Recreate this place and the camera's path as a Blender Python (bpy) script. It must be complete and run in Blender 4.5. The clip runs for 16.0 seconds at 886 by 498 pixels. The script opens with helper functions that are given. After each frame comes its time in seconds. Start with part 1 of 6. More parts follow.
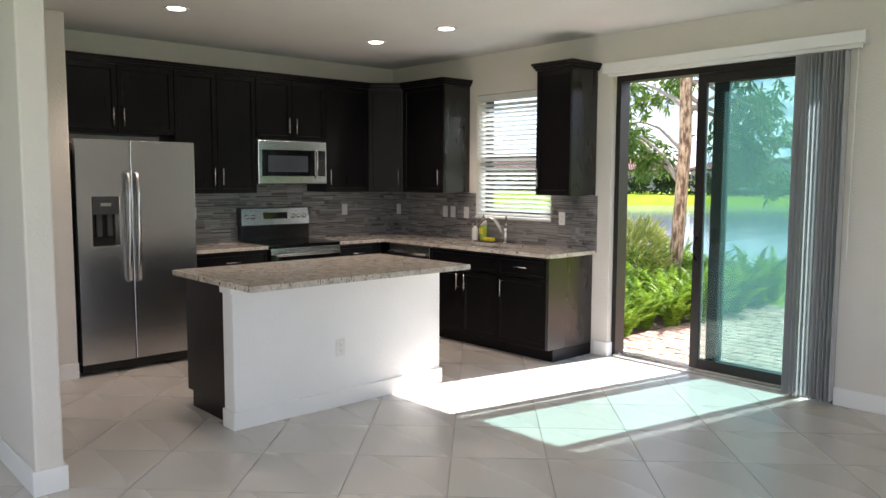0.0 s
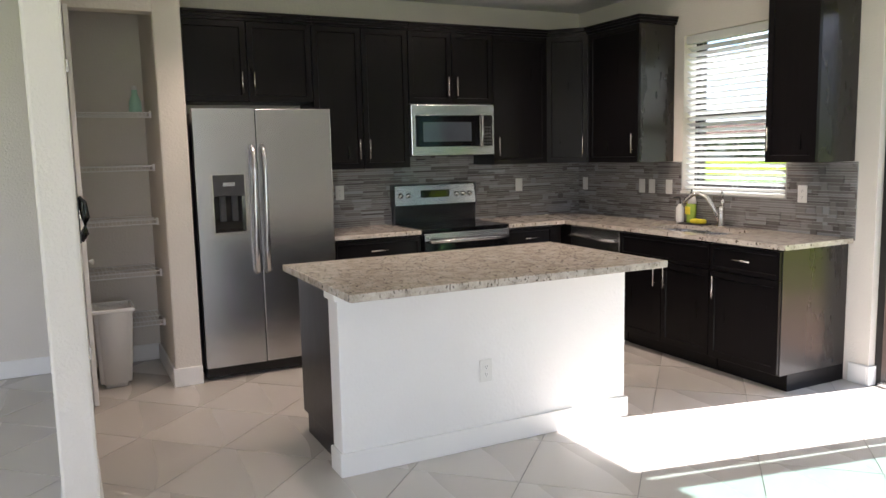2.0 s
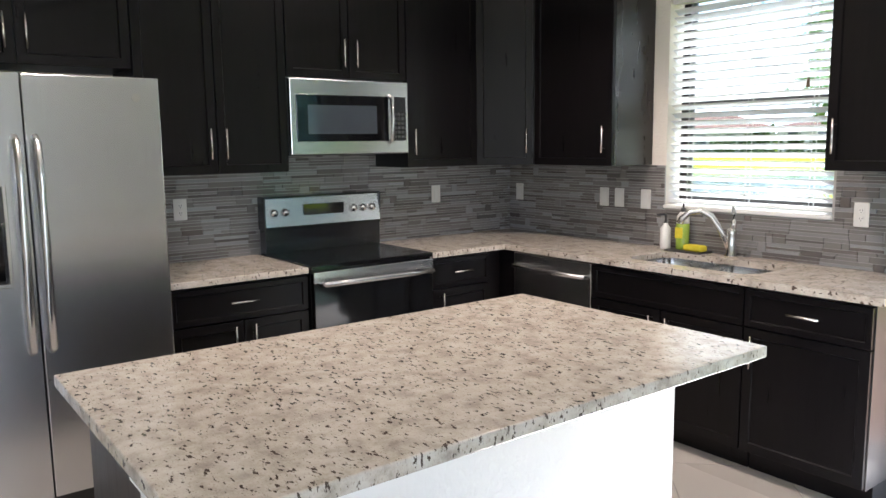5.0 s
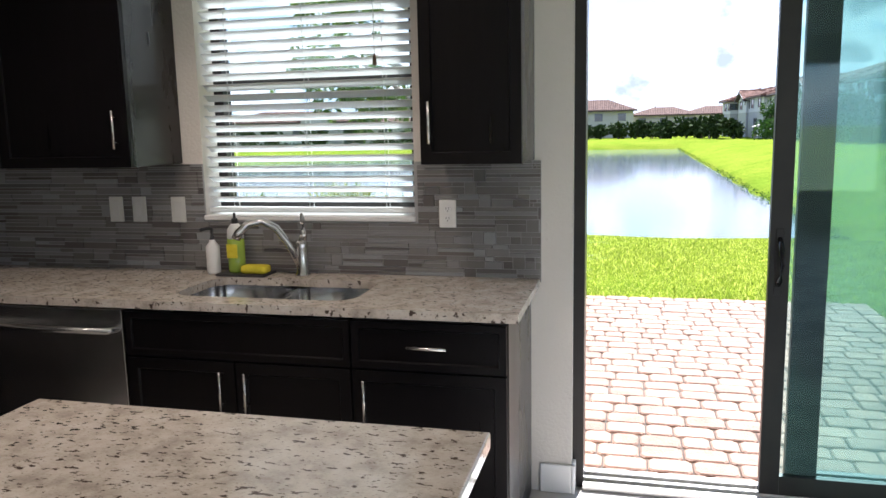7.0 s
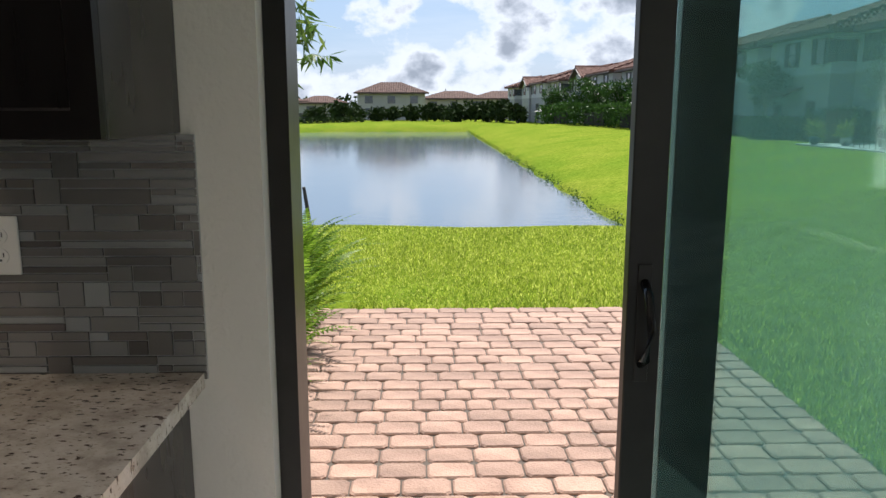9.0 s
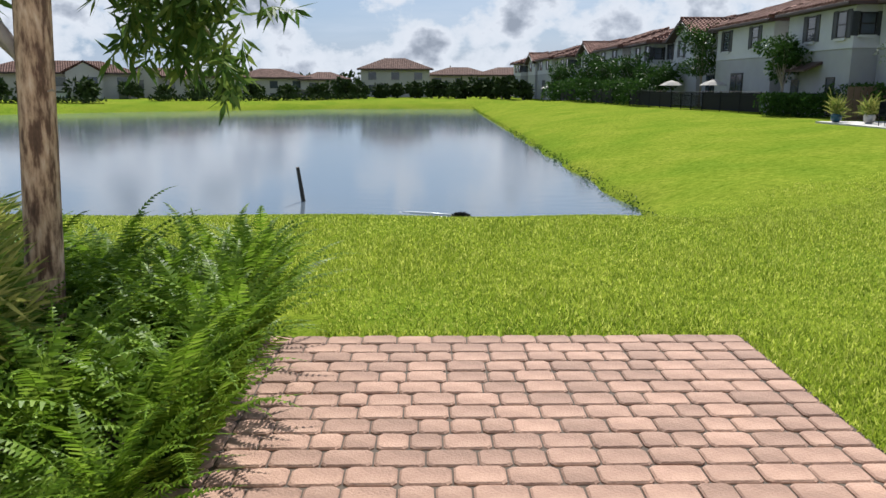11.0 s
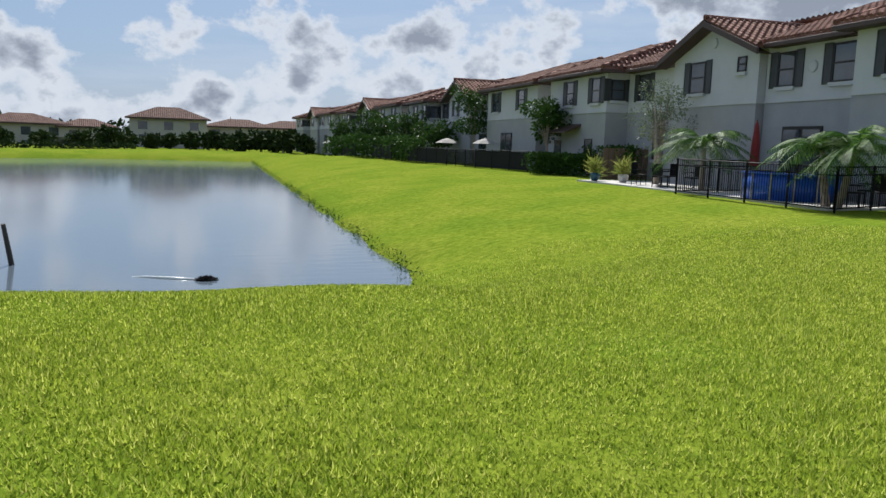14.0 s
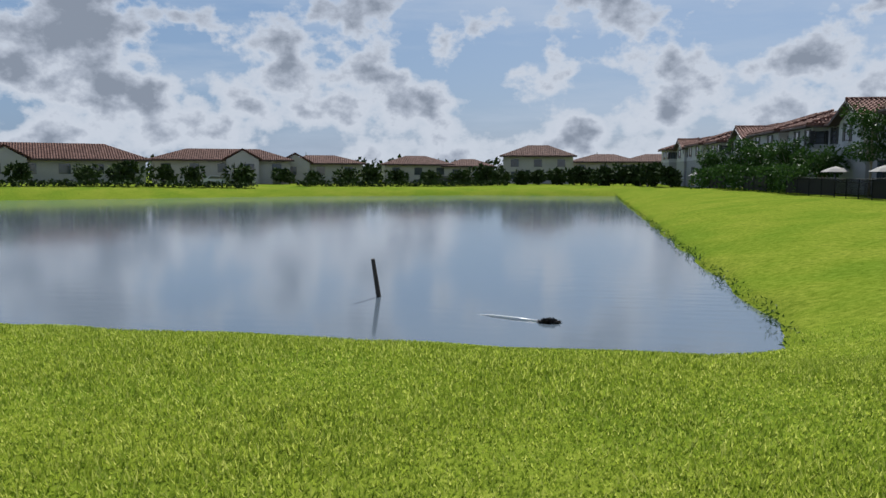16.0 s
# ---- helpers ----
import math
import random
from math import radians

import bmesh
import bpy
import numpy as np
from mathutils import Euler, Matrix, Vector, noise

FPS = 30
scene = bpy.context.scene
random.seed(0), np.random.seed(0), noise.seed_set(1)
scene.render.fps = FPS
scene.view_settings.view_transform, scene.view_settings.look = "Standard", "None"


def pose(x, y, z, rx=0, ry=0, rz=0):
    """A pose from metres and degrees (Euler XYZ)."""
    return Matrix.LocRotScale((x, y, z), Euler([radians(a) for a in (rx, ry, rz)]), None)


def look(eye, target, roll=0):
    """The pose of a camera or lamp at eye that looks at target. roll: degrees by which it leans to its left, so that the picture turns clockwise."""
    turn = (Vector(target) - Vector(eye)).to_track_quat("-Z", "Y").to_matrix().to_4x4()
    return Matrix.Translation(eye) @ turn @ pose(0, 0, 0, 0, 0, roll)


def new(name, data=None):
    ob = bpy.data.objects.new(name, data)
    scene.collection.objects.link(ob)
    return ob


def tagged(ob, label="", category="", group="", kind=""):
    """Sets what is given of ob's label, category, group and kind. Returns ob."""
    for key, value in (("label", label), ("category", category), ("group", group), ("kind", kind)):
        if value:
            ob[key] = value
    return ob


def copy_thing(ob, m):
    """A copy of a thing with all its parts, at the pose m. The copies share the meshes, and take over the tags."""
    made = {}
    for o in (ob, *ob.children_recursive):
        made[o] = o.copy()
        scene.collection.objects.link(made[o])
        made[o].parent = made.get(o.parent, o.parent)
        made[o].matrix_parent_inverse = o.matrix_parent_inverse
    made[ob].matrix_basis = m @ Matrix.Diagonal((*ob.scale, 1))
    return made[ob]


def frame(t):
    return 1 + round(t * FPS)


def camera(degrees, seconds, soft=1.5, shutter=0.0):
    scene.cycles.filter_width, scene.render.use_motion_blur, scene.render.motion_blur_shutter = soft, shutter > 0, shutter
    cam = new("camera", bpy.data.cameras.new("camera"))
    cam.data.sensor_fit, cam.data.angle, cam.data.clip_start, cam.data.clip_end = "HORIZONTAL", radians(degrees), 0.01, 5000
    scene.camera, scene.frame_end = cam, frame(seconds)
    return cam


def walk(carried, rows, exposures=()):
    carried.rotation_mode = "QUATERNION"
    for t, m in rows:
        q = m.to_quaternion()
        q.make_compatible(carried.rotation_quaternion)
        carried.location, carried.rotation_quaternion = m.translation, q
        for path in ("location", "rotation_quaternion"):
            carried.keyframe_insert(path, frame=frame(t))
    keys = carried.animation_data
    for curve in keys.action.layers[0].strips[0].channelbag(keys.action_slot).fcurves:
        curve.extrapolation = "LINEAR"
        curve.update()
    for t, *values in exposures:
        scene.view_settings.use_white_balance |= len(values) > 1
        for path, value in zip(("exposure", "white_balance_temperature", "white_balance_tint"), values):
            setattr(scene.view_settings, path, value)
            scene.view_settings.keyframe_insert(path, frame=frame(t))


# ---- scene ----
cam = camera(60.3, 16.0)
PATH = [
    (0, (1.552, -0.065, 1.539), (0.077, 1.273, 1.354), 0.2),
    (0.5, (1.365, 0.09, 1.524), (-0.202, 1.312, 1.302), -0.8),
    (1, (1.171, 0.334, 1.521), (-0.43, 1.512, 1.291), -1.6),
    (1.5, (0.933, 0.647, 1.506), (-0.769, 1.671, 1.272), -1.0),
    (2, (0.632, 0.951, 1.503), (-1.143, 1.838, 1.253), -1.3),
    (2.5, (0.368, 1.228, 1.493), (-1.5, 1.901, 1.259), -0.6),
    (3, (0.087, 1.434, 1.495), (-1.847, 1.898, 1.284), 0.4),
    (3.2, (-0.059, 1.498, 1.504), (-2.001, 1.934, 1.303), 0.3),
    (5.3, (-1.355, 1.701, 1.535), (-2.793, 3.064, 1.264), -1.0),
    (5.5, (-1.481, 1.76, 1.523), (-2.818, 3.223, 1.258), -1.3),
    (6, (-1.772, 1.852, 1.529), (-2.841, 3.518, 1.238), -2.4),
    (6.5, (-1.974, 2.036, 1.514), (-2.697, 3.876, 1.209), -1.7),
    (7, (-2.098, 2.325, 1.521), (-2.574, 4.243, 1.211), -1.2),
    (7.5, (-2.204, 2.682, 1.52), (-2.358, 4.649, 1.193), -0.9),
    (8, (-2.214, 3.077, 1.507), (-2.156, 5.047, 1.17), -0.4),
    (8.2, (-2.162, 3.247, 1.496), (-2.119, 5.22, 1.174), -0.2),
    (10.3, (-1.942, 4.809, 1.377), (-1.882, 6.758, 0.932), 0.5),
    (10.5, (-1.931, 4.952, 1.376), (-1.878, 6.903, 0.938), 0.3),
    (11, (-1.913, 5.262, 1.382), (-1.878, 7.217, 0.963), 0.1),
    (11.5, (-1.913, 5.528, 1.388), (-1.751, 7.472, 0.95), -1.6),
    (12, (-1.825, 5.742, 1.349), (-1.503, 7.679, 0.967), -2.0),
    (12.5, (-1.634, 6.089, 1.265), (-1.184, 8.019, 0.993), -1.4),
    (13, (-1.4, 6.481, 1.242), (-0.822, 8.376, 0.963), -1.2),
    (13.5, (-1.127, 6.806, 1.243), (-0.468, 8.675, 0.971), 1.3),
    (14, (-0.942, 7.092, 1.251), (-0.365, 8.988, 0.981), 1.8),
    (14.5, (-0.79, 7.408, 1.251), (-0.423, 9.356, 0.981), 1.0),
    (15, (-0.633, 7.668, 1.282), (-0.489, 9.646, 1.022), 1.3),
    (15.5, (-0.56, 8.034, 1.287), (-0.624, 10.02, 1.058), 0.4),
    (16, (-0.503, 8.435, 1.295), (-0.853, 10.394, 1.095), 0.2),
]
walk(cam, [(t, look(*r)) for t, *r in PATH], [(0, 2.35, 6100, 16), (3, 2.85, 6200, 18), (5.5, 3.0, 5700, 14), (6.1, 2.9, 5700, 14), (7.0, 1.95, 5800, 14), (8.0, 1.3, 6100, 12), (10.3, 0.75, 6200, 10), (11.5, 0.62, 6200, 10), (14, 0.52, 6150, 10), (16, 0.3, 6050, 10)]
)

# ---- world, sun, exposure ----
SUN_AZ, SUN_EL = radians(11.5), radians(45)
sun_way = Vector((math.sin(SUN_AZ) * math.cos(SUN_EL), math.cos(SUN_AZ) * math.cos(SUN_EL), math.sin(SUN_EL)))


def nodes_of(tree):
    tree.nodes.clear()

    def add(kind, **values):
        n = tree.nodes.new(kind)
        for k, v in values.items():
            n.inputs[k.replace("_", " ")].default_value = v
        return n
    return add, tree.links.new


def ramp(add, stops):
    r = add("ShaderNodeValToRGB")
    while len(r.color_ramp.elements) < len(stops):
        r.color_ramp.elements.new(0.5)
    for e, (p, c) in zip(r.color_ramp.elements, stops):
        e.position, e.color = p, (c if len(c) == 4 else (*c, 1))
    return r


world = bpy.data.worlds.new("sky")
scene.world = world
world.use_nodes = True
add, link = nodes_of(world.node_tree)
sky = add("ShaderNodeTexSky")
sky.sky_type, sky.sun_disc, sky.sun_elevation, sky.sun_rotation = "NISHITA", False, SUN_EL, SUN_AZ
sky.dust_density = 1.5
coord = add("ShaderNodeTexCoord")
sep = add("ShaderNodeSeparateXYZ")
link(coord.outputs["Generated"], sep.inputs[0])
# cumulus: lumpy heaps that crowd towards the horizon, bright at their rims and grey in their cores
mpv = add("ShaderNodeMapping")
mpv.inputs["Scale"].default_value = (1.0, 1.0, 1.35)
mpv.inputs["Location"].default_value = (0.62, 0.1, 0.27)
link(coord.outputs["Generated"], mpv.inputs[0])
cl = add("ShaderNodeTexNoise", Scale=13.0, Detail=12.0, Roughness=0.56, Distortion=0.0)
big = add("ShaderNodeTexNoise", Scale=5.0, Detail=1.0)
for nz in (cl, big):
    link(mpv.outputs[0], nz.inputs["Vector"])
mixn = add("ShaderNodeMath"); mixn.operation = "MULTIPLY_ADD"; mixn.inputs[1].default_value = 0.62
link(big.outputs["Fac"], mixn.inputs[0]); link(cl.outputs["Fac"], mixn.inputs[2])
low = add("ShaderNodeMapRange")
for key, value in (("From Min", 0.0), ("From Max", 0.24), ("To Min", 0.17), ("To Max", 0.0)):
    low.inputs[key].default_value = value
link(sep.outputs["Z"], low.inputs["Value"])
den = add("ShaderNodeMath"); den.operation = "ADD"
link(mixn.outputs[0], den.inputs[0]); link(low.outputs[0], den.inputs[1])
cover = ramp(add, [(0.835, (0, 0, 0)), (0.90, (0.85, 0.85, 0.85)), (0.95, (1, 1, 1))])
link(den.outputs[0], cover.inputs["Fac"])
body = ramp(add, [(0.72, (5.9, 6.2, 6.6)), (0.85, (6.1, 6.35, 6.75)), (0.92, (4.1, 4.4, 4.95)), (0.99, (2.6, 2.9, 3.4))])
link(mixn.outputs[0], body.inputs["Fac"])
# thin high streaks
mps = add("ShaderNodeMapping")
mps.inputs["Scale"].default_value = (1.0, 2.0, 7.0)
mps.inputs["Rotation"].default_value = (0.0, 0.35, 0.3)
link(coord.outputs["Generated"], mps.inputs[0])
cir = add("ShaderNodeTexNoise", Scale=2.4, Detail=8.0, Roughness=0.6)
link(mps.outputs[0], cir.inputs["Vector"])
thin = ramp(add, [(0.45, (0, 0, 0)), (0.75, (0.75, 0.75, 0.75))])
link(cir.outputs["Fac"], thin.inputs["Fac"])
veil = add("ShaderNodeMix"); veil.data_type = "RGBA"
veil.inputs[0].default_value = 0.75
link(sky.outputs[0], veil.inputs[6]); veil.inputs[7].default_value = (1.9, 3.0, 4.7, 1)
wisp = add("ShaderNodeMix"); wisp.data_type = "RGBA"
link(thin.outputs["Color"], wisp.inputs[0]); link(veil.outputs[2], wisp.inputs[6]); wisp.inputs[7].default_value = (5.0, 5.6, 6.4, 1)
cm = add("ShaderNodeMix"); cm.data_type = "RGBA"
link(cover.outputs["Color"], cm.inputs[0]); link(wisp.outputs[2], cm.inputs[6]); link(body.outputs["Color"], cm.inputs[7])
bg = add("ShaderNodeBackground", Strength=0.08)
out = add("ShaderNodeOutputWorld")
link(cm.outputs[2], bg.inputs["Color"]); link(bg.outputs[0], out.inputs[0])

sun = new("sun", bpy.data.lights.new("sun", "SUN"))
sun.data.energy, sun.data.angle, sun.data.color = 5.0, radians(0.6), (1.0, 0.95, 0.87)
sun.matrix_world = look(sun_way * 50, (0, 0, 0))


# ---- materials ----
def material(name, colours, rough=0.5, metal=0.0, scale=4.0, bump=0.0, bump_scale=60.0, stretch=(1, 1, 1), spec=0.5, island=0.0, detail=6.0, coat=0.0):
    """Noise between the given colours at one scale, finer relief at another; island: how much pieces differ."""
    m = bpy.data.materials.new(name)
    m.use_nodes = True
    add, link = nodes_of(m.node_tree)
    o, b = add("ShaderNodeOutputMaterial"), add("ShaderNodeBsdfPrincipled")
    link(b.outputs[0], o.inputs[0])
    b.inputs["Metallic"].default_value = metal
    b.inputs["Specular IOR Level"].default_value = spec
    b.inputs["Coat Weight"].default_value = coat
    tc, mp = add("ShaderNodeTexCoord"), add("ShaderNodeMapping")
    mp.inputs["Scale"].default_value = stretch
    link(tc.outputs["Object"], mp.inputs[0])
    n = add("ShaderNodeTexNoise", Scale=scale, Detail=detail, Roughness=0.6)
    link(mp.outputs[0], n.inputs["Vector"])
    k = len(colours)
    r = ramp(add, [(0.3 + 0.4 * i / max(1, k - 1), c) for i, c in enumerate(colours)])
    link(n.outputs["Fac"], r.inputs["Fac"])
    col = r.outputs["Color"]
    if island:
        hs = add("ShaderNodeHueSaturation")
        rnd = add("ShaderNodeObjectInfo") if island > 0 else add("ShaderNodeNewGeometry")
        src = rnd.outputs["Random"] if island > 0 else rnd.outputs["Random Per Island"]
        mr = add("ShaderNodeMapRange")
        mr.inputs["To Min"].default_value, mr.inputs["To Max"].default_value = 1 - abs(island), 1 + abs(island)
        link(src, mr.inputs["Value"]); link(mr.outputs[0], hs.inputs["Value"]); link(col, hs.inputs["Color"])
        col = hs.outputs["Color"]
    link(col, b.inputs["Base Color"])
    rr = add("ShaderNodeMapRange")
    rr.inputs["To Min"].default_value, rr.inputs["To Max"].default_value = max(0.02, rough - (0.012 if metal > 0.5 else 0.07)), min(1, rough + (0.012 if metal > 0.5 else 0.07))
    n2 = add("ShaderNodeTexNoise", Scale=bump_scale, Detail=4.0)
    link(mp.outputs[0], n2.inputs["Vector"]); link(n.outputs["Fac"], rr.inputs["Value"]); link(rr.outputs[0], b.inputs["Roughness"])
    if bump:
        bp = add("ShaderNodeBump", Strength=bump, Distance=0.01)
        link(n2.outputs["Fac"], bp.inputs["Height"]); link(bp.outputs[0], b.inputs["Normal"])
    return m


M_WALL = material("wall_paint", [(0.68, 0.635, 0.575), (0.72, 0.675, 0.615)], 0.75, scale=1.5, bump=0.35, bump_scale=70)
M_WHITE = material("white_paint", [(0.80, 0.79, 0.77), (0.84, 0.83, 0.81)], 0.65, scale=2, bump=0.4, bump_scale=60)
M_CEIL = material("ceiling_paint", [(0.78, 0.77, 0.75), (0.82, 0.81, 0.79)], 0.85, scale=2, bump=0.25, bump_scale=80)
M_TRIM = material("trim_paint", [(0.80, 0.79, 0.77), (0.83, 0.82, 0.80)], 0.4, scale=3)
M_TILE = material("floor_tile_porcelain", [(0.552, 0.515, 0.48), (0.565, 0.53, 0.49)], 0.28, detail=0.0, scale=0.8, bump=0.0, bump_scale=30, stretch=(1, 2.5, 1), island=0.05)
M_GROUT = material("grout", [(0.30, 0.285, 0.265), (0.36, 0.34, 0.32)], 0.9, scale=20)
M_GROUTP = material("pale_grout", [(0.36, 0.35, 0.34), (0.44, 0.43, 0.42)], 0.9, scale=20)
M_CAB = material("espresso_wood", [(0.0042, 0.0037, 0.0042), (0.0065, 0.0055, 0.006)], 0.30, scale=3, stretch=(14, 14, 1), bump=0.03, bump_scale=40, spec=0.2)
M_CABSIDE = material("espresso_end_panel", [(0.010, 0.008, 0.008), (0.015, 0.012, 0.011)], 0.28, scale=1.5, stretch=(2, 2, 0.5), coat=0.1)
M_STEEL = material("brushed_steel", [(0.56, 0.56, 0.57), (0.60, 0.60, 0.605)], 0.26, 1.0, scale=3, stretch=(25, 25, 0.6))
M_NICKEL = material("satin_nickel", [(0.62, 0.60, 0.57), (0.68, 0.66, 0.63)], 0.25, 1.0, scale=10)
M_BLACK = material("black_enamel", [(0.006, 0.006, 0.007), (0.010, 0.010, 0.011)], 0.18, scale=8)
M_BGLASS = material("black_glass", [(0.004, 0.004, 0.005), (0.007, 0.007, 0.008)], 0.05, scale=8)
M_DARKP = material("dark_plastic", [(0.03, 0.03, 0.032), (0.045, 0.045, 0.047)], 0.45, scale=20)
M_BRONZE = material("dark_bronze_aluminium", [(0.014, 0.012, 0.011), (0.022, 0.019, 0.017)], 0.4, 0.3, scale=12)
M_PLATE = material("plate_plastic", [(0.72, 0.71, 0.68), (0.75, 0.74, 0.71)], 0.35, scale=8)
M_VANE = material("vertical_vane", [(0.50, 0.50, 0.51), (0.60, 0.60, 0.61)], 0.4, scale=3, stretch=(30, 30, 0.3))
M_TRUNK = material("flaking_bark", [(0.07, 0.04, 0.027), (0.15, 0.085, 0.055), (0.48, 0.32, 0.21), (0.62, 0.47, 0.35)], 0.95, scale=17, stretch=(1.7, 1.7, 0.4), bump=1.0, bump_scale=14)
M_LIMB = material("pale_bark", [(0.25, 0.20, 0.16), (0.38, 0.32, 0.27)], 0.9, scale=9, bump=0.5)
M_SOIL = material("soil", [(0.05, 0.035, 0.025), (0.10, 0.075, 0.05)], 0.95, scale=9, bump=0.8)
M_STUCCO_L = material("light_stucco", [(0.50, 0.495, 0.52), (0.55, 0.545, 0.57)], 0.9, scale=1.2, bump=0.3, bump_scale=20)
M_STUCCO_D = material("grey_stucco", [(0.32, 0.315, 0.33), (0.36, 0.355, 0.37)], 0.9, scale=1.2, bump=0.3, bump_scale=20)
M_STUCCO_B = material("beige_stucco", [(0.40, 0.37, 0.33), (0.46, 0.43, 0.385)], 0.9, scale=0.6)
M_BROWN = material("brown_fascia", [(0.055, 0.03, 0.025), (0.075, 0.042, 0.033)], 0.6, scale=4)
M_SHUT = material("dark_shutter", [(0.03, 0.032, 0.034), (0.045, 0.047, 0.05)], 0.5, scale=4)
M_PANE = material("dark_window_glass", [(0.03, 0.036, 0.045), (0.075, 0.09, 0.11)], 0.08, scale=0.5, spec=0.9)
M_FENCE = material("black_fence", [(0.008, 0.008, 0.009), (0.014, 0.014, 0.015)], 0.75, scale=8, spec=0.2)
M_POOL = material("blue_vinyl", [(0.01, 0.07, 0.42), (0.015, 0.10, 0.52)], 0.35, scale=3)
M_CONC = material("concrete", [(0.42, 0.40, 0.37), (0.52, 0.50, 0.47)], 0.9, scale=3, bump=0.3)
M_RED = material("red_canvas", [(0.22, 0.02, 0.02), (0.30, 0.035, 0.03)], 0.8, scale=6)
M_CANVAS = material("pale_canvas", [(0.32, 0.29, 0.26), (0.38, 0.36, 0.33)], 0.9, scale=6)
M_WOODF = material("wooden_fence", [(0.14, 0.09, 0.06), (0.22, 0.15, 0.10)], 0.85, scale=5, stretch=(6, 6, 1))
M_POLE = material("wet_wood", [(0.03, 0.025, 0.022), (0.06, 0.05, 0.045)], 0.7, scale=9)
M_POTB = material("blue_glaze", [(0.02, 0.07, 0.11), (0.03, 0.10, 0.14)], 0.2, scale=8)
M_CARW = material("car_paint_pale", [(0.55, 0.56, 0.58), (0.6, 0.61, 0.63)], 0.2, scale=3)
M_CARD = material("car_paint_dark", [(0.05, 0.05, 0.06), (0.07, 0.07, 0.08)], 0.2, scale=3)
M_PAVER = material("clay_paver", [(0.205, 0.12, 0.085), (0.325, 0.198, 0.142), (0.40, 0.258, 0.19)], 0.9, scale=4, bump=0.6, bump_scale=70, island=0.2)
M_PAVERJ = material("clay_paver_far", [(0.205, 0.12, 0.085), (0.325, 0.198, 0.142), (0.40, 0.258, 0.19)], 0.9, scale=4, bump=0.6, bump_scale=70, island=-0.2)
M_JOINT = material("joint_sand", [(0.06, 0.045, 0.032), (0.11, 0.08, 0.06)], 0.95, scale=12)
M_BOTTLE = material("pale_green_plastic", [(0.36, 0.62, 0.50), (0.42, 0.68, 0.56)], 0.35, scale=8)
M_YELLOW = material("yellow_sponge", [(0.70, 0.58, 0.02), (0.80, 0.68, 0.05)], 0.9, scale=40, bump=0.6)
M_GSOAP = material("green_soap", [(0.28, 0.40, 0.05), (0.34, 0.46, 0.07)], 0.2, scale=6)
M_WPL = material("white_plastic", [(0.74, 0.73, 0.71), (0.78, 0.77, 0.75)], 0.35, scale=4)
M_FARTREE = material("far_foliage", [(0.022, 0.038, 0.012), (0.055, 0.082, 0.022)], 0.95, scale=1.2, bump=0.6, bump_scale=5, spec=0.1)


def foliage(name, colours, glow=0.35, rough=0.45, spec=0.03):
    m = bpy.data.materials.new(name)
    m.use_nodes = True
    add, link = nodes_of(m.node_tree)
    o, b, t, mx = add("ShaderNodeOutputMaterial"), add("ShaderNodeBsdfPrincipled", Roughness=rough, Specular_IOR_Level=spec), add("ShaderNodeBsdfTranslucent"), add("ShaderNodeMixShader")
    g = add("ShaderNodeNewGeometry")
    r = ramp(add, [(i / max(1, len(colours) - 1), c) for i, c in enumerate(colours)])
    link(g.outputs["Random Per Island"], r.inputs["Fac"])
    link(r.outputs["Color"], b.inputs["Base Color"]); link(r.outputs["Color"], t.inputs["Color"])
    mx.inputs[0].default_value = glow
    link(b.outputs[0], mx.inputs[1]); link(t.outputs[0], mx.inputs[2]); link(mx.outputs[0], o.inputs[0])
    return m


M_FERN = foliage("fern_leaf", [(0.065, 0.12, 0.010), (0.13, 0.23, 0.016), (0.27, 0.38, 0.05)], glow=0.4, rough=0.45, spec=0.10)
M_LEAF = foliage("tree_leaf", [(0.05, 0.10, 0.022), (0.09, 0.16, 0.035), (0.17, 0.22, 0.05)])
M_VARI = foliage("variegated_leaf", [(0.10, 0.17, 0.03), (0.30, 0.32, 0.08), (0.42, 0.40, 0.12)])
M_PALM = foliage("palm_leaf", [(0.02, 0.055, 0.010), (0.05, 0.12, 0.018), (0.13, 0.23, 0.045)], glow=0.3, rough=0.5, spec=0.06)
M_OLIVE = foliage("olive_leaf", [(0.09, 0.12, 0.07), (0.16, 0.19, 0.12)])
M_SLAT = foliage("blind_slat", [(0.80, 0.80, 0.79), (0.84, 0.84, 0.83)], glow=0.3, rough=0.4)
M_BLADE = foliage("grass_blade", [(0.10, 0.155, 0.012), (0.23, 0.31, 0.028), (0.39, 0.46, 0.05), (0.66, 0.67, 0.17)], glow=0.45, rough=0.5)
M_BUSH = foliage("bush_leaf", [(0.025, 0.06, 0.012), (0.055, 0.11, 0.022)], glow=0.2)


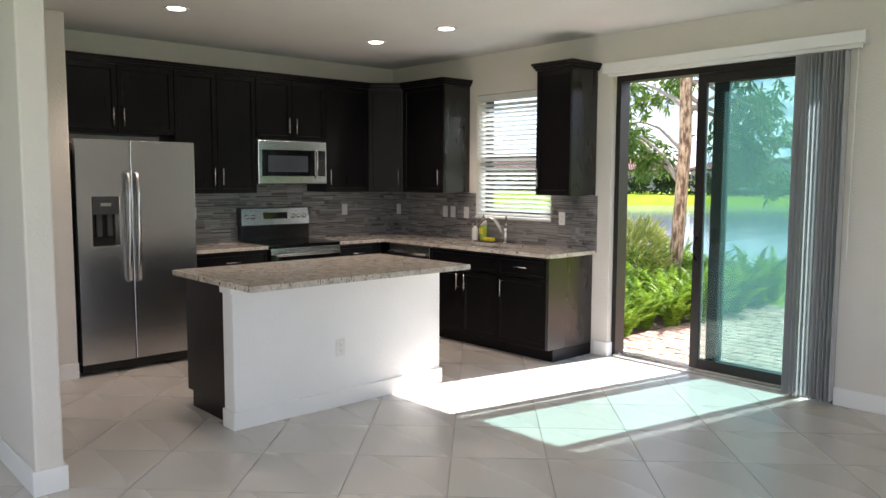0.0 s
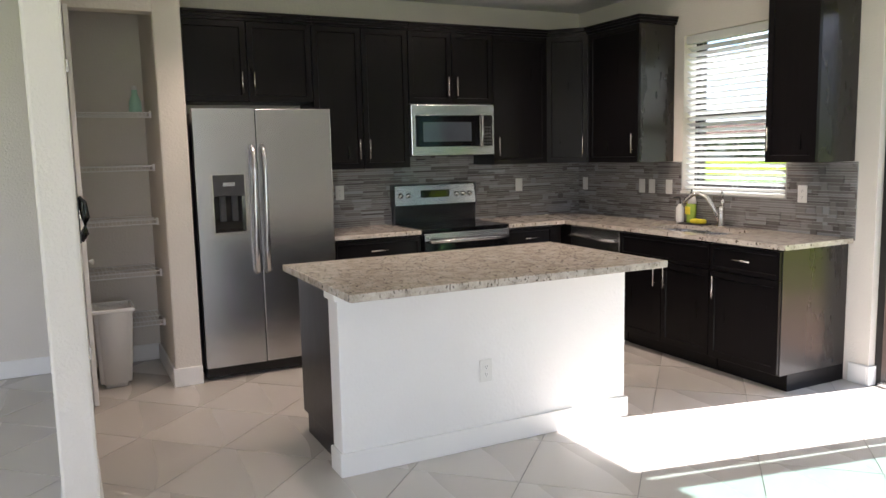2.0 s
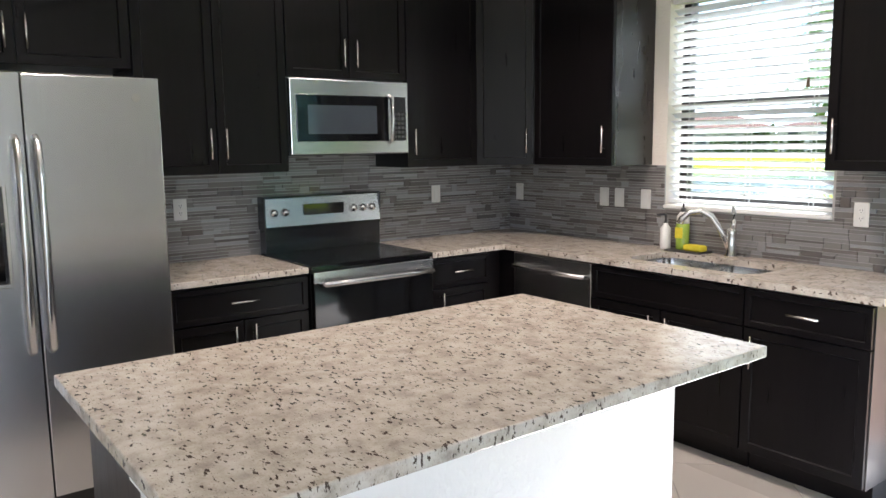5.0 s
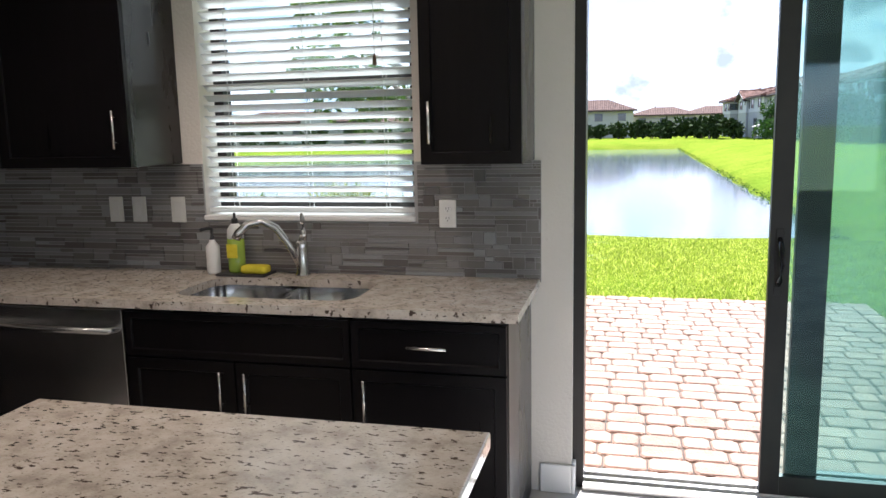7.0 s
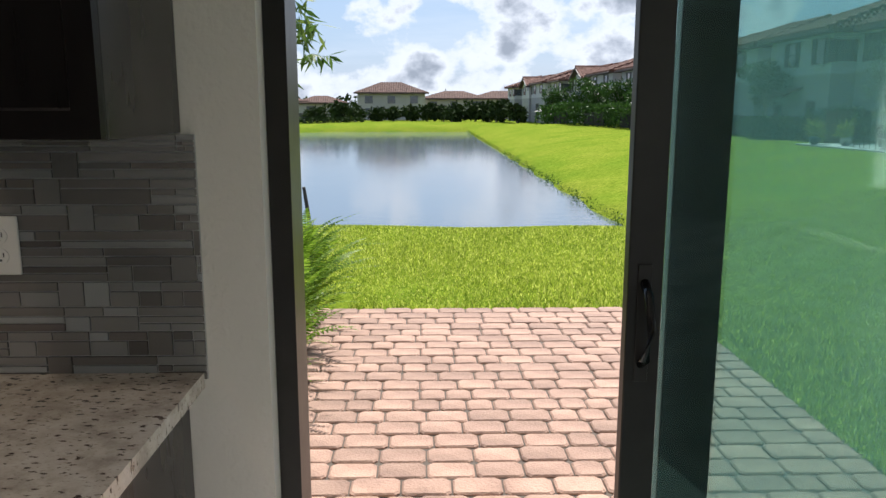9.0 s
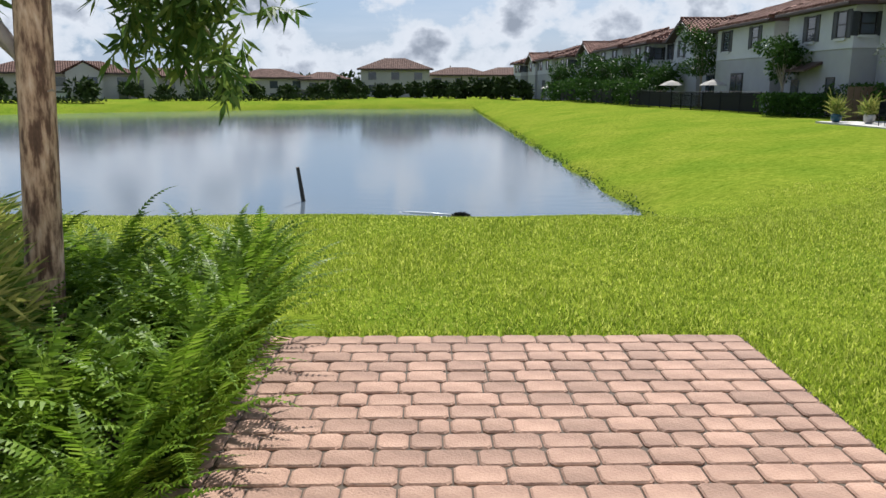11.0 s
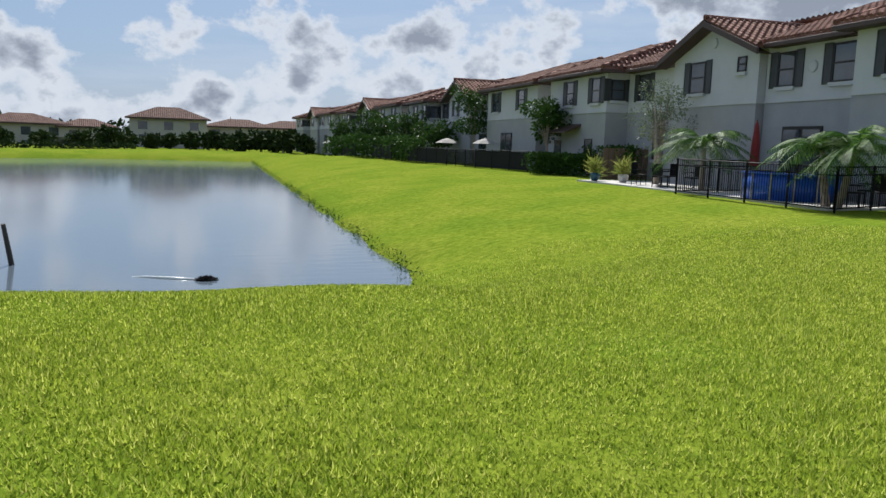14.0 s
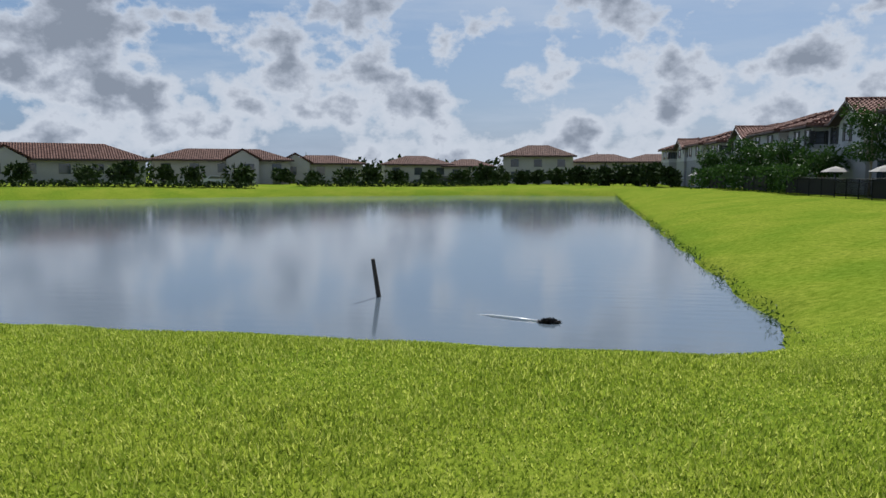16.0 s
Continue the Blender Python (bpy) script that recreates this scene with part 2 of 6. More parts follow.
def lawn():
    """Turf: fine dark gaps between tufts, hand-sized tufts, and wide worn or lush patches."""
    m = bpy.data.materials.new("lawn")
    m.use_nodes = True
    add, link = nodes_of(m.node_tree)
    o, b, tc = add("ShaderNodeOutputMaterial"), add("ShaderNodeBsdfPrincipled", Roughness=0.95, Specular_IOR_Level=0.0), add("ShaderNodeTexCoord")
    link(b.outputs[0], o.inputs[0])
    fine, tuft, wide = add("ShaderNodeTexNoise", Scale=38.0, Detail=8.0, Roughness=0.7), add("ShaderNodeTexNoise", Scale=5.5, Detail=6.0, Roughness=0.65), add("ShaderNodeTexNoise", Scale=0.32, Detail=4.0)
    for nz in (fine, tuft, wide):
        link(tc.outputs["Object"], nz.inputs["Vector"])
    mid = add("ShaderNodeMix"); mid.inputs[0].default_value = 0.45
    link(fine.outputs["Fac"], mid.inputs[2]); link(tuft.outputs["Fac"], mid.inputs[3])
    r = ramp(add, [(0.36, (0.045, 0.075, 0.008)), (0.47, (0.135, 0.185, 0.017)), (0.56, (0.19, 0.240, 0.026)), (0.66, (0.29, 0.32, 0.055))])
    link(mid.outputs[0], r.inputs["Fac"])
    w = ramp(add, [(0.35, (0.80, 0.90, 0.85)), (0.5, (1.0, 1.0, 1.0)), (0.66, (1.16, 1.07, 1.25))])
    link(wide.outputs["Fac"], w.inputs["Fac"])
    mul = add("ShaderNodeMix"); mul.data_type = "RGBA"; mul.blend_type = "MULTIPLY"; mul.inputs[0].default_value = 1.0
    link(r.outputs["Color"], mul.inputs[6]); link(w.outputs["Color"], mul.inputs[7])
    link(mul.outputs[2], b.inputs["Base Color"])
    bp = add("ShaderNodeBump", Strength=0.7, Distance=0.03)
    link(mid.outputs[0], bp.inputs["Height"]); link(bp.outputs[0], b.inputs["Normal"])
    return m


M_LAWN = lawn()


def granite():
    m = bpy.data.materials.new("speckled_granite")
    m.use_nodes = True
    add, link = nodes_of(m.node_tree)
    o, b = add("ShaderNodeOutputMaterial"), add("ShaderNodeBsdfPrincipled", Roughness=0.12)
    link(b.outputs[0], o.inputs[0])
    tc, mp = add("ShaderNodeTexCoord"), add("ShaderNodeMapping")
    mp.inputs["Rotation"].default_value = (0, 0, 0.6)
    mp.inputs["Scale"].default_value = (1.0, 2.0, 1.0)
    link(tc.outputs["Object"], mp.inputs[0])
    base = add("ShaderNodeTexNoise", Scale=14.0, Detail=8.0, Roughness=0.7)
    link(tc.outputs["Object"], base.inputs["Vector"])
    r0 = ramp(add, [(0.32, (0.36, 0.31, 0.26)), (0.5, (0.56, 0.50, 0.43)), (0.68, (0.66, 0.62, 0.56))])
    link(base.outputs["Fac"], r0.inputs["Fac"])
    sp = add("ShaderNodeTexNoise", Scale=46.0, Detail=3.0, Roughness=0.55)
    link(mp.outputs[0], sp.inputs["Vector"])
    r1 = ramp(add, [(0.60, (0, 0, 0)), (0.645, (1, 1, 1))])
    link(sp.outputs["Fac"], r1.inputs["Fac"])
    gr = add("ShaderNodeTexNoise", Scale=110.0, Detail=2.0)
    link(mp.outputs[0], gr.inputs["Vector"])
    r2 = ramp(add, [(0.60, (0, 0, 0)), (0.72, (0.55, 0.55, 0.55))])
    link(gr.outputs["Fac"], r2.inputs["Fac"])
    m1 = add("ShaderNodeMix"); m1.data_type = "RGBA"
    link(r2.outputs["Color"], m1.inputs[0]); link(r0.outputs["Color"], m1.inputs[6]); m1.inputs[7].default_value = (0.24, 0.19, 0.15, 1)
    m2 = add("ShaderNodeMix"); m2.data_type = "RGBA"
    link(r1.outputs["Color"], m2.inputs[0]); link(m1.outputs[2], m2.inputs[6]); m2.inputs[7].default_value = (0.085, 0.062, 0.05, 1)
    link(m2.outputs[2], b.inputs["Base Color"])
    return m


M_GRANITE = granite()


def mosaic():
    m = bpy.data.materials.new("glass_stone_mosaic")
    m.use_nodes = True
    add, link = nodes_of(m.node_tree)
    o, b, g = add("ShaderNodeOutputMaterial"), add("ShaderNodeBsdfPrincipled"), add("ShaderNodeNewGeometry")
    link(b.outputs[0], o.inputs[0])
    r = ramp(add, [(0.0, (0.10, 0.09, 0.085)), (0.25, (0.20, 0.185, 0.175)), (0.5, (0.27, 0.265, 0.26)), (0.75, (0.15, 0.13, 0.12)), (0.92, (0.35, 0.36, 0.36)), (1.0, (0.10, 0.092, 0.088))])
    link(g.outputs["Random Per Island"], r.inputs["Fac"]); link(r.outputs["Color"], b.inputs["Base Color"])
    r2 = ramp(add, [(0.0, (0.30,) * 3), (0.2, (0.10,) * 3), (0.7, (0.08,) * 3), (1.0, (0.28,) * 3)])
    link(g.outputs["Random Per Island"], r2.inputs["Fac"]); link(r2.outputs["Color"], b.inputs["Roughness"])
    return m


M_MOSAIC = mosaic()


def glass(name, tint, gloss=0.04, haze=0.0):
    """The last share scatters light through the pane, imitating its reflected haze."""
    m = bpy.data.materials.new(name)
    m.use_nodes = True
    add, link = nodes_of(m.node_tree)
    o, t, g, mx = add("ShaderNodeOutputMaterial"), add("ShaderNodeBsdfTransparent"), add("ShaderNodeBsdfGlossy", Roughness=0.03), add("ShaderNodeMixShader")
    t.inputs["Color"].default_value = (*tint, 1)
    g.inputs["Color"].default_value = (0.75, 0.9, 0.9, 1)
    mx.inputs[0].default_value = gloss
    link(t.outputs[0], mx.inputs[1]); link(g.outputs[0], mx.inputs[2])
    last = mx
    # teal scatter stands in for the veil of reflections on the pane
    if haze:
        d, mf = add("ShaderNodeBsdfTranslucent"), add("ShaderNodeMixShader")
        d.inputs["Color"].default_value = (0.45, 0.8, 0.78, 1)
        mf.inputs[0].default_value = haze
        link(mx.outputs[0], mf.inputs[1]); link(d.outputs[0], mf.inputs[2])
        last = mf
    link(last.outputs[0], o.inputs[0])
    return m


M_TEAL = glass("green_tinted_glass", (0.70, 0.80, 0.79), 0.04, 0.027)
M_CLEAR = glass("window_glass", (0.93, 0.97, 0.96))


def water():
    m = bpy.data.materials.new("lake_water")
    m.use_nodes = True
    add, link = nodes_of(m.node_tree)
    o, b = add("ShaderNodeOutputMaterial"), add("ShaderNodeBsdfPrincipled", Roughness=0.09, IOR=1.45)
    b.inputs["Base Color"].default_value = (0.10, 0.125, 0.15, 1)
    tc, mp = add("ShaderNodeTexCoord"), add("ShaderNodeMapping")
    mp.inputs["Scale"].default_value = (0.5, 1.6, 1)
    link(tc.outputs["Object"], mp.inputs[0])
    n = add("ShaderNodeTexNoise", Scale=1.6, Detail=3.0)
    patch = add("ShaderNodeTexNoise", Scale=0.05, Detail=2.0)
    link(mp.outputs[0], n.inputs["Vector"]); link(tc.outputs["Object"], patch.inputs["Vector"])
    mr = add("ShaderNodeMapRange")
    mr.inputs["From Min"].default_value, mr.inputs["From Max"].default_value = 0.45, 0.65
    mr.inputs["To Min"].default_value, mr.inputs["To Max"].default_value = 0.04, 0.15
    link(patch.outputs["Fac"], mr.inputs["Value"])
    bp = add("ShaderNodeBump", Distance=0.05)
    link(mr.outputs[0], bp.inputs["Strength"]); link(n.outputs["Fac"], bp.inputs["Height"]); link(bp.outputs[0], b.inputs["Normal"])
    link(b.outputs[0], o.inputs[0])
    return m


M_WATER = water()


def roof_tile(name, axis, tint=1.0):
    m = bpy.data.materials.new(name)
    m.use_nodes = True
    add, link = nodes_of(m.node_tree)
    o, b = add("ShaderNodeOutputMaterial"), add("ShaderNodeBsdfPrincipled", Roughness=0.85, Specular_IOR_Level=0.12)
    link(b.outputs[0], o.inputs[0])
    tc = add("ShaderNodeTexCoord")
    w = add("ShaderNodeTexWave", Scale=0.9, Distortion=0.3)
    w.bands_direction = axis
    link(tc.outputs["Object"], w.inputs["Vector"])
    n = add("ShaderNodeTexNoise", Scale=1.8, Detail=8.0)
    link(tc.outputs["Object"], n.inputs["Vector"])
    r = ramp(add, [(0.3, (0.10 * tint, 0.045 * tint, 0.033 * tint)), (0.5, (0.19 * tint, 0.092 * tint, 0.066 * tint)), (0.7, (0.28 * tint, 0.155 * tint, 0.12 * tint))])
    link(n.outputs["Fac"], r.inputs["Fac"]); link(r.outputs["Color"], b.inputs["Base Color"])
    bp = add("ShaderNodeBump", Strength=1.0, Distance=0.12)
    link(w.outputs["Fac"], bp.inputs["Height"]); link(bp.outputs[0], b.inputs["Normal"])
    return m


M_ROOFY, M_ROOFX = roof_tile("clay_roof_tile", "X"), roof_tile("clay_roof_tile_cross", "Y")
M_ROOFF = roof_tile("brown_roof_tile", "X", 0.55)


def lamp_mat():
    m = bpy.data.materials.new("lamp_lens")
    m.use_nodes = True
    add, link = nodes_of(m.node_tree)
    o, e = add("ShaderNodeOutputMaterial"), add("ShaderNodeEmission", Strength=6.0)
    e.inputs["Color"].default_value = (1.0, 0.80, 0.62, 1)
    link(e.outputs[0], o.inputs[0])
    return m


M_LAMP = lamp_mat()


# ---- building helpers ----
def thing(name, label, category, x=0, y=0, z=0, group="", kind=""):
    ob = tagged(new(name), label, category, group, kind)
    ob.location = (x, y, z)
    ob.empty_display_size = 0.1
    return ob


def obj(name, bm, mat, smooth=False):
    me = bpy.data.meshes.new(name)
    bmesh.ops.recalc_face_normals(bm, faces=bm.faces)
    bm.to_mesh(me)
    bm.free()
    me.materials.append(mat)
    if smooth:
        me.polygons.foreach_set("use_smooth", [True] * len(me.polygons))
    return new(name, me)


def part(name, bm, mat, parent, label="", smooth=False):
    """One mesh under a thing or part; its coordinates are the same as those of the top of its tree."""
    ob = obj(name, bm, mat, smooth)
    ob.parent = parent
    if parent.type == "EMPTY":
        ob.matrix_parent_inverse = Matrix.Translation(-Vector(parent.location))
    if label:
        ob["label"] = label
    return ob


def setting(name, bm, mat, label, category="", smooth=False):
    return tagged(obj(name, bm, mat, smooth), label, category or name.split("_")[0], kind="structure")


def box(x0, x1, y0, y1, z0, z1, bm=None, bevel=0.0):
    bm = bm or bmesh.new()
    got = bmesh.ops.create_cube(bm, size=1, matrix=Matrix.Translation(((x0 + x1) / 2, (y0 + y1) / 2, (z0 + z1) / 2)) @ Matrix.Diagonal((abs(x1 - x0), abs(y1 - y0), abs(z1 - z0), 1)))
    if bevel:
        edges = list({e for v in got["verts"] for e in v.link_edges})
        bmesh.ops.bevel(bm, geom=edges, offset=bevel, segments=2, affect="EDGES", profile=0.5)
    return bm


def rod(a, b, r0, r1=None, seg=10, bm=None):
    bm = bm or bmesh.new()
    a, b = Vector(a), Vector(b)
    d = b - a
    m = Matrix.Translation((a + b) / 2) @ d.to_track_quat("Z", "Y").to_matrix().to_4x4()
    bmesh.ops.create_cone(bm, cap_ends=True, segments=seg, radius1=r0, radius2=r0 if r1 is None else r1, depth=d.length, matrix=m)
    return bm


def tube(points, radii, seg=10, bm=None):
    """A bent, tapering tube through the points."""
    bm = bm or bmesh.new()
    pts = [Vector(p) for p in points]
    rings = []
    for i, p in enumerate(pts):
        d = (pts[min(i + 1, len(pts) - 1)] - pts[max(i - 1, 0)]).normalized()
        q = d.to_track_quat("Z", "Y")
        r = radii[i] if isinstance(radii, (list, tuple)) else radii
        rings.append([bm.verts.new(p + q @ Vector((r * math.cos(2 * math.pi * k / seg), r * math.sin(2 * math.pi * k / seg), 0))) for k in range(seg)])
    for a, b in zip(rings, rings[1:]):
        for k in range(seg):
            bm.faces.new((a[k], a[(k + 1) % seg], b[(k + 1) % seg], b[k]))
    bm.faces.new(rings[0]); bm.faces.new(rings[-1])
    return bm


def lathe(profile, seg=16, x=0, y=0, z=0):
    """A turned shape: profile rows of radius, height."""
    bm = bmesh.new()
    rings = [[bm.verts.new((x + r * math.cos(2 * math.pi * k / seg), y + r * math.sin(2 * math.pi * k / seg), z + h)) for k in range(seg)] for r, h in profile]
    for a, b in zip(rings, rings[1:]):
        for k in range(seg):
            bm.faces.new((a[k], a[(k + 1) % seg], b[(k + 1) % seg], b[k]))
    bm.faces.new(rings[0]); bm.faces.new(rings[-1])
    return bm


def prism(poly, axis, a, b, bm=None):
    """A polygon of two coordinates drawn out along the third, from a to b."""
    bm = bm or bmesh.new()

    def at(p, h):
        return {"x": (h, *p), "y": (p[0], h, p[1]), "z": (*p, h)}[axis]
    lo, hi = [bm.verts.new(at(p, a)) for p in poly], [bm.verts.new(at(p, b)) for p in poly]
    n = len(poly)
    for k in range(n):
        bm.faces.new((lo[k], lo[(k + 1) % n], hi[(k + 1) % n], hi[k]))
    bm.faces.new(lo); bm.faces.new(hi)
    return bm


def raw(name, verts, faces, mat):
    me = bpy.data.meshes.new(name)
    me.from_pydata([tuple(v) for v in verts], [], faces)
    me.materials.append(mat)
    return new(name, me)


def arrays(name, verts, k, mat):
    """Many loose polygons of k corners each, from an array of corners."""
    verts = np.asarray(verts, dtype=np.float32).reshape(-1, 3)
    n = len(verts) // k
    me = bpy.data.meshes.new(name)
    me.vertices.add(len(verts)); me.vertices.foreach_set("co", verts.ravel())
    me.loops.add(len(verts)); me.loops.foreach_set("vertex_index", np.arange(len(verts), dtype=np.int32))
    me.polygons.add(n); me.polygons.foreach_set("loop_start", np.arange(0, len(verts), k, dtype=np.int32))
    me.update(calc_edges=True)
    me.materials.append(mat)
    return new(name, me)


def under(ob, parent):
    ob.parent = parent
    if parent.type == "EMPTY":
        ob.matrix_parent_inverse = Matrix.Translation(-Vector(parent.location))
    return ob


def leaves(rng, centres, outward, length, width, droop=0.3):
    """Pointed leaves, four corners each, at the centres, pointing along outward with some scatter."""
    n = len(centres)
    d = outward + rng.normal(0, 0.35, (n, 3)); d[:, 2] -= droop
    d /= np.linalg.norm(d, axis=1)[:, None]
    s = np.cross(d, rng.normal(0, 1, (n, 3))); s /= np.linalg.norm(s, axis=1)[:, None]
    ln = length * rng.uniform(0.7, 1.2, (n, 1))
    w = width * rng.uniform(0.8, 1.2, (n, 1))
    mid = centres + d * ln * 0.45
    return np.stack([centres, mid + s * w / 2, centres + d * ln, mid - s * w / 2], 1).reshape(-1, 3)

# ---- the room ----
WX, WY, CEIL = -5.29, 5.37, 2.75      # fridge wall, window wall, ceiling
EAST, SOUTH = 2.9, -3.6
DX0, DX1, DTOP = -2.32, -0.44, 2.40  # sliding door
VX0, VX1, VZ0, VZ1 = -3.94, -2.97, 1.165, 2.36  # window
OUT = 5.60

bm = box(WX - 0.2, VX0, WY, OUT, 0, CEIL)
box(VX0, VX1, WY, OUT, 0, VZ0, bm); box(VX0, VX1, WY, OUT, VZ1, CEIL, bm)
box(VX1, DX0, WY, OUT, 0, CEIL, bm); box(DX0, DX1, WY, OUT, DTOP, CEIL, bm)
box(DX1, EAST + 0.15, WY, OUT, 0, CEIL, bm)
setting("wall_north", bm, M_WALL, "cream painted wall with a window and a sliding door", "wall")
bm = box(WX - 0.2, WX, 1.722, WY, 0, CEIL)
setting("wall_west", bm, M_WALL, "cream painted wall behind the kitchen units", "wall")
setting("wall_pantry_back", box(-5.55, -5.40, -3.6, 1.722, 0, CEIL), M_WALL, "cream painted wall at the back of pantry and hall", "wall")
setting("wall_stub", box(-5.40, -4.565, 1.55, 1.722, 0, CEIL, bevel=0.012), M_WALL, "short cream wall between pantry and refrigerator", "wall")
setting("wall_partition", box(-5.40, -2.40, 0.875, 1.005, 0, CEIL, bevel=0.012), M_WALL, "textured cream partition wall with a free end", "wall")
bm = box(-4.69, -4.565, 1.005, 1.55, 2.42, CEIL)
setting("wall_pantry_head", bm, M_WALL, "cream wall above the pantry opening", "wall")
bm = box(EAST, EAST + 0.15, SOUTH - 0.15, -1.2, 0, CEIL)
box(EAST, EAST + 0.15, -1.2, 1.6, 0, 0.6, bm); box(EAST, EAST + 0.15, -1.2, 1.6, 2.3, CEIL, bm); box(EAST, EAST + 0.15, 1.6, WY, 0, CEIL, bm)
setting("wall_east", bm, M_WALL, "plain cream painted wall", "wall")
bm = box(-5.40, -2.2, SOUTH - 0.15, SOUTH, 0, CEIL)
box(-2.2, 1.4, SOUTH - 0.15, SOUTH, 0, 0.5, bm); box(-2.2, 1.4, SOUTH - 0.15, SOUTH, 2.35, CEIL, bm); box(1.4, EAST, SOUTH - 0.15, SOUTH, 0, CEIL, bm)
setting("wall_south", bm, M_WALL, "plain cream painted wall", "wall")
setting("ceiling", box(-5.55, EAST + 0.15, SOUTH - 0.15, OUT, CEIL, CEIL + 0.12), M_CEIL, "smooth white painted ceiling", "ceiling")


for name, eye, target, w, hh, power in (("window_light_south", (-0.4, SOUTH - 0.05, 1.42), (-0.4, 0, 1.42), 3.5, 1.8, 7), ("window_light_east", (EAST + 0.05, 0.2, 1.45), (0, 0.2, 1.45), 2.7, 1.65, 10)):
    la = new(name, bpy.data.lights.new(name, "AREA"))
    la.data.shape, la.data.size, la.data.size_y, la.data.energy, la.data.color = "RECTANGLE", w, hh, power, (0.93, 0.97, 1.0)
    la.matrix_world = look(eye, target)


def skirting(name, runs):
    bm = bmesh.new()
    for x0, x1, y0, y1 in runs:
        box(x0, x1, y0, y1, 0, 0.125, bm, 0.005)
    setting(name, bm, M_TRIM, "white painted baseboard along the wall foot", "baseboard")


skirting("baseboard_north", [(-2.45, DX0, WY - 0.015, WY), (DX0, DX0 + 0.015, WY - 0.015, 5.43), (DX1, EAST, WY - 0.015, WY)])
skirting("baseboard_partition", [(-4.35, -2.40, 1.005, 1.02), (-2.40, -2.385, 0.86, 1.02), (-5.39, -2.40, 0.86, 0.875)])
skirting("baseboard_stub", [(-4.565, -4.55, 1.535, 1.722), (-5.38, -4.565, 1.535, 1.55)])
skirting("baseboard_pantry", [(-5.40, -5.385, 1.02, 1.535), (-5.40, -5.385, -3.6, 0.86)])
skirting("baseboard_east", [(EAST - 0.015, EAST, SOUTH, WY - 0.015)])


# ---- recessed lights ----
def downlight(x, y):
    t = thing("recessed_light", "white recessed ceiling light, switched on", "ceiling light", x, y, CEIL, "recessed kitchen lights")
    part("trim_ring", lathe([(0.062, 0.0), (0.066, -0.004), (0.088, -0.006), (0.095, 0.0), (0.062, 0.0005)], 28, x, y, CEIL), M_TRIM, t, smooth=True)
    part("lens", lathe([(0.001, -0.004), (0.061, -0.004), (0.061, -0.0005), (0.001, -0.0005)], 28, x, y, CEIL), M_LAMP, t, "glowing warm white lens")
    lamp = new("recessed_light_glow", bpy.data.lights.new("recessed_light_glow", "SPOT"))
    lamp.data.energy, lamp.data.color, lamp.data.spot_size, lamp.data.spot_blend, lamp.data.shadow_soft_size = 11, (1.0, 0.80, 0.62), radians(125), 0.6, 0.06
    lamp.location = (x, y, CEIL - 0.02)


for x, y in ((-3.91, 2.29), (-4.02, 4.17), (-3.13, 4.21)):
    downlight(x, y)


# ---- cabinets: local frame, front towards -y, width along x ----
def shaker(x0, x1, z0, z1, y=-0.022):
    bm = box(x0 + 0.0015, x1 - 0.0015, y, -0.001, z0 + 0.0015, z1 - 0.0015)
    bm.faces.ensure_lookup_table()
    f = [f for f in bm.faces if f.normal.y < -0.9]
    inset = 0.058 if min(x1 - x0, z1 - z0) > 0.2 else 0.035
    bmesh.ops.inset_region(bm, faces=f, thickness=inset, depth=0)
    bmesh.ops.inset_region(bm, faces=f, thickness=0.006, depth=-0.009)
    return bm


def pull(x, z, horizontal=False, ln=0.15, y=-0.022):
    e = Vector((ln / 2, 0, 0)) if horizontal else Vector((0, 0, ln / 2))
    c = Vector((x, y - 0.03, z))
    bm = rod(c - e, c + e, 0.006, seg=8)
    for s in (-0.66, 0.66):
        rod(c + e * s, c + e * s + Vector((0, 0.031, 0)), 0.0045, seg=8, bm=bm)
    return bm


def cabinet(name, label, category, m, w, d, z0, z1, fronts, crown="", toe=False, group="", ends=M_CAB):
    """fronts: rows of kind, x0, x1, z0, z1, pull x, pull z (None: no pull)."""
    t = thing(name, label, category, group=group)
    base = z0 + 0.105 if toe else z0
    part("body", box(0.001, w - 0.001, 0, d, base, z1, bevel=0.002), ends, t)
    if toe:
        part("toe_kick", box(0.002, w - 0.002, 0.07, d, z0, base - 0.001), M_CAB, t)
    for kind, x0, x1, a, b, px, pz in fronts:
        f = part("door" if kind == "door" else "drawer_front", shaker(x0, x1, a, b), M_CAB, t)
        if px is not None:
            part("handle", pull(px, pz, kind != "door", 0.15 if kind == "door" else 0.14), M_NICKEL, f, "satin nickel bar handle", True)
    if crown:
        l, r = (0.04 if "l" in crown else 0), (0.04 if "r" in crown else 0)
        bm = box(-l * 0.4, w + r * 0.4, -0.03, d - 0.002, z1 + 0.001, z1 + 0.02)
        box(-l * 0.7, w + r * 0.7, -0.045, d - 0.002, z1 + 0.02, z1 + 0.04, bm)
        box(-l, w + r, -0.06, d - 0.002, z1 + 0.04, z1 + 0.062, bm, 0.004)
        part("crown_molding", bm, M_CAB, t)
    t.matrix_basis = m
    return t


def west(y, x=-4.68):
    return pose(x, y, 0, 0, 0, 90)


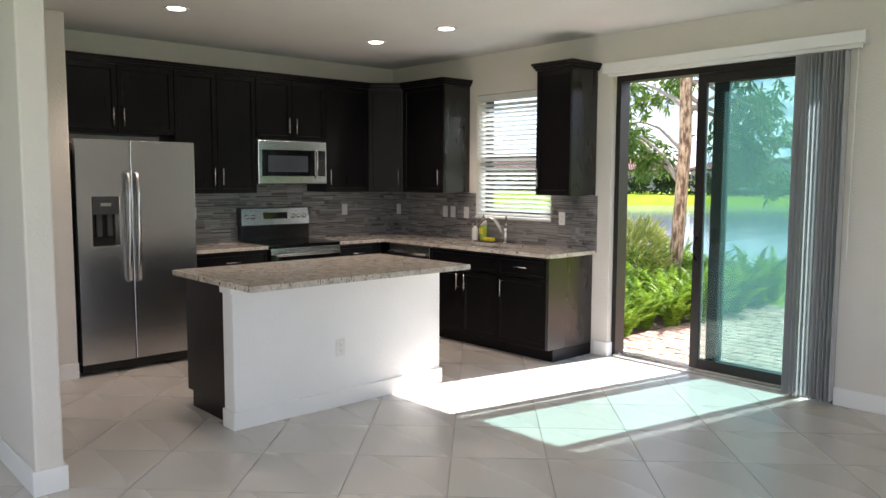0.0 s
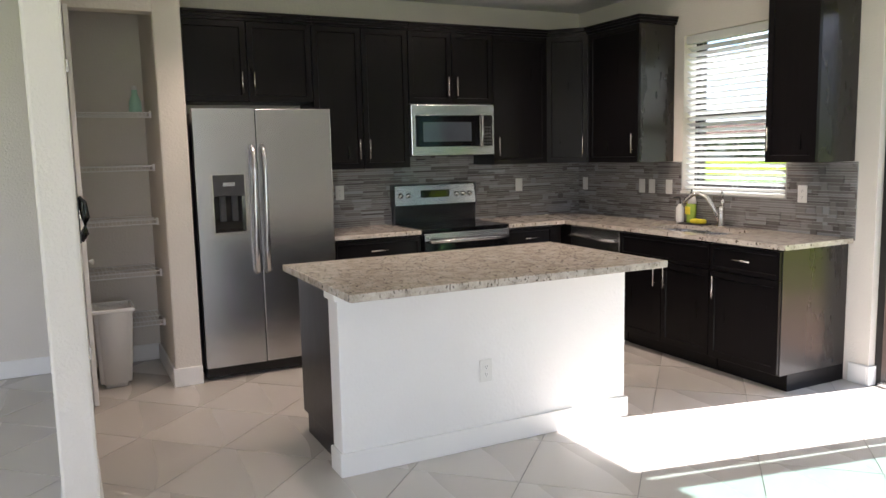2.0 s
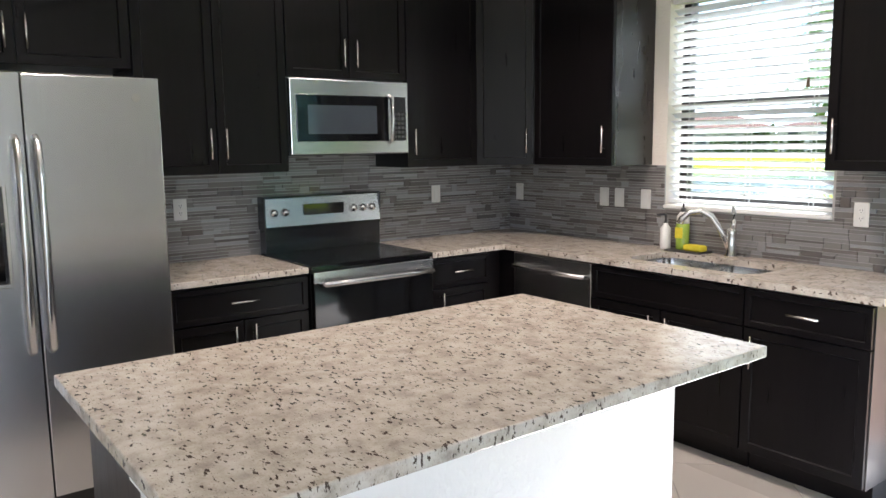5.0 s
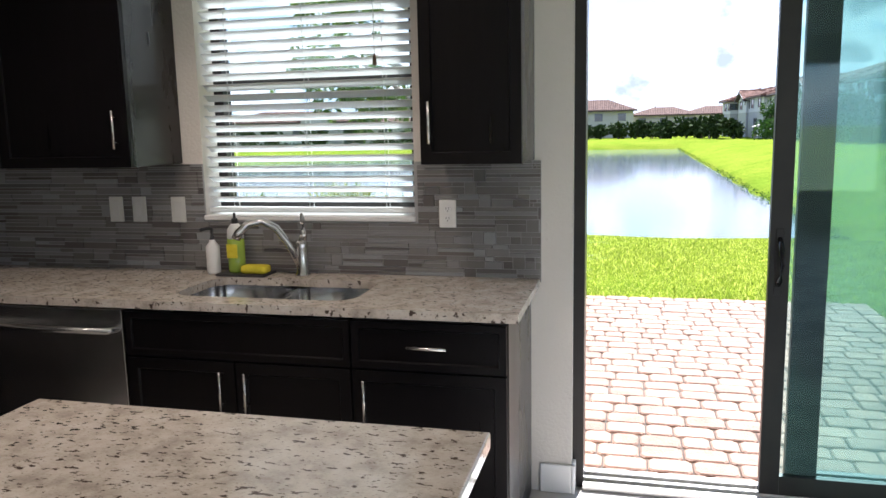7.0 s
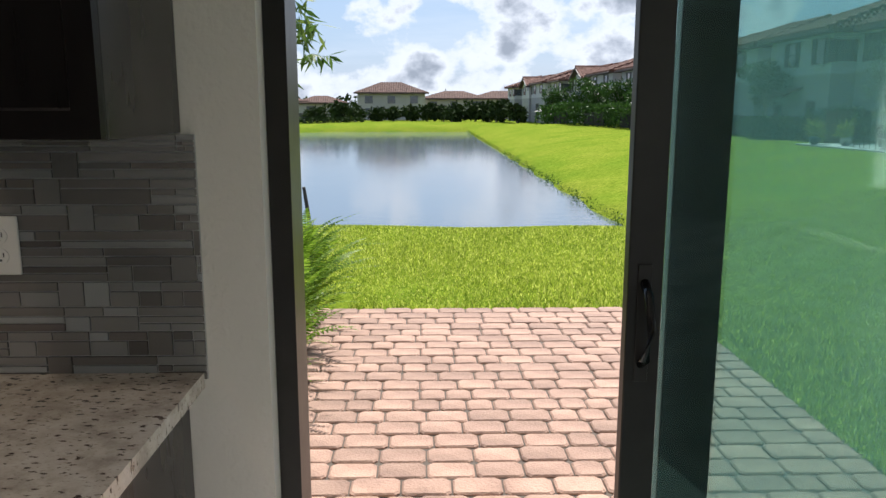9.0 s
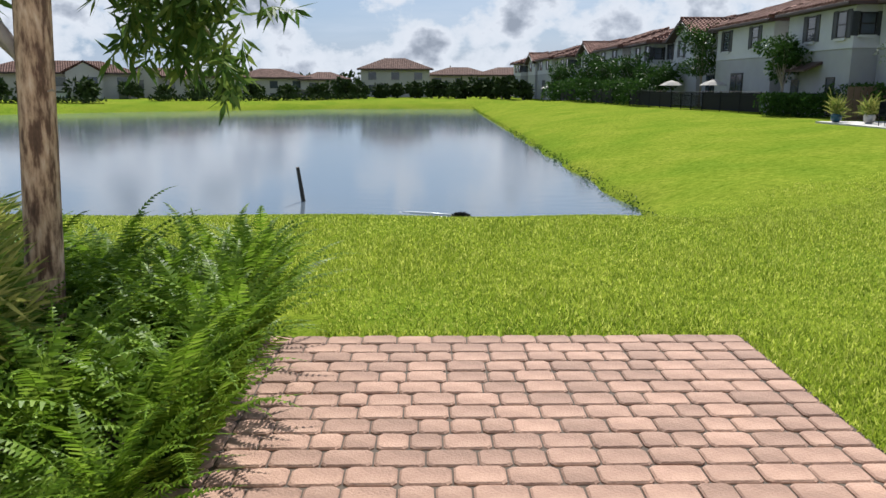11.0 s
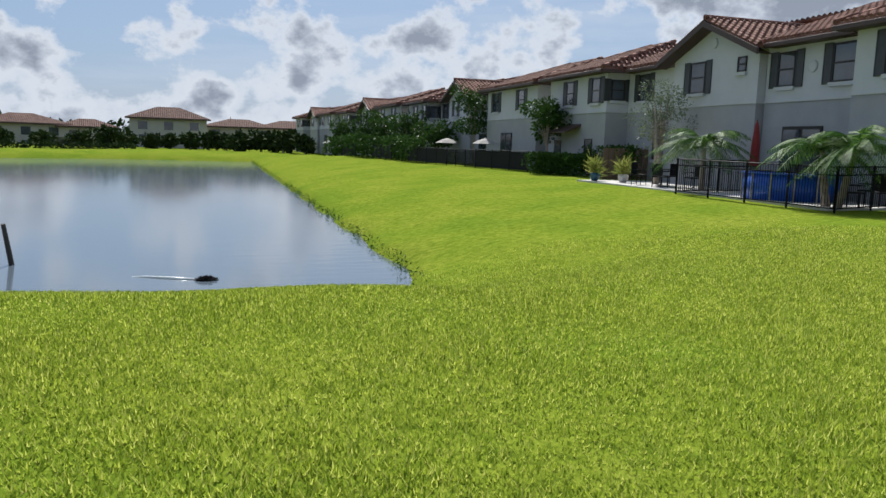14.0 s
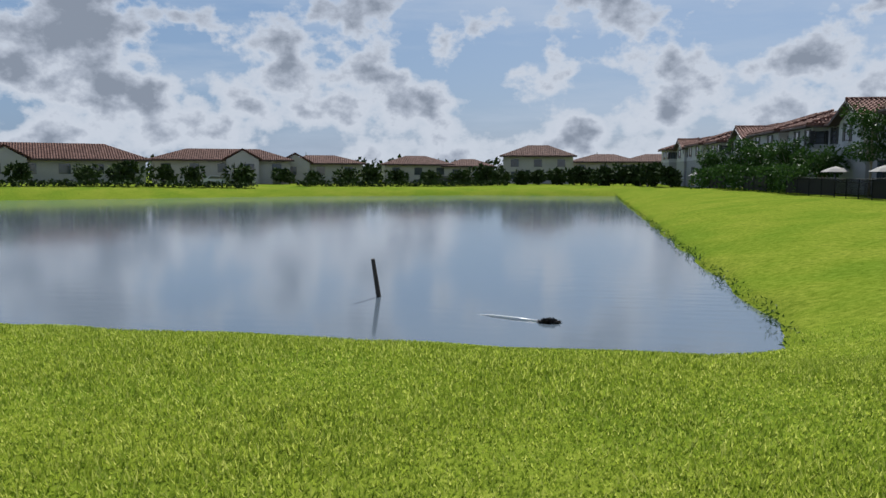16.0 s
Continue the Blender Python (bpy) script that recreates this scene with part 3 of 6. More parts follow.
UF, UD, ZT, ZB = -4.945, 0.343, 2.455, 1.395
UL = "espresso-stained shaker wall cabinet with nickel bar handles"
cabinet("wall_cabinet", "espresso shaker cabinet above the refrigerator", "cabinet", west(1.735, UF), 0.945, UD, 1.895, ZT,
        [("door", 0, 0.47, 1.895, ZT, 0.43, 2.03), ("door", 0.475, 0.945, 1.895, ZT, 0.515, 2.03)], "f", group="wall cabinets")
cabinet("wall_cabinet", UL, "cabinet", west(2.685, UF), 0.77, UD, ZB, ZT,
        [("door", 0, 0.383, ZB, ZT, 0.345, 1.545), ("door", 0.387, 0.77, ZB, ZT, 0.425, 1.545)], "f", group="wall cabinets")
cabinet("wall_cabinet", "espresso shaker cabinet above the microwave", "cabinet", west(3.46, UF), 0.76, UD, 1.895, ZT,
        [("door", 0, 0.378, 1.895, ZT, 0.34, 2.03), ("door", 0.382, 0.76, 1.895, ZT, 0.42, 2.03)], "f", group="wall cabinets")
cabinet("wall_cabinet", UL, "cabinet", west(4.225, UF), 0.53, UD, ZB, ZT, [("door", 0, 0.53, ZB, ZT, 0.04, 1.545)], "f", group="wall cabinets")
# corner unit with an angled door
t = thing("corner_cabinet", "espresso wall cabinet with an angled corner door", "cabinet", group="wall cabinets")
part("body", prism([(WX + 0.002, 4.76), (UF, 4.76), (-4.68, 5.025), (-4.68, WY - 0.002), (WX + 0.002, WY - 0.002)], "z", ZB, ZT), M_CAB, t)
dd = (Vector((-4.68, 5.025)) - Vector((UF, 4.76))).length
ang = math.degrees(math.atan2(5.025 - 4.76, -4.68 - UF))
dm = pose(UF, 4.76, 0, 0, 0, ang)
bm = shaker(0.012, dd - 0.012, ZB, ZT)
bm.transform(dm)
door = part("door", bm, M_CAB, t)
bm = pull(dd - 0.05, 1.545)
bm.transform(dm)
part("handle", bm, M_NICKEL, door, "satin nickel bar handle", True)
bm = prism([(WX + 0.002, 4.762), (UF + 0.055, 4.762), (-4.682, 4.965), (-4.682, WY - 0.002), (WX + 0.002, WY - 0.002)], "z", ZT + 0.03, ZT + 0.062)
prism([(WX + 0.002, 4.762), (UF + 0.03, 4.762), (-4.682, 4.995), (-4.682, WY - 0.002), (WX + 0.002, WY - 0.002)], "z", ZT + 0.001, ZT + 0.03, bm)
part("crown_molding", bm, M_CAB, t)
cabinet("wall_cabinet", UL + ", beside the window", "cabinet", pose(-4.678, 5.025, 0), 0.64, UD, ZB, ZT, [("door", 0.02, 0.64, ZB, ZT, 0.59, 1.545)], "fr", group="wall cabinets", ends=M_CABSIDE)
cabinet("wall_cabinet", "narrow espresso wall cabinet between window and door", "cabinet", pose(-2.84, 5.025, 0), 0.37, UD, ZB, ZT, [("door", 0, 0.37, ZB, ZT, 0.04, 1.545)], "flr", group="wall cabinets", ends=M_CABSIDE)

BL = "espresso-stained base cabinet with shaker fronts"
cabinet("base_cabinet", BL + " beside the refrigerator", "cabinet", west(2.705), 0.70, 0.60, 0, 0.882,
        [("drawer", 0, 0.70, 0.70, 0.872, 0.35, 0.79), ("door", 0, 0.348, 0.115, 0.695, 0.30, 0.60), ("door", 0.352, 0.70, 0.115, 0.695, 0.40, 0.60)], toe=True, group="base cabinets")
cabinet("base_cabinet", BL + " beside the range", "cabinet", west(4.20), 0.53, 0.60, 0, 0.882,
        [("drawer", 0, 0.43, 0.70, 0.872, 0.21, 0.79), ("door", 0, 0.43, 0.115, 0.695, 0.06, 0.60)], toe=True, group="base cabinets")
cabinet("corner_base_cabinet", "plain espresso corner filler cabinet under the counter", "cabinet", pose(-5.28, 4.775, 0), 0.69, 0.585, 0, 0.882, [], toe=True, group="base cabinets")
cabinet("sink_base_cabinet", "espresso sink base cabinet with two doors", "cabinet", pose(-3.945, 4.775, 0), 0.90, 0.585, 0, 0.70,
        [("drawer", 0, 0.90, 0.70, 0.872, None, None), ("door", 0, 0.448, 0.115, 0.695, 0.40, 0.59), ("door", 0.452, 0.90, 0.115, 0.695, 0.50, 0.59)], toe=True, group="base cabinets")
cabinet("base_cabinet", "espresso base cabinet with one drawer and door", "cabinet", pose(-3.04, 4.775, 0), 0.555, 0.59, 0, 0.882,
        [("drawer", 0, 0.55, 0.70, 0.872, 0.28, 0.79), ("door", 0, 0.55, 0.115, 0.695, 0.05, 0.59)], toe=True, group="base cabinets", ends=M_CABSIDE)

# ---- counters ----
CT = "speckled beige granite countertop with a polished edge"
tagged(obj("countertop", box(WX + 0.012, -4.65, 2.69, 3.41, 0.884, 0.916, bevel=0.004), M_GRANITE), CT + " beside the range", "countertop")
t = thing("countertop", CT + " around the sink corner", "countertop", -4.6, 5.0, 0.884)
SX0, SX1, SY0, SY1 = -3.81, -3.07, 4.85, 5.215
bm = box(WX + 0.012, -4.65, 4.195, WY - 0.012, 0.884, 0.916)
box(-4.65, SX0, 4.745, WY - 0.012, 0.884, 0.916, bm); box(SX1, -2.45, 4.745, WY - 0.012, 0.884, 0.916, bm)
box(SX0, SX1, 4.745, SY0, 0.884, 0.916, bm); box(SX0, SX1, SY1, WY - 0.012, 0.884, 0.916, bm)
for cx, cy, sx, sy in ((SX0, SY0, 1, 1), (SX1, SY0, -1, 1), (SX0, SY1, 1, -1), (SX1, SY1, -1, -1)):
    r = 0.09
    arc = [(cx + sx * r * (1 - math.sin(a)), cy + sy * r * (1 - math.cos(a))) for a in np.linspace(0, math.pi / 2, 7)]
    prism([(cx, cy)] + arc, "z", 0.885, 0.9155, bm)
part("slab", bm, M_GRANITE, t)
t = thing("sink", "double-bowl stainless steel undermount sink", "sink", -3.44, 5.03, 0.70)
for x0, x1 in ((SX0 - 0.01, -3.45), (-3.43, SX1 + 0.01)):
    bm = box(x0, x1, SY0 - 0.01, SY1 + 0.01, 0.715, 0.883)
    top = [f for f in bm.faces if f.normal.z > 0.9]
    bmesh.ops.delete(bm, geom=top, context="FACES_ONLY")
    bmesh.ops.bevel(bm, geom=[e for e in bm.edges if not e.is_boundary], offset=0.04, segments=4, affect="EDGES")
    ob = part("bowl", bm, M_STEEL, t, smooth=True)
    part("drain", lathe([(0.001, 0.003), (0.03, 0.003), (0.042, 0.0), (0.001, -0.001)], 18, (x0 + x1) / 2, 5.03, 0.717), M_NICKEL, t)
part("divider", box(-3.452, -3.428, SY0, SY1, 0.80, 0.872, bevel=0.008), M_STEEL, t)

FX, FY = -3.445, 5.275
t = thing("faucet", "brushed nickel pull-out kitchen faucet with side lever", "faucet", FX, FY, 0.916)
part("base", lathe([(0.034, 0), (0.032, 0.012), (0.026, 0.02), (0.025, 0.12), (0.027, 0.14), (0.02, 0.155)], 16, FX, FY, 0.916), M_NICKEL, t, smooth=True)
part("lever", tube([(FX + 0.005, FY, 1.065), (FX + 0.012, FY, 1.10), (FX + 0.01, FY, 1.15), (FX + 0.004, FY, 1.185)], [0.016, 0.017, 0.012, 0.006]), M_NICKEL, t, smooth=True)
part("spout", tube([(FX - 0.005, FY - 0.01, 0.96), (FX - 0.045, FY - 0.03, 1.06), (FX - 0.09, FY - 0.05, 1.13), (FX - 0.14, FY - 0.075, 1.16), (FX - 0.19, FY - 0.10, 1.15), (FX - 0.225, FY - 0.12, 1.115), (FX - 0.235, FY - 0.125, 1.09)], [0.016, 0.016, 0.016, 0.016, 0.016, 0.018, 0.019], 12), M_NICKEL, t, smooth=True)

t = thing("soap_dispenser", "white soap bottle with a black pump", "bottle", -3.87, 5.285, 0.916)
part("bottle", lathe([(0.028, 0), (0.030, 0.01), (0.030, 0.12), (0.014, 0.14), (0.012, 0.15)], 16, -3.87, 5.285, 0.917), M_WPL, t, smooth=True)
part("pump", tube([(-3.87, 5.285, 1.066), (-3.87, 5.285, 1.11), (-3.875, 5.275, 1.118), (-3.90, 5.24, 1.114)], [0.012, 0.009, 0.008, 0.006], 8), M_DARKP, t)
t = thing("dish_soap", "green dish soap bottle with a white top", "bottle", -3.765, 5.30, 0.916)
part("bottle", lathe([(0.034, 0), (0.037, 0.01), (0.037, 0.15)], 16, -3.765, 5.30, 0.922), M_GSOAP, t, smooth=True)
part("neck", lathe([(0.037, 0.15), (0.034, 0.19), (0.016, 0.215)], 16, -3.765, 5.30, 0.922), M_WPL, t, smooth=True)
part("cap", lathe([(0.014, 0.215), (0.014, 0.235), (0.006, 0.24), (0.006, 0.26)], 12, -3.765, 5.30, 0.922), M_DARKP, t)
part("label", box(-3.79, -3.74, 5.2615, 5.2635, 0.99, 1.05), M_YELLOW, t, "yellow label")
tagged(obj("sponge_tray", box(-3.83, -3.60, 5.22, 5.345, 0.9162, 0.926, bevel=0.004), M_DARKP), "black tray holding soap and sponge by the sink", "tray")
tagged(obj("sponge", box(-3.72, -3.60, 5.235, 5.30, 0.927, 0.962, bevel=0.012), M_YELLOW, True), "yellow kitchen sponge lying in a tray", "sponge")


# ---- mosaic splashback ----
def splash(rng, name, label, place, w, z0, z1, skip=None):
    """Strips of mixed length with thin joints; place(u, z, depth) puts them on the wall."""
    vs, fs = [], []

    def piece(u0, u1, a, b, d):
        if skip and u1 > skip[0] and u0 < skip[1] and b > skip[2]:
            if u0 < skip[0] - 0.02:
                u1 = skip[0]
            elif u1 > skip[1] + 0.02:
                u0 = skip[1]
            else:
                return
        i = len(vs)
        for dd in (0.002, d):
            vs.extend((place(u0, a, dd), place(u1, a, dd), place(u1, b, dd), place(u0, b, dd)))
        fs.extend([tuple(i + k for k in q) for q in ((4, 5, 6, 7), (0, 1, 5, 4), (1, 2, 6, 5), (2, 3, 7, 6), (3, 0, 4, 7))])
    g = 0.003
    z = z0
    while z < z1 - 0.01:
        h = min(0.051, z1 - z)
        u = 0.0
        while u < w:
            kind = rng.random()
            if kind < 0.10:
                n, ln, rows = 1, 0.05, [(0, 1)]
            elif kind < 0.40:
                n, ln, rows = 2, rng.uniform(0.10, 0.2), [(0, 0.62), (0.62, 1)]
            else:
                n, ln, rows = 3, rng.uniform(0.15, 0.30), [(0, 0.34), (0.34, 0.62), (0.62, 1)]
            e = min(u + ln, w)
            for a, b in rows:
                cut = u + (e - u) * rng.uniform(0.3, 0.7) if n > 1 and rng.random() < 0.45 else e
                d = rng.uniform(0.0075, 0.0105)
                piece(u + g / 2, cut - g / 2, z + a * h + g / 2, z + b * h - g / 2, d)
                if cut < e:
                    piece(cut + g / 2, e - g / 2, z + a * h + g / 2, z + b * h - g / 2, d)
            u = e
        z += h
    t = thing(name, label, "backsplash", *place(w / 2, z0, 0), kind="structure")
    ob = under(raw("mosaic_tiles", vs, fs, M_MOSAIC), t)
    ob["kind"] = "stuff"
    return t


rng = np.random.default_rng(3)
splash(rng, "backsplash_west", "grey glass and stone strip mosaic behind the range", lambda u, z, d: (WX + d, 2.69 + u, z), 2.68, 0.90, 1.49)
setting("backsplash_grout_west", box(WX, WX + 0.004, 2.69, WY, 0.90, 1.49), M_GROUTP, "grey grout behind the strip mosaic", "grout")
splash(rng, "backsplash_north", "grey glass and stone strip mosaic behind the sink", lambda u, z, d: (-5.28 + u, WY - d, z), 2.835, 0.90, 1.392, (1.335, 2.325, 1.15))
bm = box(-5.28, VX0, WY - 0.004, WY, 0.90, 1.392)
box(VX0, VX1, WY - 0.004, WY, 0.90, VZ0, bm); box(VX1, -2.445, WY - 0.004, WY, 0.90, 1.392, bm)
setting("backsplash_grout_north", bm, M_GROUTP, "grey grout behind the strip mosaic", "grout")


# ---- outlet and switch plates ----
def plate(m, outlet, label):
    t = thing("outlet" if outlet else "light_switch", label, "outlet" if outlet else "switch", group="wall plates")
    part("cover_plate", box(-0.036, 0.036, -0.006, 0, -0.058, 0.058, bevel=0.003), M_PLATE, t)
    if outlet:
        for z in (-0.02, 0.02):
            s = part("socket", lathe([(0.0155, 0), (0.0155, 0.008), (0.001, 0.008)], 14), M_WPL, t)
            s.data.transform(Matrix.Translation((0, 0, z)) @ Matrix.Rotation(math.pi / 2, 4, "X"))
            for x0, x1, a, b in ((-0.007, -0.005, -0.002, 0.007), (0.005, 0.007, -0.002, 0.007), (-0.002, 0.002, -0.01, -0.006)):
                part("slot", box(x0, x1, -0.0092, -0.0085, z + a, z + b), M_DARKP, s)
    else:
        part("rocker", box(-0.016, 0.016, -0.009, -0.005, -0.033, 0.033, bevel=0.002), M_WPL, t)
    t.matrix_basis = m


for x in (-4.39, -4.27, -4.07):
    plate(pose(x, WY - 0.011, 1.19), False, "white rocker switch plate on the mosaic")
plate(pose(-2.827, WY - 0.011, 1.178), True, "white duplex outlet on the mosaic")
plate(pose(-5.17, WY - 0.011, 1.19), False, "white blank plate on the mosaic near the corner")
plate(pose(WX + 0.011, 4.69, 1.20, 0, 0, 90), False, "white switch plate on the mosaic by the range")
plate(pose(WX + 0.011, 2.98, 1.20, 0, 0, 90), True, "white duplex outlet on the mosaic by the refrigerator")
plate(pose(-2.655, 2.82, 0.40, 0, 0, 90), True, "white duplex outlet on the island wall")
plate(pose(-2.78, 1.006, 1.09, 0, 0, 180), False, "white switch plate on the partition wall")
plate(pose(-0.12, WY - 0.001, 1.15), False, "white switch plate on the wall beside the blinds")
t = thing("wall_hook", "black curved wall-mounted holder on the partition wall", "wall holder", -2.70, 1.006, 1.27)
part("backplate", box(-2.725, -2.675, 1.005, 1.015, 1.18, 1.36, bevel=0.004), M_DARKP, t)
part("grip", tube([(-2.70, 1.012, 1.19), (-2.70, 1.03, 1.22), (-2.70, 1.036, 1.28), (-2.70, 1.028, 1.34), (-2.70, 1.012, 1.36)], [0.014, 0.017, 0.017, 0.017, 0.014]), M_BLACK, t, smooth=True)

# ---- refrigerator ----
FY0, FY1, FS = 1.750, 2.682, 2.155
t = thing("refrigerator", "side-by-side stainless steel refrigerator with water dispenser", "refrigerator", -4.9, 2.2, 0)
part("cabinet", box(-5.26, -4.625, FY0 + 0.005, FY1 - 0.005, 0.02, 1.80, bevel=0.004), M_DARKP, t)
part("kick_grille", box(-4.64, -4.60, FY0 + 0.01, FY1 - 0.01, 0.015, 0.085, bevel=0.004), M_BLACK, t)
DY0, DY1, DZ0, DZ1 = 1.852, 2.068, 1.00, 1.385
bm = box(-4.618, -4.548, FY0, DY0, 0.095, 1.825)
box(-4.618, -4.548, DY1, FS - 0.003, 0.095, 1.825, bm); box(-4.618, -4.548, DY0, DY1, 0.095, DZ0, bm); box(-4.618, -4.548, DY0, DY1, DZ1, 1.825, bm)
fd = part("freezer_door", bm, M_STEEL, t)
part("fridge_door", box(-4.618, -4.548, FS + 0.003, FY1, 0.095, 1.825, bevel=0.006), M_STEEL, t)
part("dispenser_recess", box(-4.617, -4.60, DY0, DY1, DZ0, DZ1), M_BGLASS, fd, "dark dispenser recess")
bm = box(-4.600, -4.546, DY0 - 0.008, DY0 + 0.006, DZ0 - 0.008, DZ1 + 0.008, bevel=0.002)
box(-4.600, -4.546, DY1 - 0.006, DY1 + 0.008, DZ0 - 0.008, DZ1 + 0.008, bm, 0.002); box(-4.600, -4.544, DY0, DY1, DZ0 - 0.008, DZ0 + 0.008, bm, 0.002)
part("dispenser_frame", bm, M_NICKEL, fd)
part("dispenser_panel", box(-4.600, -4.546, DY0 + 0.006, DY1 - 0.006, 1.25, DZ1 + 0.006, bevel=0.003), M_DARKP, fd)
part("dispenser_display", box(-4.546, -4.5445, 1.92, 2.0, 1.315, 1.34), M_STEEL, fd, "small grey display")
bm = box(-4.60, -4.575, 1.90, 1.94, 1.08, 1.25, bevel=0.006); box(-4.60, -4.575, 1.98, 2.02, 1.08, 1.25, bm, 0.006)
part("paddle", bm, M_DARKP, fd)
for y in (FS - 0.036, FS + 0.036):
    part("handle", tube([(-4.548, y, 0.72), (-4.505, y, 0.74), (-4.497, y, 0.9), (-4.492, y, 1.15), (-4.497, y, 1.42), (-4.505, y, 1.56), (-4.548, y, 1.58)], [0.014, 0.017, 0.017, 0.017, 0.017, 0.017, 0.014], 10), M_STEEL, t, "curved stainless bar handle", True)
part("badge", lathe([(0.018, 0), (0.018, 0.003), (0.001, 0.003)], 18), M_NICKEL, t).data.transform(Matrix.Translation((-4.548, 2.584, 1.74)) @ Matrix.Rotation(math.pi / 2, 4, "Y"))

# ---- microwave ----
MY0, MY1, MZ0, MZ1, MX = 3.463, 4.217, 1.478, 1.888, -4.90
t = thing("microwave", "stainless over-the-range microwave with dark glass door", "microwave", -5.1, 3.84, MZ0)
part("body", box(WX + 0.012, MX - 0.03, MY0, MY1, MZ0, MZ1, bevel=0.004), M_DARKP, t)
fr = part("front_frame", box(MX - 0.03, MX, MY0, MY1, MZ0 + 0.005, MZ1 - 0.001, bevel=0.005), M_STEEL, t)
part("door_glass", box(MX, MX + 0.004, MY0 + 0.035, MY1 - 0.14, MZ0 + 0.075, MZ1 - 0.085, bevel=0.0015), M_BGLASS, t)
part("inner_window", box(MX + 0.0045, MX + 0.006, MY0 + 0.10, MY1 - 0.22, MZ0 + 0.115, MZ1 - 0.14), M_PANE, t)
part("control_panel", box(MX, MX + 0.004, MY1 - 0.115, MY1 - 0.02, MZ0 + 0.075, MZ1 - 0.085, bevel=0.0015), M_BLACK, t)
bm = bmesh.new()
for r in range(6):
    for c in range(3):
        box(MX + 0.004, MX + 0.0055, MY1 - 0.105 + c * 0.027, MY1 - 0.088 + c * 0.027, MZ0 + 0.09 + r * 0.026, MZ0 + 0.105 + r * 0.026, bm)
part("keypad", bm, M_DARKP, t)
part("handle", tube([(MX, MY1 - 0.135, MZ0 + 0.065), (MX + 0.035, MY1 - 0.135, MZ0 + 0.085), (MX + 0.045, MY1 - 0.135, MZ0 + 0.19), (MX + 0.035, MY1 - 0.135, MZ1 - 0.10), (MX, MY1 - 0.135, MZ1 - 0.08)], 0.013), M_STEEL, t, smooth=True)
part("badge", lathe([(0.015, 0), (0.015, 0.003), (0.001, 0.003)], 16), M_NICKEL, t).data.transform(Matrix.Translation((MX, 3.80, MZ1 - 0.04)) @ Matrix.Rotation(math.pi / 2, 4, "Y"))

# ---- range ----
RY0, RY1 = 3.42, 4.185
t = thing("range", "freestanding electric range, black glass top, stainless front", "stove", -5.0, 3.8, 0)
part("body", box(WX + 0.03, -4.66, RY0, RY1, 0.02, 0.895, bevel=0.003), M_BLACK, t)
part("cooktop", box(WX + 0.03, -4.635, RY0 - 0.003, RY1 + 0.003, 0.896, 0.922, bevel=0.005), M_BGLASS, t)
part("back_riser", box(WX + 0.03, WX + 0.10, RY0, RY1, 0.923, 1.085, bevel=0.003), M_BLACK, t)
pn = part("control_panel", prism([(WX + 0.03, 1.075), (WX + 0.115, 1.075), (WX + 0.095, 1.235), (WX + 0.03, 1.235)], "y", RY0 + 0.004, RY1 - 0.004), M_STEEL, t)
bm = box(WX + 0.02, WX + 0.11, RY0 - 0.002, RY0 + 0.004, 1.06, 1.243); box(WX + 0.02, WX + 0.11, RY1 - 0.004, RY1 + 0.002, 1.06, 1.243, bm); box(WX + 0.02, WX + 0.105, RY0, RY1, 1.236, 1.245, bm)
part("panel_edge", bm, M_BLACK, t)
part("clock_display", box(WX + 0.10, WX + 0.108, 3.66, 3.93, 1.125, 1.195, bevel=0.002), M_BGLASS, pn)
for y in (3.475, 3.545, 3.995, 4.06, 4.125):
    k = part("knob", lathe([(0.024, 0), (0.022, 0.012), (0.018, 0.024), (0.001, 0.026)], 16), M_NICKEL, pn, smooth=True)
    k.data.transform(Matrix.Translation((WX + 0.104, y, 1.155)) @ Matrix.Rotation(math.pi / 2, 4, "Y"))
dr = part("oven_door", box(-4.66, -4.628, RY0 + 0.004, RY1 - 0.004, 0.22, 0.885, bevel=0.005), M_BGLASS, t)
part("door_trim", box(-4.66, -4.626, RY0 + 0.004, RY1 - 0.004, 0.83, 0.888, bevel=0.004), M_STEEL, dr)
part("handle", tube([(-4.628, RY0 + 0.04, 0.83), (-4.575, RY0 + 0.045, 0.83), (-4.568, RY0 + 0.2, 0.83), (-4.568, RY1 - 0.2, 0.83), (-4.575, RY1 - 0.045, 0.83), (-4.628, RY1 - 0.04, 0.83)], 0.016, 10), M_STEEL, dr, smooth=True)
part("storage_drawer", box(-4.66, -4.632, RY0 + 0.004, RY1 - 0.004, 0.05, 0.21, bevel=0.005), M_STEEL, t)

# ---- dishwasher ----
t = thing("dishwasher", "stainless front dishwasher under the counter", "dishwasher", -4.25, 5.0, 0)
part("tub", box(-4.575, -3.955, 4.79, 5.35, 0.11, 0.88), M_DARKP, t)
part("front", box(-4.575, -3.955, 4.755, 4.79, 0.12, 0.875, bevel=0.004), M_STEEL, t)
part("handle", tube([(-4.55, 4.755, 0.80), (-4.54, 4.715, 0.80), (-4.265, 4.705, 0.80), (-3.99, 4.715, 0.80), (-3.98, 4.755, 0.80)], 0.013), M_STEEL, t, smooth=True)
part("kick_plate", box(-4.57, -3.96, 4.85, 4.88, 0.005, 0.11), M_BLACK, t)

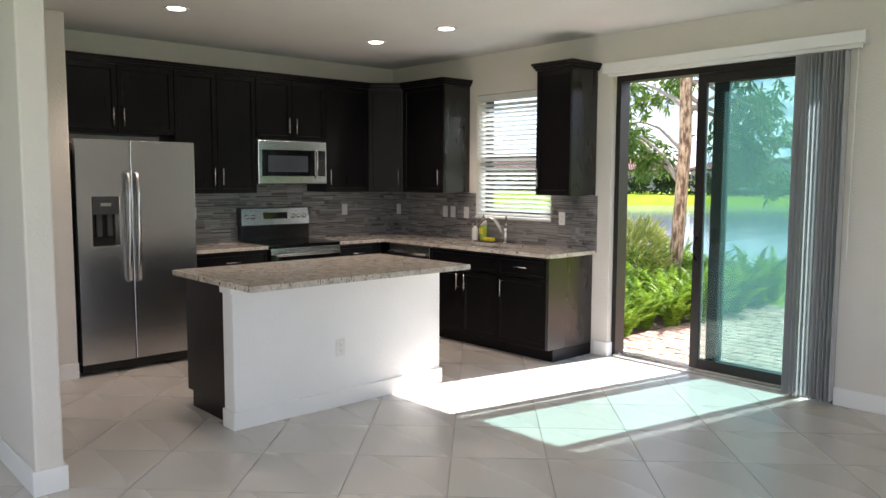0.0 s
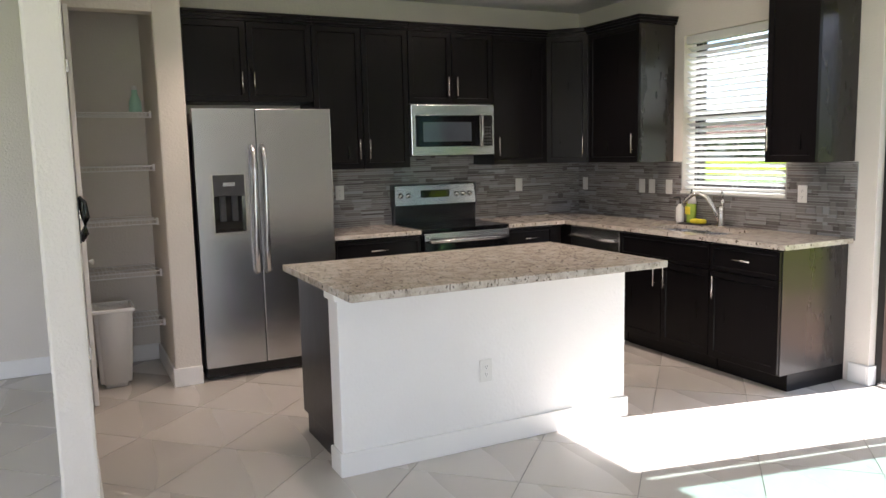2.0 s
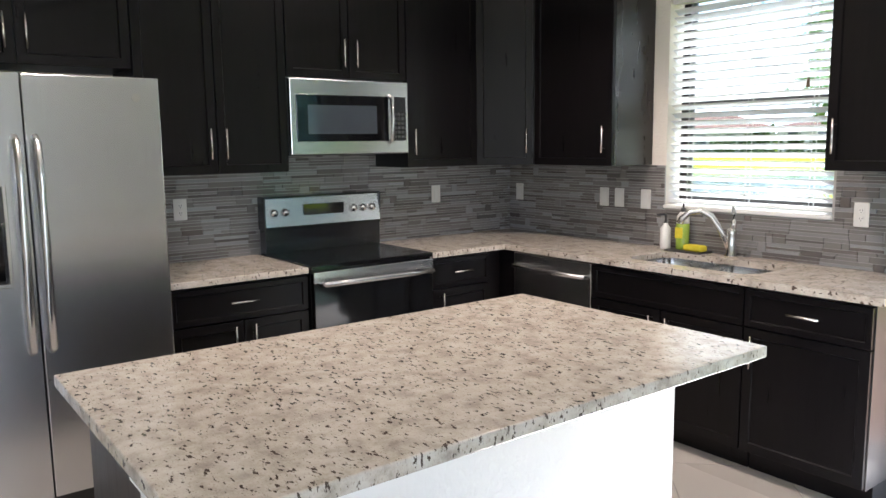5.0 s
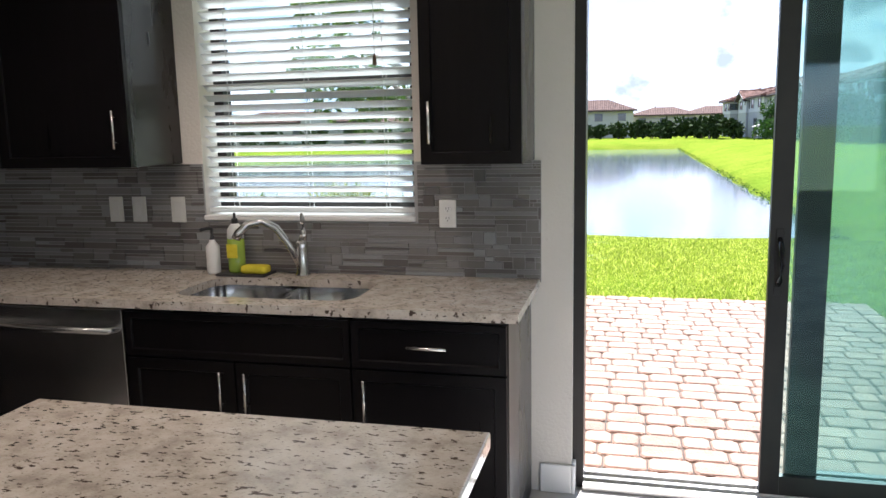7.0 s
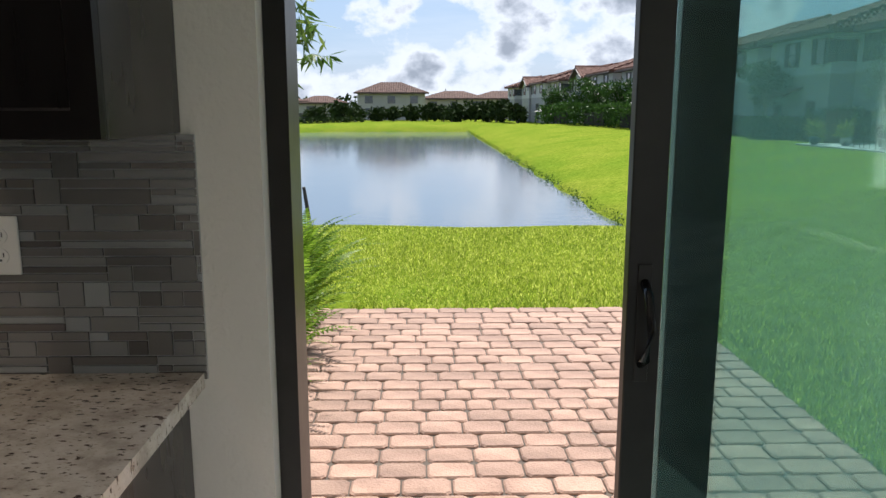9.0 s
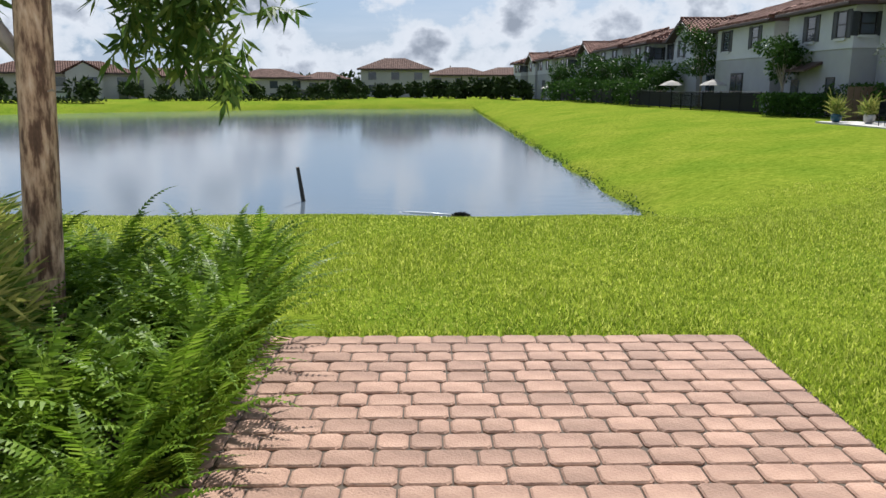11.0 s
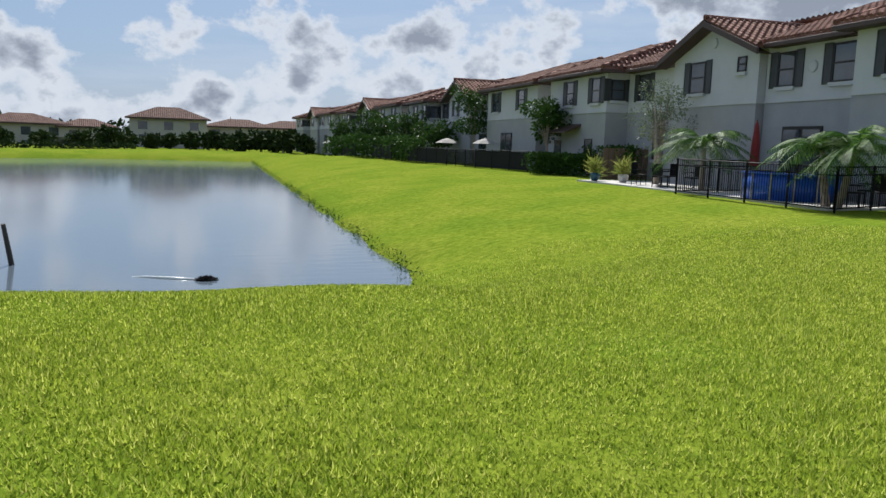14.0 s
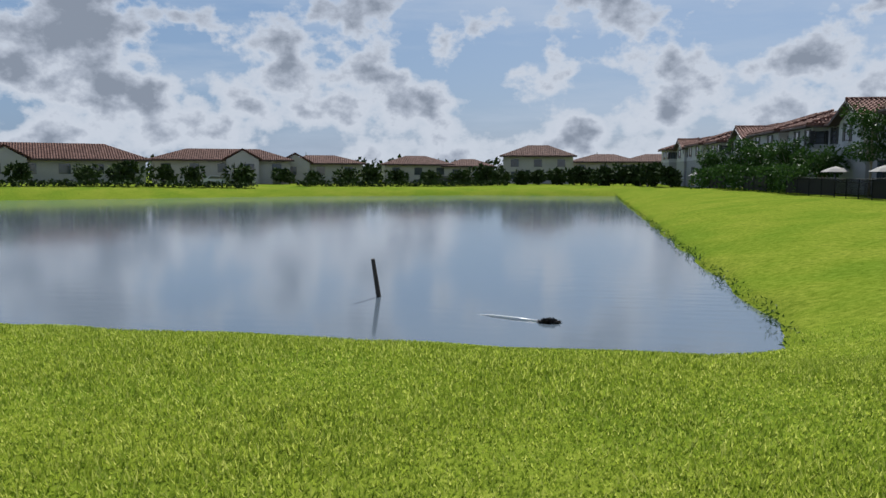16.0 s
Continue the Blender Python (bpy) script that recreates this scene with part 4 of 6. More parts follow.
# ---- island ----
t = thing("kitchen_island", "espresso island cabinet under a granite top", "island", -3.05, 2.88, 0)
part("body", box(-3.39, -2.792, 2.075, 3.70, 0.105, 0.882, bevel=0.002), M_CAB, t)
part("toe_kick", box(-3.32, -2.792, 2.078, 3.697, 0, 0.104), M_CAB, t)
for i in range(3):
    bm = shaker(0, 0.53, 0.115, 0.872)
    bm.transform(pose(-3.39, 3.695 - i * 0.54, 0, 0, 0, -90))
    d = part("door", bm, M_CAB, t)
    bm = pull(0.48, 0.60)
    bm.transform(pose(-3.39, 3.695 - i * 0.54, 0, 0, 0, -90))
    part("handle", bm, M_NICKEL, d, smooth=True)
tagged(obj("island_countertop", box(-3.435, -2.363, 2.005, 3.757, 0.884, 0.92, bevel=0.004), M_GRANITE), "speckled beige granite island top with polished edges", "countertop")
setting("wall_island", box(-2.79, -2.656, 2.045, 3.72, 0, 0.882, bevel=0.006), M_WHITE, "white textured half wall behind the island cabinets", "wall")
bm = box(-2.656, -2.64, 2.03, 3.735, 0, 0.115, bevel=0.004)
box(-2.79, -2.656, 2.03, 2.045, 0, 0.115, bm, 0.004); box(-2.79, -2.656, 3.72, 3.735, 0, 0.115, bm, 0.004)
setting("baseboard_island", bm, M_TRIM, "white baseboard round the island half wall", "baseboard")
bm = box(-2.656, -2.636, 2.025, 3.74, 0.84, 0.882, bevel=0.006)
box(-2.79, -2.656, 2.025, 2.045, 0.84, 0.882, bm, 0.006); box(-2.79, -2.656, 3.72, 3.74, 0.84, 0.882, bm, 0.006)
setting("trim_island", bm, M_TRIM, "white moulding under the island top", "trim")

# ---- window over the sink ----
t = thing("window_1", "bronze-framed window with dark meeting rail", "window", -3.45, 5.5, VZ0, kind="structure")
bm = box(VX0, VX0 + 0.045, 5.50, 5.57, VZ0, VZ1); box(VX1 - 0.045, VX1, 5.50, 5.57, VZ0, VZ1, bm)
box(VX0 + 0.045, VX1 - 0.045, 5.50, 5.57, VZ0, VZ0 + 0.05, bm); box(VX0 + 0.045, VX1 - 0.045, 5.50, 5.57, VZ1 - 0.045, VZ1, bm)
box(VX0 + 0.045, VX1 - 0.045, 5.50, 5.57, 1.735, 1.785, bm)
part("window_frame", bm, M_BRONZE, t)
for a, b in ((VZ0 + 0.05, 1.735), (1.785, VZ1 - 0.045)):
    part("pane", box(VX0 + 0.045, VX1 - 0.045, 5.532, 5.538, a, b), M_CLEAR, t)
part("window_sill", box(VX0 - 0.004, VX1 + 0.004, 5.353, 5.50, VZ0 - 0.022, VZ0, bevel=0.005), M_TRIM, t)
t = thing("window_blind", "white two-inch horizontal blind, slats part open", "blind", -3.45, 5.43, VZ1)
part("headrail", box(VX0 + 0.004, VX1 - 0.004, 5.385, 5.445, VZ1 - 0.065, VZ1 - 0.004, bevel=0.004), M_SLAT, t)
n, z = 0, VZ0 + 0.065
sl = bmesh.new()
for k in range(4):
    a, b = -0.025 + k * 0.0125, -0.0125 + k * 0.0125
    h = lambda u: 0.003 * (1 - (u / 0.025) ** 2)
    prism([(a, h(a)), (b, h(b)), (b, h(b) + 0.0028), (a, h(a) + 0.0028)], "x", VX0 + 0.006, VX1 - 0.006, sl)
sl.transform(Matrix.Rotation(radians(-31), 4, "X"))
first = part("slat", sl, M_SLAT, t)
first.location = (0, 5.415, z)
z += 0.0445
while z < VZ1 - 0.075:
    o = first.copy(); scene.collection.objects.link(o); o.location = (0, 5.415, z); z += 0.0445
part("bottom_rail", box(VX0 + 0.006, VX1 - 0.006, 5.39, 5.44, VZ0 + 0.012, VZ0 + 0.032, bevel=0.003), M_SLAT, t)
for x in (VX0 + 0.13, -3.45, VX1 - 0.13):
    bm = rod((x, 5.392, VZ0 + 0.02), (x, 5.392, VZ1 - 0.06), 0.0012, seg=5); rod((x, 5.438, VZ0 + 0.02), (x, 5.438, VZ1 - 0.06), 0.0012, seg=5, bm=bm)
    part("ladder_cord", bm, M_SLAT, t)
part("pull_cord", rod((VX1 - 0.16, 5.383, 1.83), (VX1 - 0.16, 5.383, VZ1 - 0.06), 0.0015, seg=5), M_SLAT, t)
part("tassel", lathe([(0.003, 0.05), (0.007, 0.035), (0.010, 0.005), (0.002, 0.0)], 10, VX1 - 0.16, 5.383, 1.785), M_WOODF, t)

# ---- sliding door ----
t = thing("door_1", "dark bronze sliding glass door, one panel slid open", "sliding door", -1.36, 5.48, 0, kind="structure")
bm = box(DX0, DX0 + 0.045, 5.43, 5.56, 0.0, DTOP); box(DX1 - 0.045, DX1, 5.43, 5.56, 0, DTOP, bm); box(DX0 + 0.045, DX1 - 0.045, 5.43, 5.56, DTOP - 0.05, DTOP, bm)
part("frame", bm, M_BRONZE, t)
bm = box(DX0 + 0.045, DX1 - 0.045, 5.40, 5.58, -0.01, 0.022)
box(DX0 + 0.045, DX1 - 0.045, 5.455, 5.462, 0.022, 0.035, bm); box(DX0 + 0.045, DX1 - 0.045, 5.515, 5.522, 0.022, 0.035, bm)
part("track", bm, M_NICKEL, t, "worn aluminium track")


def panel(x0, x1, y0, y1, name, stile=0.075):
    bm = box(x0, x0 + stile, y0, y1, 0.036, DTOP - 0.052, bevel=0.003)
    box(x1 - 0.075, x1, y0, y1, 0.036, DTOP - 0.052, bm, 0.003)
    box(x0 + 0.075, x1 - 0.075, y0 + 0.002, y1 - 0.002, 0.036, 0.115, bm); box(x0 + 0.075, x1 - 0.075, y0 + 0.002, y1 - 0.002, DTOP - 0.125, DTOP - 0.052, bm)
    p = part(name, bm, M_BRONZE, t)
    pane = part("pane", box(x0 + 0.07, x1 - 0.07, (y0 + y1) / 2 - 0.003, (y0 + y1) / 2 + 0.003, 0.11, DTOP - 0.12), M_TEAL, p, "green-tinted glass pane")
    return p


slide = panel(-1.575, -0.64, 5.44, 5.478, "sliding_panel")
panel(-1.47, -0.49, 5.50, 5.538, "fixed_panel", 0.12)
part("handle", tube([(-1.54, 5.44, 0.90), (-1.54, 5.405, 0.92), (-1.535, 5.385, 0.99), (-1.54, 5.405, 1.06), (-1.54, 5.44, 1.08)], 0.010), M_BLACK, slide, "black pull handle", True)
part("latch_plate", box(-1.555, -1.525, 5.436, 5.44, 0.86, 1.12, bevel=0.002), M_BRONZE, slide)
tagged(obj("blind_valance", box(-2.36, -0.32, 5.27, 5.368, 2.415, 2.495, bevel=0.004), M_TRIM), "white valance above the sliding door", "valance")
t = thing("vertical_blind", "grey vertical blind vanes stacked open beside the door", "blind", -0.58, 5.32, 2.41)
part("headrail", box(-2.32, -0.36, 5.30, 5.345, 2.39, 2.414), M_TRIM, t)
for i in range(14):
    x = -0.745 + i * 0.0235
    bm = bmesh.new()
    pr = [(-0.044, 0.0), (-0.022, 0.006), (0.0, 0.008), (0.022, 0.006), (0.044, 0.0)]
    prism(pr + [(a, b + 0.0016) for a, b in reversed(pr)], "z", 0.025, 2.385, bm)
    bm.transform(pose(x, 5.315 + (i % 2) * 0.008, 0, 0, 0, 74 + (i * 47) % 22))
    part("vane", bm, M_VANE, t)
part("wand", rod((-0.38, 5.30, 1.0), (-0.37, 5.30, 2.39), 0.004, seg=6), M_WPL, t)

# ---- pantry ----
t = thing("bifold_door", "white bifold pantry door, folded open", "door", -4.5, 1.05, 0)
lf = part("leaf", box(-4.64, -4.36, 1.012, 1.040, 0.015, 2.40, bevel=0.003), M_TRIM, t)
lf2 = part("leaf", box(-4.64, -4.36, 1.044, 1.072, 0.015, 2.40, bevel=0.003), M_TRIM, t)
for z in (0.35, 1.2, 2.05):
    part("hinge", box(-4.359, -4.355, 1.032, 1.052, z - 0.035, z + 0.035), M_NICKEL, lf)
part("knob", lathe([(0.008, 0), (0.008, 0.015), (0.016, 0.022), (0.014, 0.032), (0.001, 0.035)], 14), M_WPL, lf2, smooth=True).data.transform(Matrix.Translation((-4.40, 1.072, 0.90)) @ Matrix.Rotation(-math.pi / 2, 4, "X"))
for k, z in enumerate((0.38, 0.73, 1.09, 1.46, 1.82)):
    t = thing("wire_shelf", "white coated wire pantry shelf", "shelf", -5.1, 1.28, z, "pantry shelves")
    for x, dz in ((-4.98, 0), (-4.98, -0.03), (-5.38, 0), (-5.18, -0.004)):
        part("rail", rod((x, 1.01, z + dz), (x, 1.545, z + dz), 0.0045, seg=6), M_TRIM, t)
    bm = bmesh.new()
    for i in range(21):
        y = 1.02 + i * 0.026
        rod((-5.39, y, z + 0.003), (-4.98, y, z + 0.003), 0.0018, seg=4, bm=bm); rod((-4.98, y, z + 0.003), (-4.978, y, z - 0.03), 0.0018, seg=4, bm=bm)
    part("wires", bm, M_TRIM, t)["kind"] = "stuff"
    part("end_clip", box(-5.0, -4.955, 1.535, 1.549, z - 0.035, z + 0.012, bevel=0.002), M_TRIM, t)
t = thing("trash_can", "tapered white plastic trash can in the pantry", "trash can", -4.9, 1.2, 0)
bm = bmesh.new()
lo = [(-4.97, 1.10), (-4.74, 1.10), (-4.74, 1.295), (-4.97, 1.295)]
hi = [(-5.01, 1.085), (-4.71, 1.085), (-4.71, 1.325), (-5.01, 1.325)]
for a, b, z0, z1 in ((lo, hi, 0.002, 0.53),):
    va, vb = [bm.verts.new((*p, z0)) for p in a], [bm.verts.new((*p, z1)) for p in b]
    for k in range(4):
        bm.faces.new((va[k], va[(k + 1) % 4], vb[(k + 1) % 4], vb[k]))
    bm.faces.new(va)
bmesh.ops.bevel(bm, geom=[e for e in bm.edges if not e.is_boundary], offset=0.03, segments=3, affect="EDGES")
part("bin", bm, M_WPL, t, smooth=True)
bm = box(-5.02, -4.70, 1.076, 1.09, 0.515, 0.54, bevel=0.004); box(-5.02, -4.70, 1.32, 1.335, 0.515, 0.54, bm, 0.004); box(-5.02, -5.0, 1.085, 1.325, 0.515, 0.54, bm, 0.004); box(-4.715, -4.70, 1.085, 1.325, 0.515, 0.54, bm, 0.004)
part("rim", bm, M_WPL, t)
t = thing("spray_bottle", "pale green plastic bottle on the top shelf", "bottle", -5.05, 1.46, 1.824)
part("bottle", lathe([(0.04, 0), (0.042, 0.01), (0.04, 0.07), (0.02, 0.12), (0.018, 0.15)], 14, -5.05, 1.46, 1.826), M_BOTTLE, t, smooth=True)
part("cap", lathe([(0.018, 0.15), (0.018, 0.175), (0.006, 0.18)], 12, -5.05, 1.46, 1.826), M_WPL, t)

# ---- ground, lake ----
LAKE_Z = -1.945
LAKE = [(3.4, 22.6), (3.75, 26.0), (4.3, 117), (-14, 117), (-40, 103), (-60, 84), (-85, 66), (-100, 40), (-90, 23.0), (-30, 21.8), (1.5, 21.6)]


def shore_distance(x, y):
    """Signed distance to the lake's edge, above zero outside."""
    inside = np.zeros(x.shape, bool)
    best = np.full(x.shape, 1e9)
    for (ax, ay), (bx, by) in zip(LAKE, LAKE[1:] + LAKE[:1]):
        t = np.clip(((x - ax) * (bx - ax) + (y - ay) * (by - ay)) / ((bx - ax) ** 2 + (by - ay) ** 2), 0, 1)
        best = np.minimum(best, np.hypot(x - ax - t * (bx - ax), y - ay - t * (by - ay)))
        inside ^= ((ay > y) != (by > y)) & (x < (bx - ax) * (y - ay) / (by - ay + 1e-12) + ax)
    return np.where(inside, -best, best)


def ground_z(x, y):
    x, y = np.asarray(x, float), np.asarray(y, float)
    d = shore_distance(x, y) + 0.12 * np.sin(x * 1.7 + y * 0.9) * np.exp(-((y - 40) / 80) ** 2)
    z = np.interp(d, [-4, -0.3, 0.0, 0.18, 1.5, 3, 5, 8, 10.5, 13], [-3.2, -2.15, -1.98, -1.72, -1.36, -1.05, -0.75, -0.45, -0.26, -0.22])
    south = np.clip((22.0 - y) / 2.0, 0, 1) * (d > 0.18)
    bank = np.interp(d, [0.18, 1.0, 3.0, 6.0, 7.0, 9.0, 13], [-1.72, -1.62, -1.16, -0.40, -0.25, -0.19, -0.16])
    z = z + south * (bank - z)
    near = np.clip((12.5 - y) / 3.0, 0, 1)
    z = z + near * np.clip(-0.10 - z, 0, 1)
    far = np.clip((y - 95) / 25, 0, 1)
    z = np.where(d > 0, z - far * np.clip(d / 10, 0, 1) * 0.55, z)
    return z + 0.03 * np.sin(x * 0.35) * np.sin(y * 0.3 + 1) * np.clip(d / 4, 0, 1)


xs = np.concatenate([[-700, -400, -250], np.arange(-150, -30, 6.0), np.arange(-30, -8, 1.5), np.arange(-8, 20, 0.35), np.arange(20, 60, 3.0), [80, 120, 200, 400, 700]])
ys = np.concatenate([[-300, -100, -40, -12, 3], np.arange(5.55, 30, 0.35), np.arange(30, 130, 1.5), np.arange(130, 200, 6.0), [250, 400, 900]])
gx, gy = np.meshgrid(xs, ys)
gz = ground_z(gx, gy)
gz[(gy < 9.7) & (gx < 0.6) & (gx > -6.5)] = -0.16
house_floor = (gx > -5.6) & (gx < 3.2) & (gy < 5.6)
gz[house_floor] = -0.3
nx, ny = len(xs), len(ys)
idx = np.arange(nx * ny).reshape(ny, nx)
quads = np.stack([idx[:-1, :-1], idx[:-1, 1:], idx[1:, 1:], idx[1:, :-1]], -1).reshape(-1, 4)
g = raw("ground", np.stack([gx, gy, gz], -1).reshape(-1, 3), quads.tolist(), M_LAWN)
g.data.polygons.foreach_set("use_smooth", [True] * len(g.data.polygons))
tagged(g, "bright green mown lawn sloping down to a lake", "ground", kind="structure")
w = raw("water", [(-140, 18, LAKE_Z), (40, 18, LAKE_Z), (40, 150, LAKE_Z), (-140, 150, LAKE_Z)], [(0, 1, 2, 3)], M_WATER)
tagged(w, "calm grey-blue lake reflecting the clouds", "lake", kind="structure")

# ragged earth lip along the right-hand shore
rng = np.random.default_rng(11)
c = []
for y in np.arange(22.6, 117, 0.22):
    k = 6 if y < 60 else 3
    x = np.interp(y, [22.6, 26, 117], [3.4, 3.75, 4.3]) + 0.1 * math.sin(y * 1.9)
    for i in range(k):
        c.append((x + rng.uniform(-0.15, 0.25), y + rng.uniform(-0.15, 0.15), LAKE_Z + rng.uniform(0.0, 0.22)))
c = np.array(c)
o = rng.normal(0, 1, c.shape); o[:, 2] = abs(o[:, 2])
tagged(arrays("shore_grass", leaves(rng, c, o, 0.13, 0.035, 0.2), 4, M_BUSH), "dark rough grass along the water's edge", "grass", kind="stuff")

# ---- grass blades on the near lawn ----
rng = np.random.default_rng(5)
N = 1700000
v = rng.random(N) ** 1.35
py = 5.7 + (24 - 5.7) * v
px = rng.uniform(-13, 13, N)
keep = ~((px > -3.0) & (px < -0.04) & (py < 9.638)) & ~((px < -2.6) & (py < 10.1) & (px > -5.8)) & (np.abs(px + 0.5) < 2 + (py - 4.5) * 1.0) & (rng.random(N) < np.clip((24 - py) / 9, 0, 1) * np.clip((13.5 - np.abs(px)) / 4, 0, 1))
keep &= rng.random(N) < 0.84 + 0.16 * np.sin(px * 3.1 + 1.3 * np.sin(py * 2.3)) * np.sin(py * 3.7 + np.sin(px * 1.9))
px, py = px[keep], py[keep]
pz = ground_z(px, py)
n = len(px)
a = rng.uniform(0, 2 * np.pi, n)
ln = rng.uniform(0.015, 0.042, n) * (1 + 0.35 * np.sin(px * 2.1) * np.sin(py * 1.7))
wd = 0.0036 + 0.00042 * (py - 6)
lean = rng.uniform(0.2, 1.4, n) * ln
side = np.stack([np.cos(a), np.sin(a), np.zeros(n)], 1) * wd[:, None]
tip = np.stack([px - np.sin(a) * lean, py + np.cos(a) * lean, pz + ln], 1)
base = np.stack([px, py, pz - 0.005], 1)
tagged(arrays("grass", np.stack([base - side, base + side, tip], 1), 3, M_BLADE), "short bright green lawn grass", "grass", kind="stuff")

# ---- pole in the lake ----
tagged(obj("wooden_stake", tube([(-5.60, 27.6, -3.0), (-5.62, 27.55, -1.95), (-5.66, 27.45, -1.5), (-5.72, 27.35, -0.93)], [0.07, 0.065, 0.06, 0.05], 8), M_POLE), "dark leaning wooden stake standing in the lake", "stake")

u = rng.normal(0, 1, (900, 3)); u[:, 2] = np.abs(u[:, 2]); u /= np.linalg.norm(u, axis=1)[:, None]
tagged(arrays("water_weed", leaves(rng, np.array((-1.1, 24.9, LAKE_Z - 0.01)) + u * (0.2, 0.12, 0.035) * rng.uniform(0.5, 1, (900, 1)), u, 0.10, 0.03, 0.1), 4, M_POLE), "dark clump of water weed lying in the lake", "weed", kind="stuff")
# a thin pale tube at water level stands in for a streak on the lake
tagged(obj("floating_pipe", tube([(-1.35, 24.98, LAKE_Z), (-1.9, 25.2, LAKE_Z + 0.012), (-2.4, 25.42, LAKE_Z + 0.006), (-2.75, 25.55, LAKE_Z - 0.02)], [0.035, 0.035, 0.03, 0.02], 8), M_WPL, True), "thin pale streak on the water beside the weed", "pipe")

# ---- planting bed ----
setting("ground_bed", box(-6.4, -2.78, 5.6, 10.15, -0.17, -0.115, bevel=0.02), M_SOIL, "dark soil planting bed beside the patio", "ground")
tagged(obj("utility_cover", box(-2.86, -2.45, 5.62, 5.95, -0.09, -0.055, bevel=0.01), M_CONC), "small grey concrete cover beside the patio", "cover")


def frond_mesh(rng):
    """One arching frond with two rows of narrow leaflets, from the origin along x."""
    vs = []
    reach, high, tw = rng.uniform(0.24, 0.56), rng.uniform(0.34, 0.74), rng.uniform(-0.4, 0.4)
    prev = None
    for k in range(1, 33):
        s = k / 32
        r = reach * (0.25 * s + 0.75 * s ** 2.2)
        p = np.array([math.cos(tw * s) * r, math.sin(tw * s) * r, high * (1.25 * s - 0.42 * s ** 3)])
        if prev is not None:
            d = (p - prev) / (np.linalg.norm(p - prev) + 1e-9)
            sd = np.cross(d, (0, 0, 1)); sd /= np.linalg.norm(sd) + 1e-9
            up = np.cross(sd, d)
            w = 0.068 * math.sin(math.pi * min(1, 0.12 + 0.88 * s)) ** 0.7 * (1.12 - s * 0.75) * rng.uniform(0.85, 1.1)
            for sg in (-1, 1):
                q = p + sd * sg * w + d * w * 0.4 - up * w * rng.uniform(0.1, 0.4)
                vs.extend((p - d * 0.0075, p + d * 0.0085, q + d * 0.0026, q - d * 0.0026))
            vs.extend((prev - sd * 0.0022, prev + sd * 0.0022, p + sd * 0.0018, p - sd * 0.0018))
        prev = p
    return vs


rng = np.random.default_rng(8)
frond_kinds = [arrays("frond", frond_mesh(rng), 4, M_FERN) for _ in range(14)]
placed = set()
spots = [(x + rng.uniform(-0.12, 0.12), y + rng.uniform(-0.12, 0.12)) for y in np.arange(6.2, 10.2, 0.42) for x in np.arange(-5.5, -2.75, 0.42)]
for x, y in spots:
    t = thing("fern", "lush green sword fern in the patio bed", "fern", x, y, -0.12, "ferns in the bed")
    big_ = rng.uniform(0.85, 1.15) * (1.1 if y > 7.5 else 0.85)
    for k in range(44):
        kind = int(rng.integers(0, 14))
        o = frond_kinds[kind]
        if kind in placed:
            o = o.copy()
            scene.collection.objects.link(o)
        placed.add(kind)
        o.parent = t
        sz = big_ * rng.uniform(0.8, 1.15)
        o.location, o.rotation_euler, o.scale = (rng.normal(0, 0.03), rng.normal(0, 0.03), 0), (rng.normal(0, 0.12), rng.normal(0, 0.12), rng.uniform(0, 6.28)), (sz, sz, sz)


def shrub(name, label, x, y, z, h, r, mat, rng, n, ln, wd, stems=7):
    t = thing(name, label, "shrub", x, y, z)
    for i in range(stems):
        a, q = rng.uniform(0, 6.28), rng.uniform(0.2, 0.9) * r
        e = (x + math.cos(a) * q, y + math.sin(a) * q, z + h * rng.uniform(0.55, 0.9))
        part("stem", tube([(x, y, z), ((x + e[0]) / 2 - 0.02, (y + e[1]) / 2, z + h * 0.4), e], [0.014, 0.010, 0.005], 6), M_LIMB, t)
    u = rng.normal(0, 1, (n, 3)); u /= np.linalg.norm(u, axis=1)[:, None]
    rad = rng.uniform(0.35, 1.0, (n, 1)) ** 0.5
    lump = 1 + 0.22 * np.sin(u[:, :1] * 7 + 1) * np.sin(u[:, 1:2] * 6 + u[:, 2:] * 5)
    c = np.array((x, y, z + h * 0.6)) + u * rad * lump * np.array((r, r, h * 0.42))
    under(arrays("foliage", leaves(rng, c, u + (0, 0, 0.4), ln, wd), 4, mat), t)


shrub("variegated_shrub", "yellow-green variegated shrub with long thin leaves", -5.0, 9.75, -0.12, 1.0, 0.55, M_VARI, rng, 2600, 0.15, 0.018)
shrub("variegated_shrub", "yellow-green variegated shrub with long thin leaves", -5.75, 9.0, -0.12, 0.95, 0.5, M_VARI, rng, 2000, 0.15, 0.018)
shrub("variegated_shrub", "yellow-green variegated shrub with long thin leaves", -3.95, 8.2, -0.12, 1.0, 0.38, M_VARI, rng, 1900, 0.15, 0.018)
shrub("broadleaf_shrub", "small glossy broad-leaved shrub in the bed", -3.35, 7.0, -0.12, 0.62, 0.26, M_LEAF, rng, 300, 0.10, 0.042)
shrub("broadleaf_shrub", "small glossy broad-leaved shrub in the bed", -4.0, 7.45, -0.12, 0.75, 0.32, M_LEAF, rng, 380, 0.10, 0.045)


# ---- trees ----
def limb_points(rng, a, b, sag, n=6):
    a, b = np.array(a, float), np.array(b, float)
    return [tuple(a + (b - a) * s + rng.normal(0, 0.02, 3) + np.array((0, 0, sag * math.sin(math.pi * s)))) for s in np.linspace(0, 1, n)]


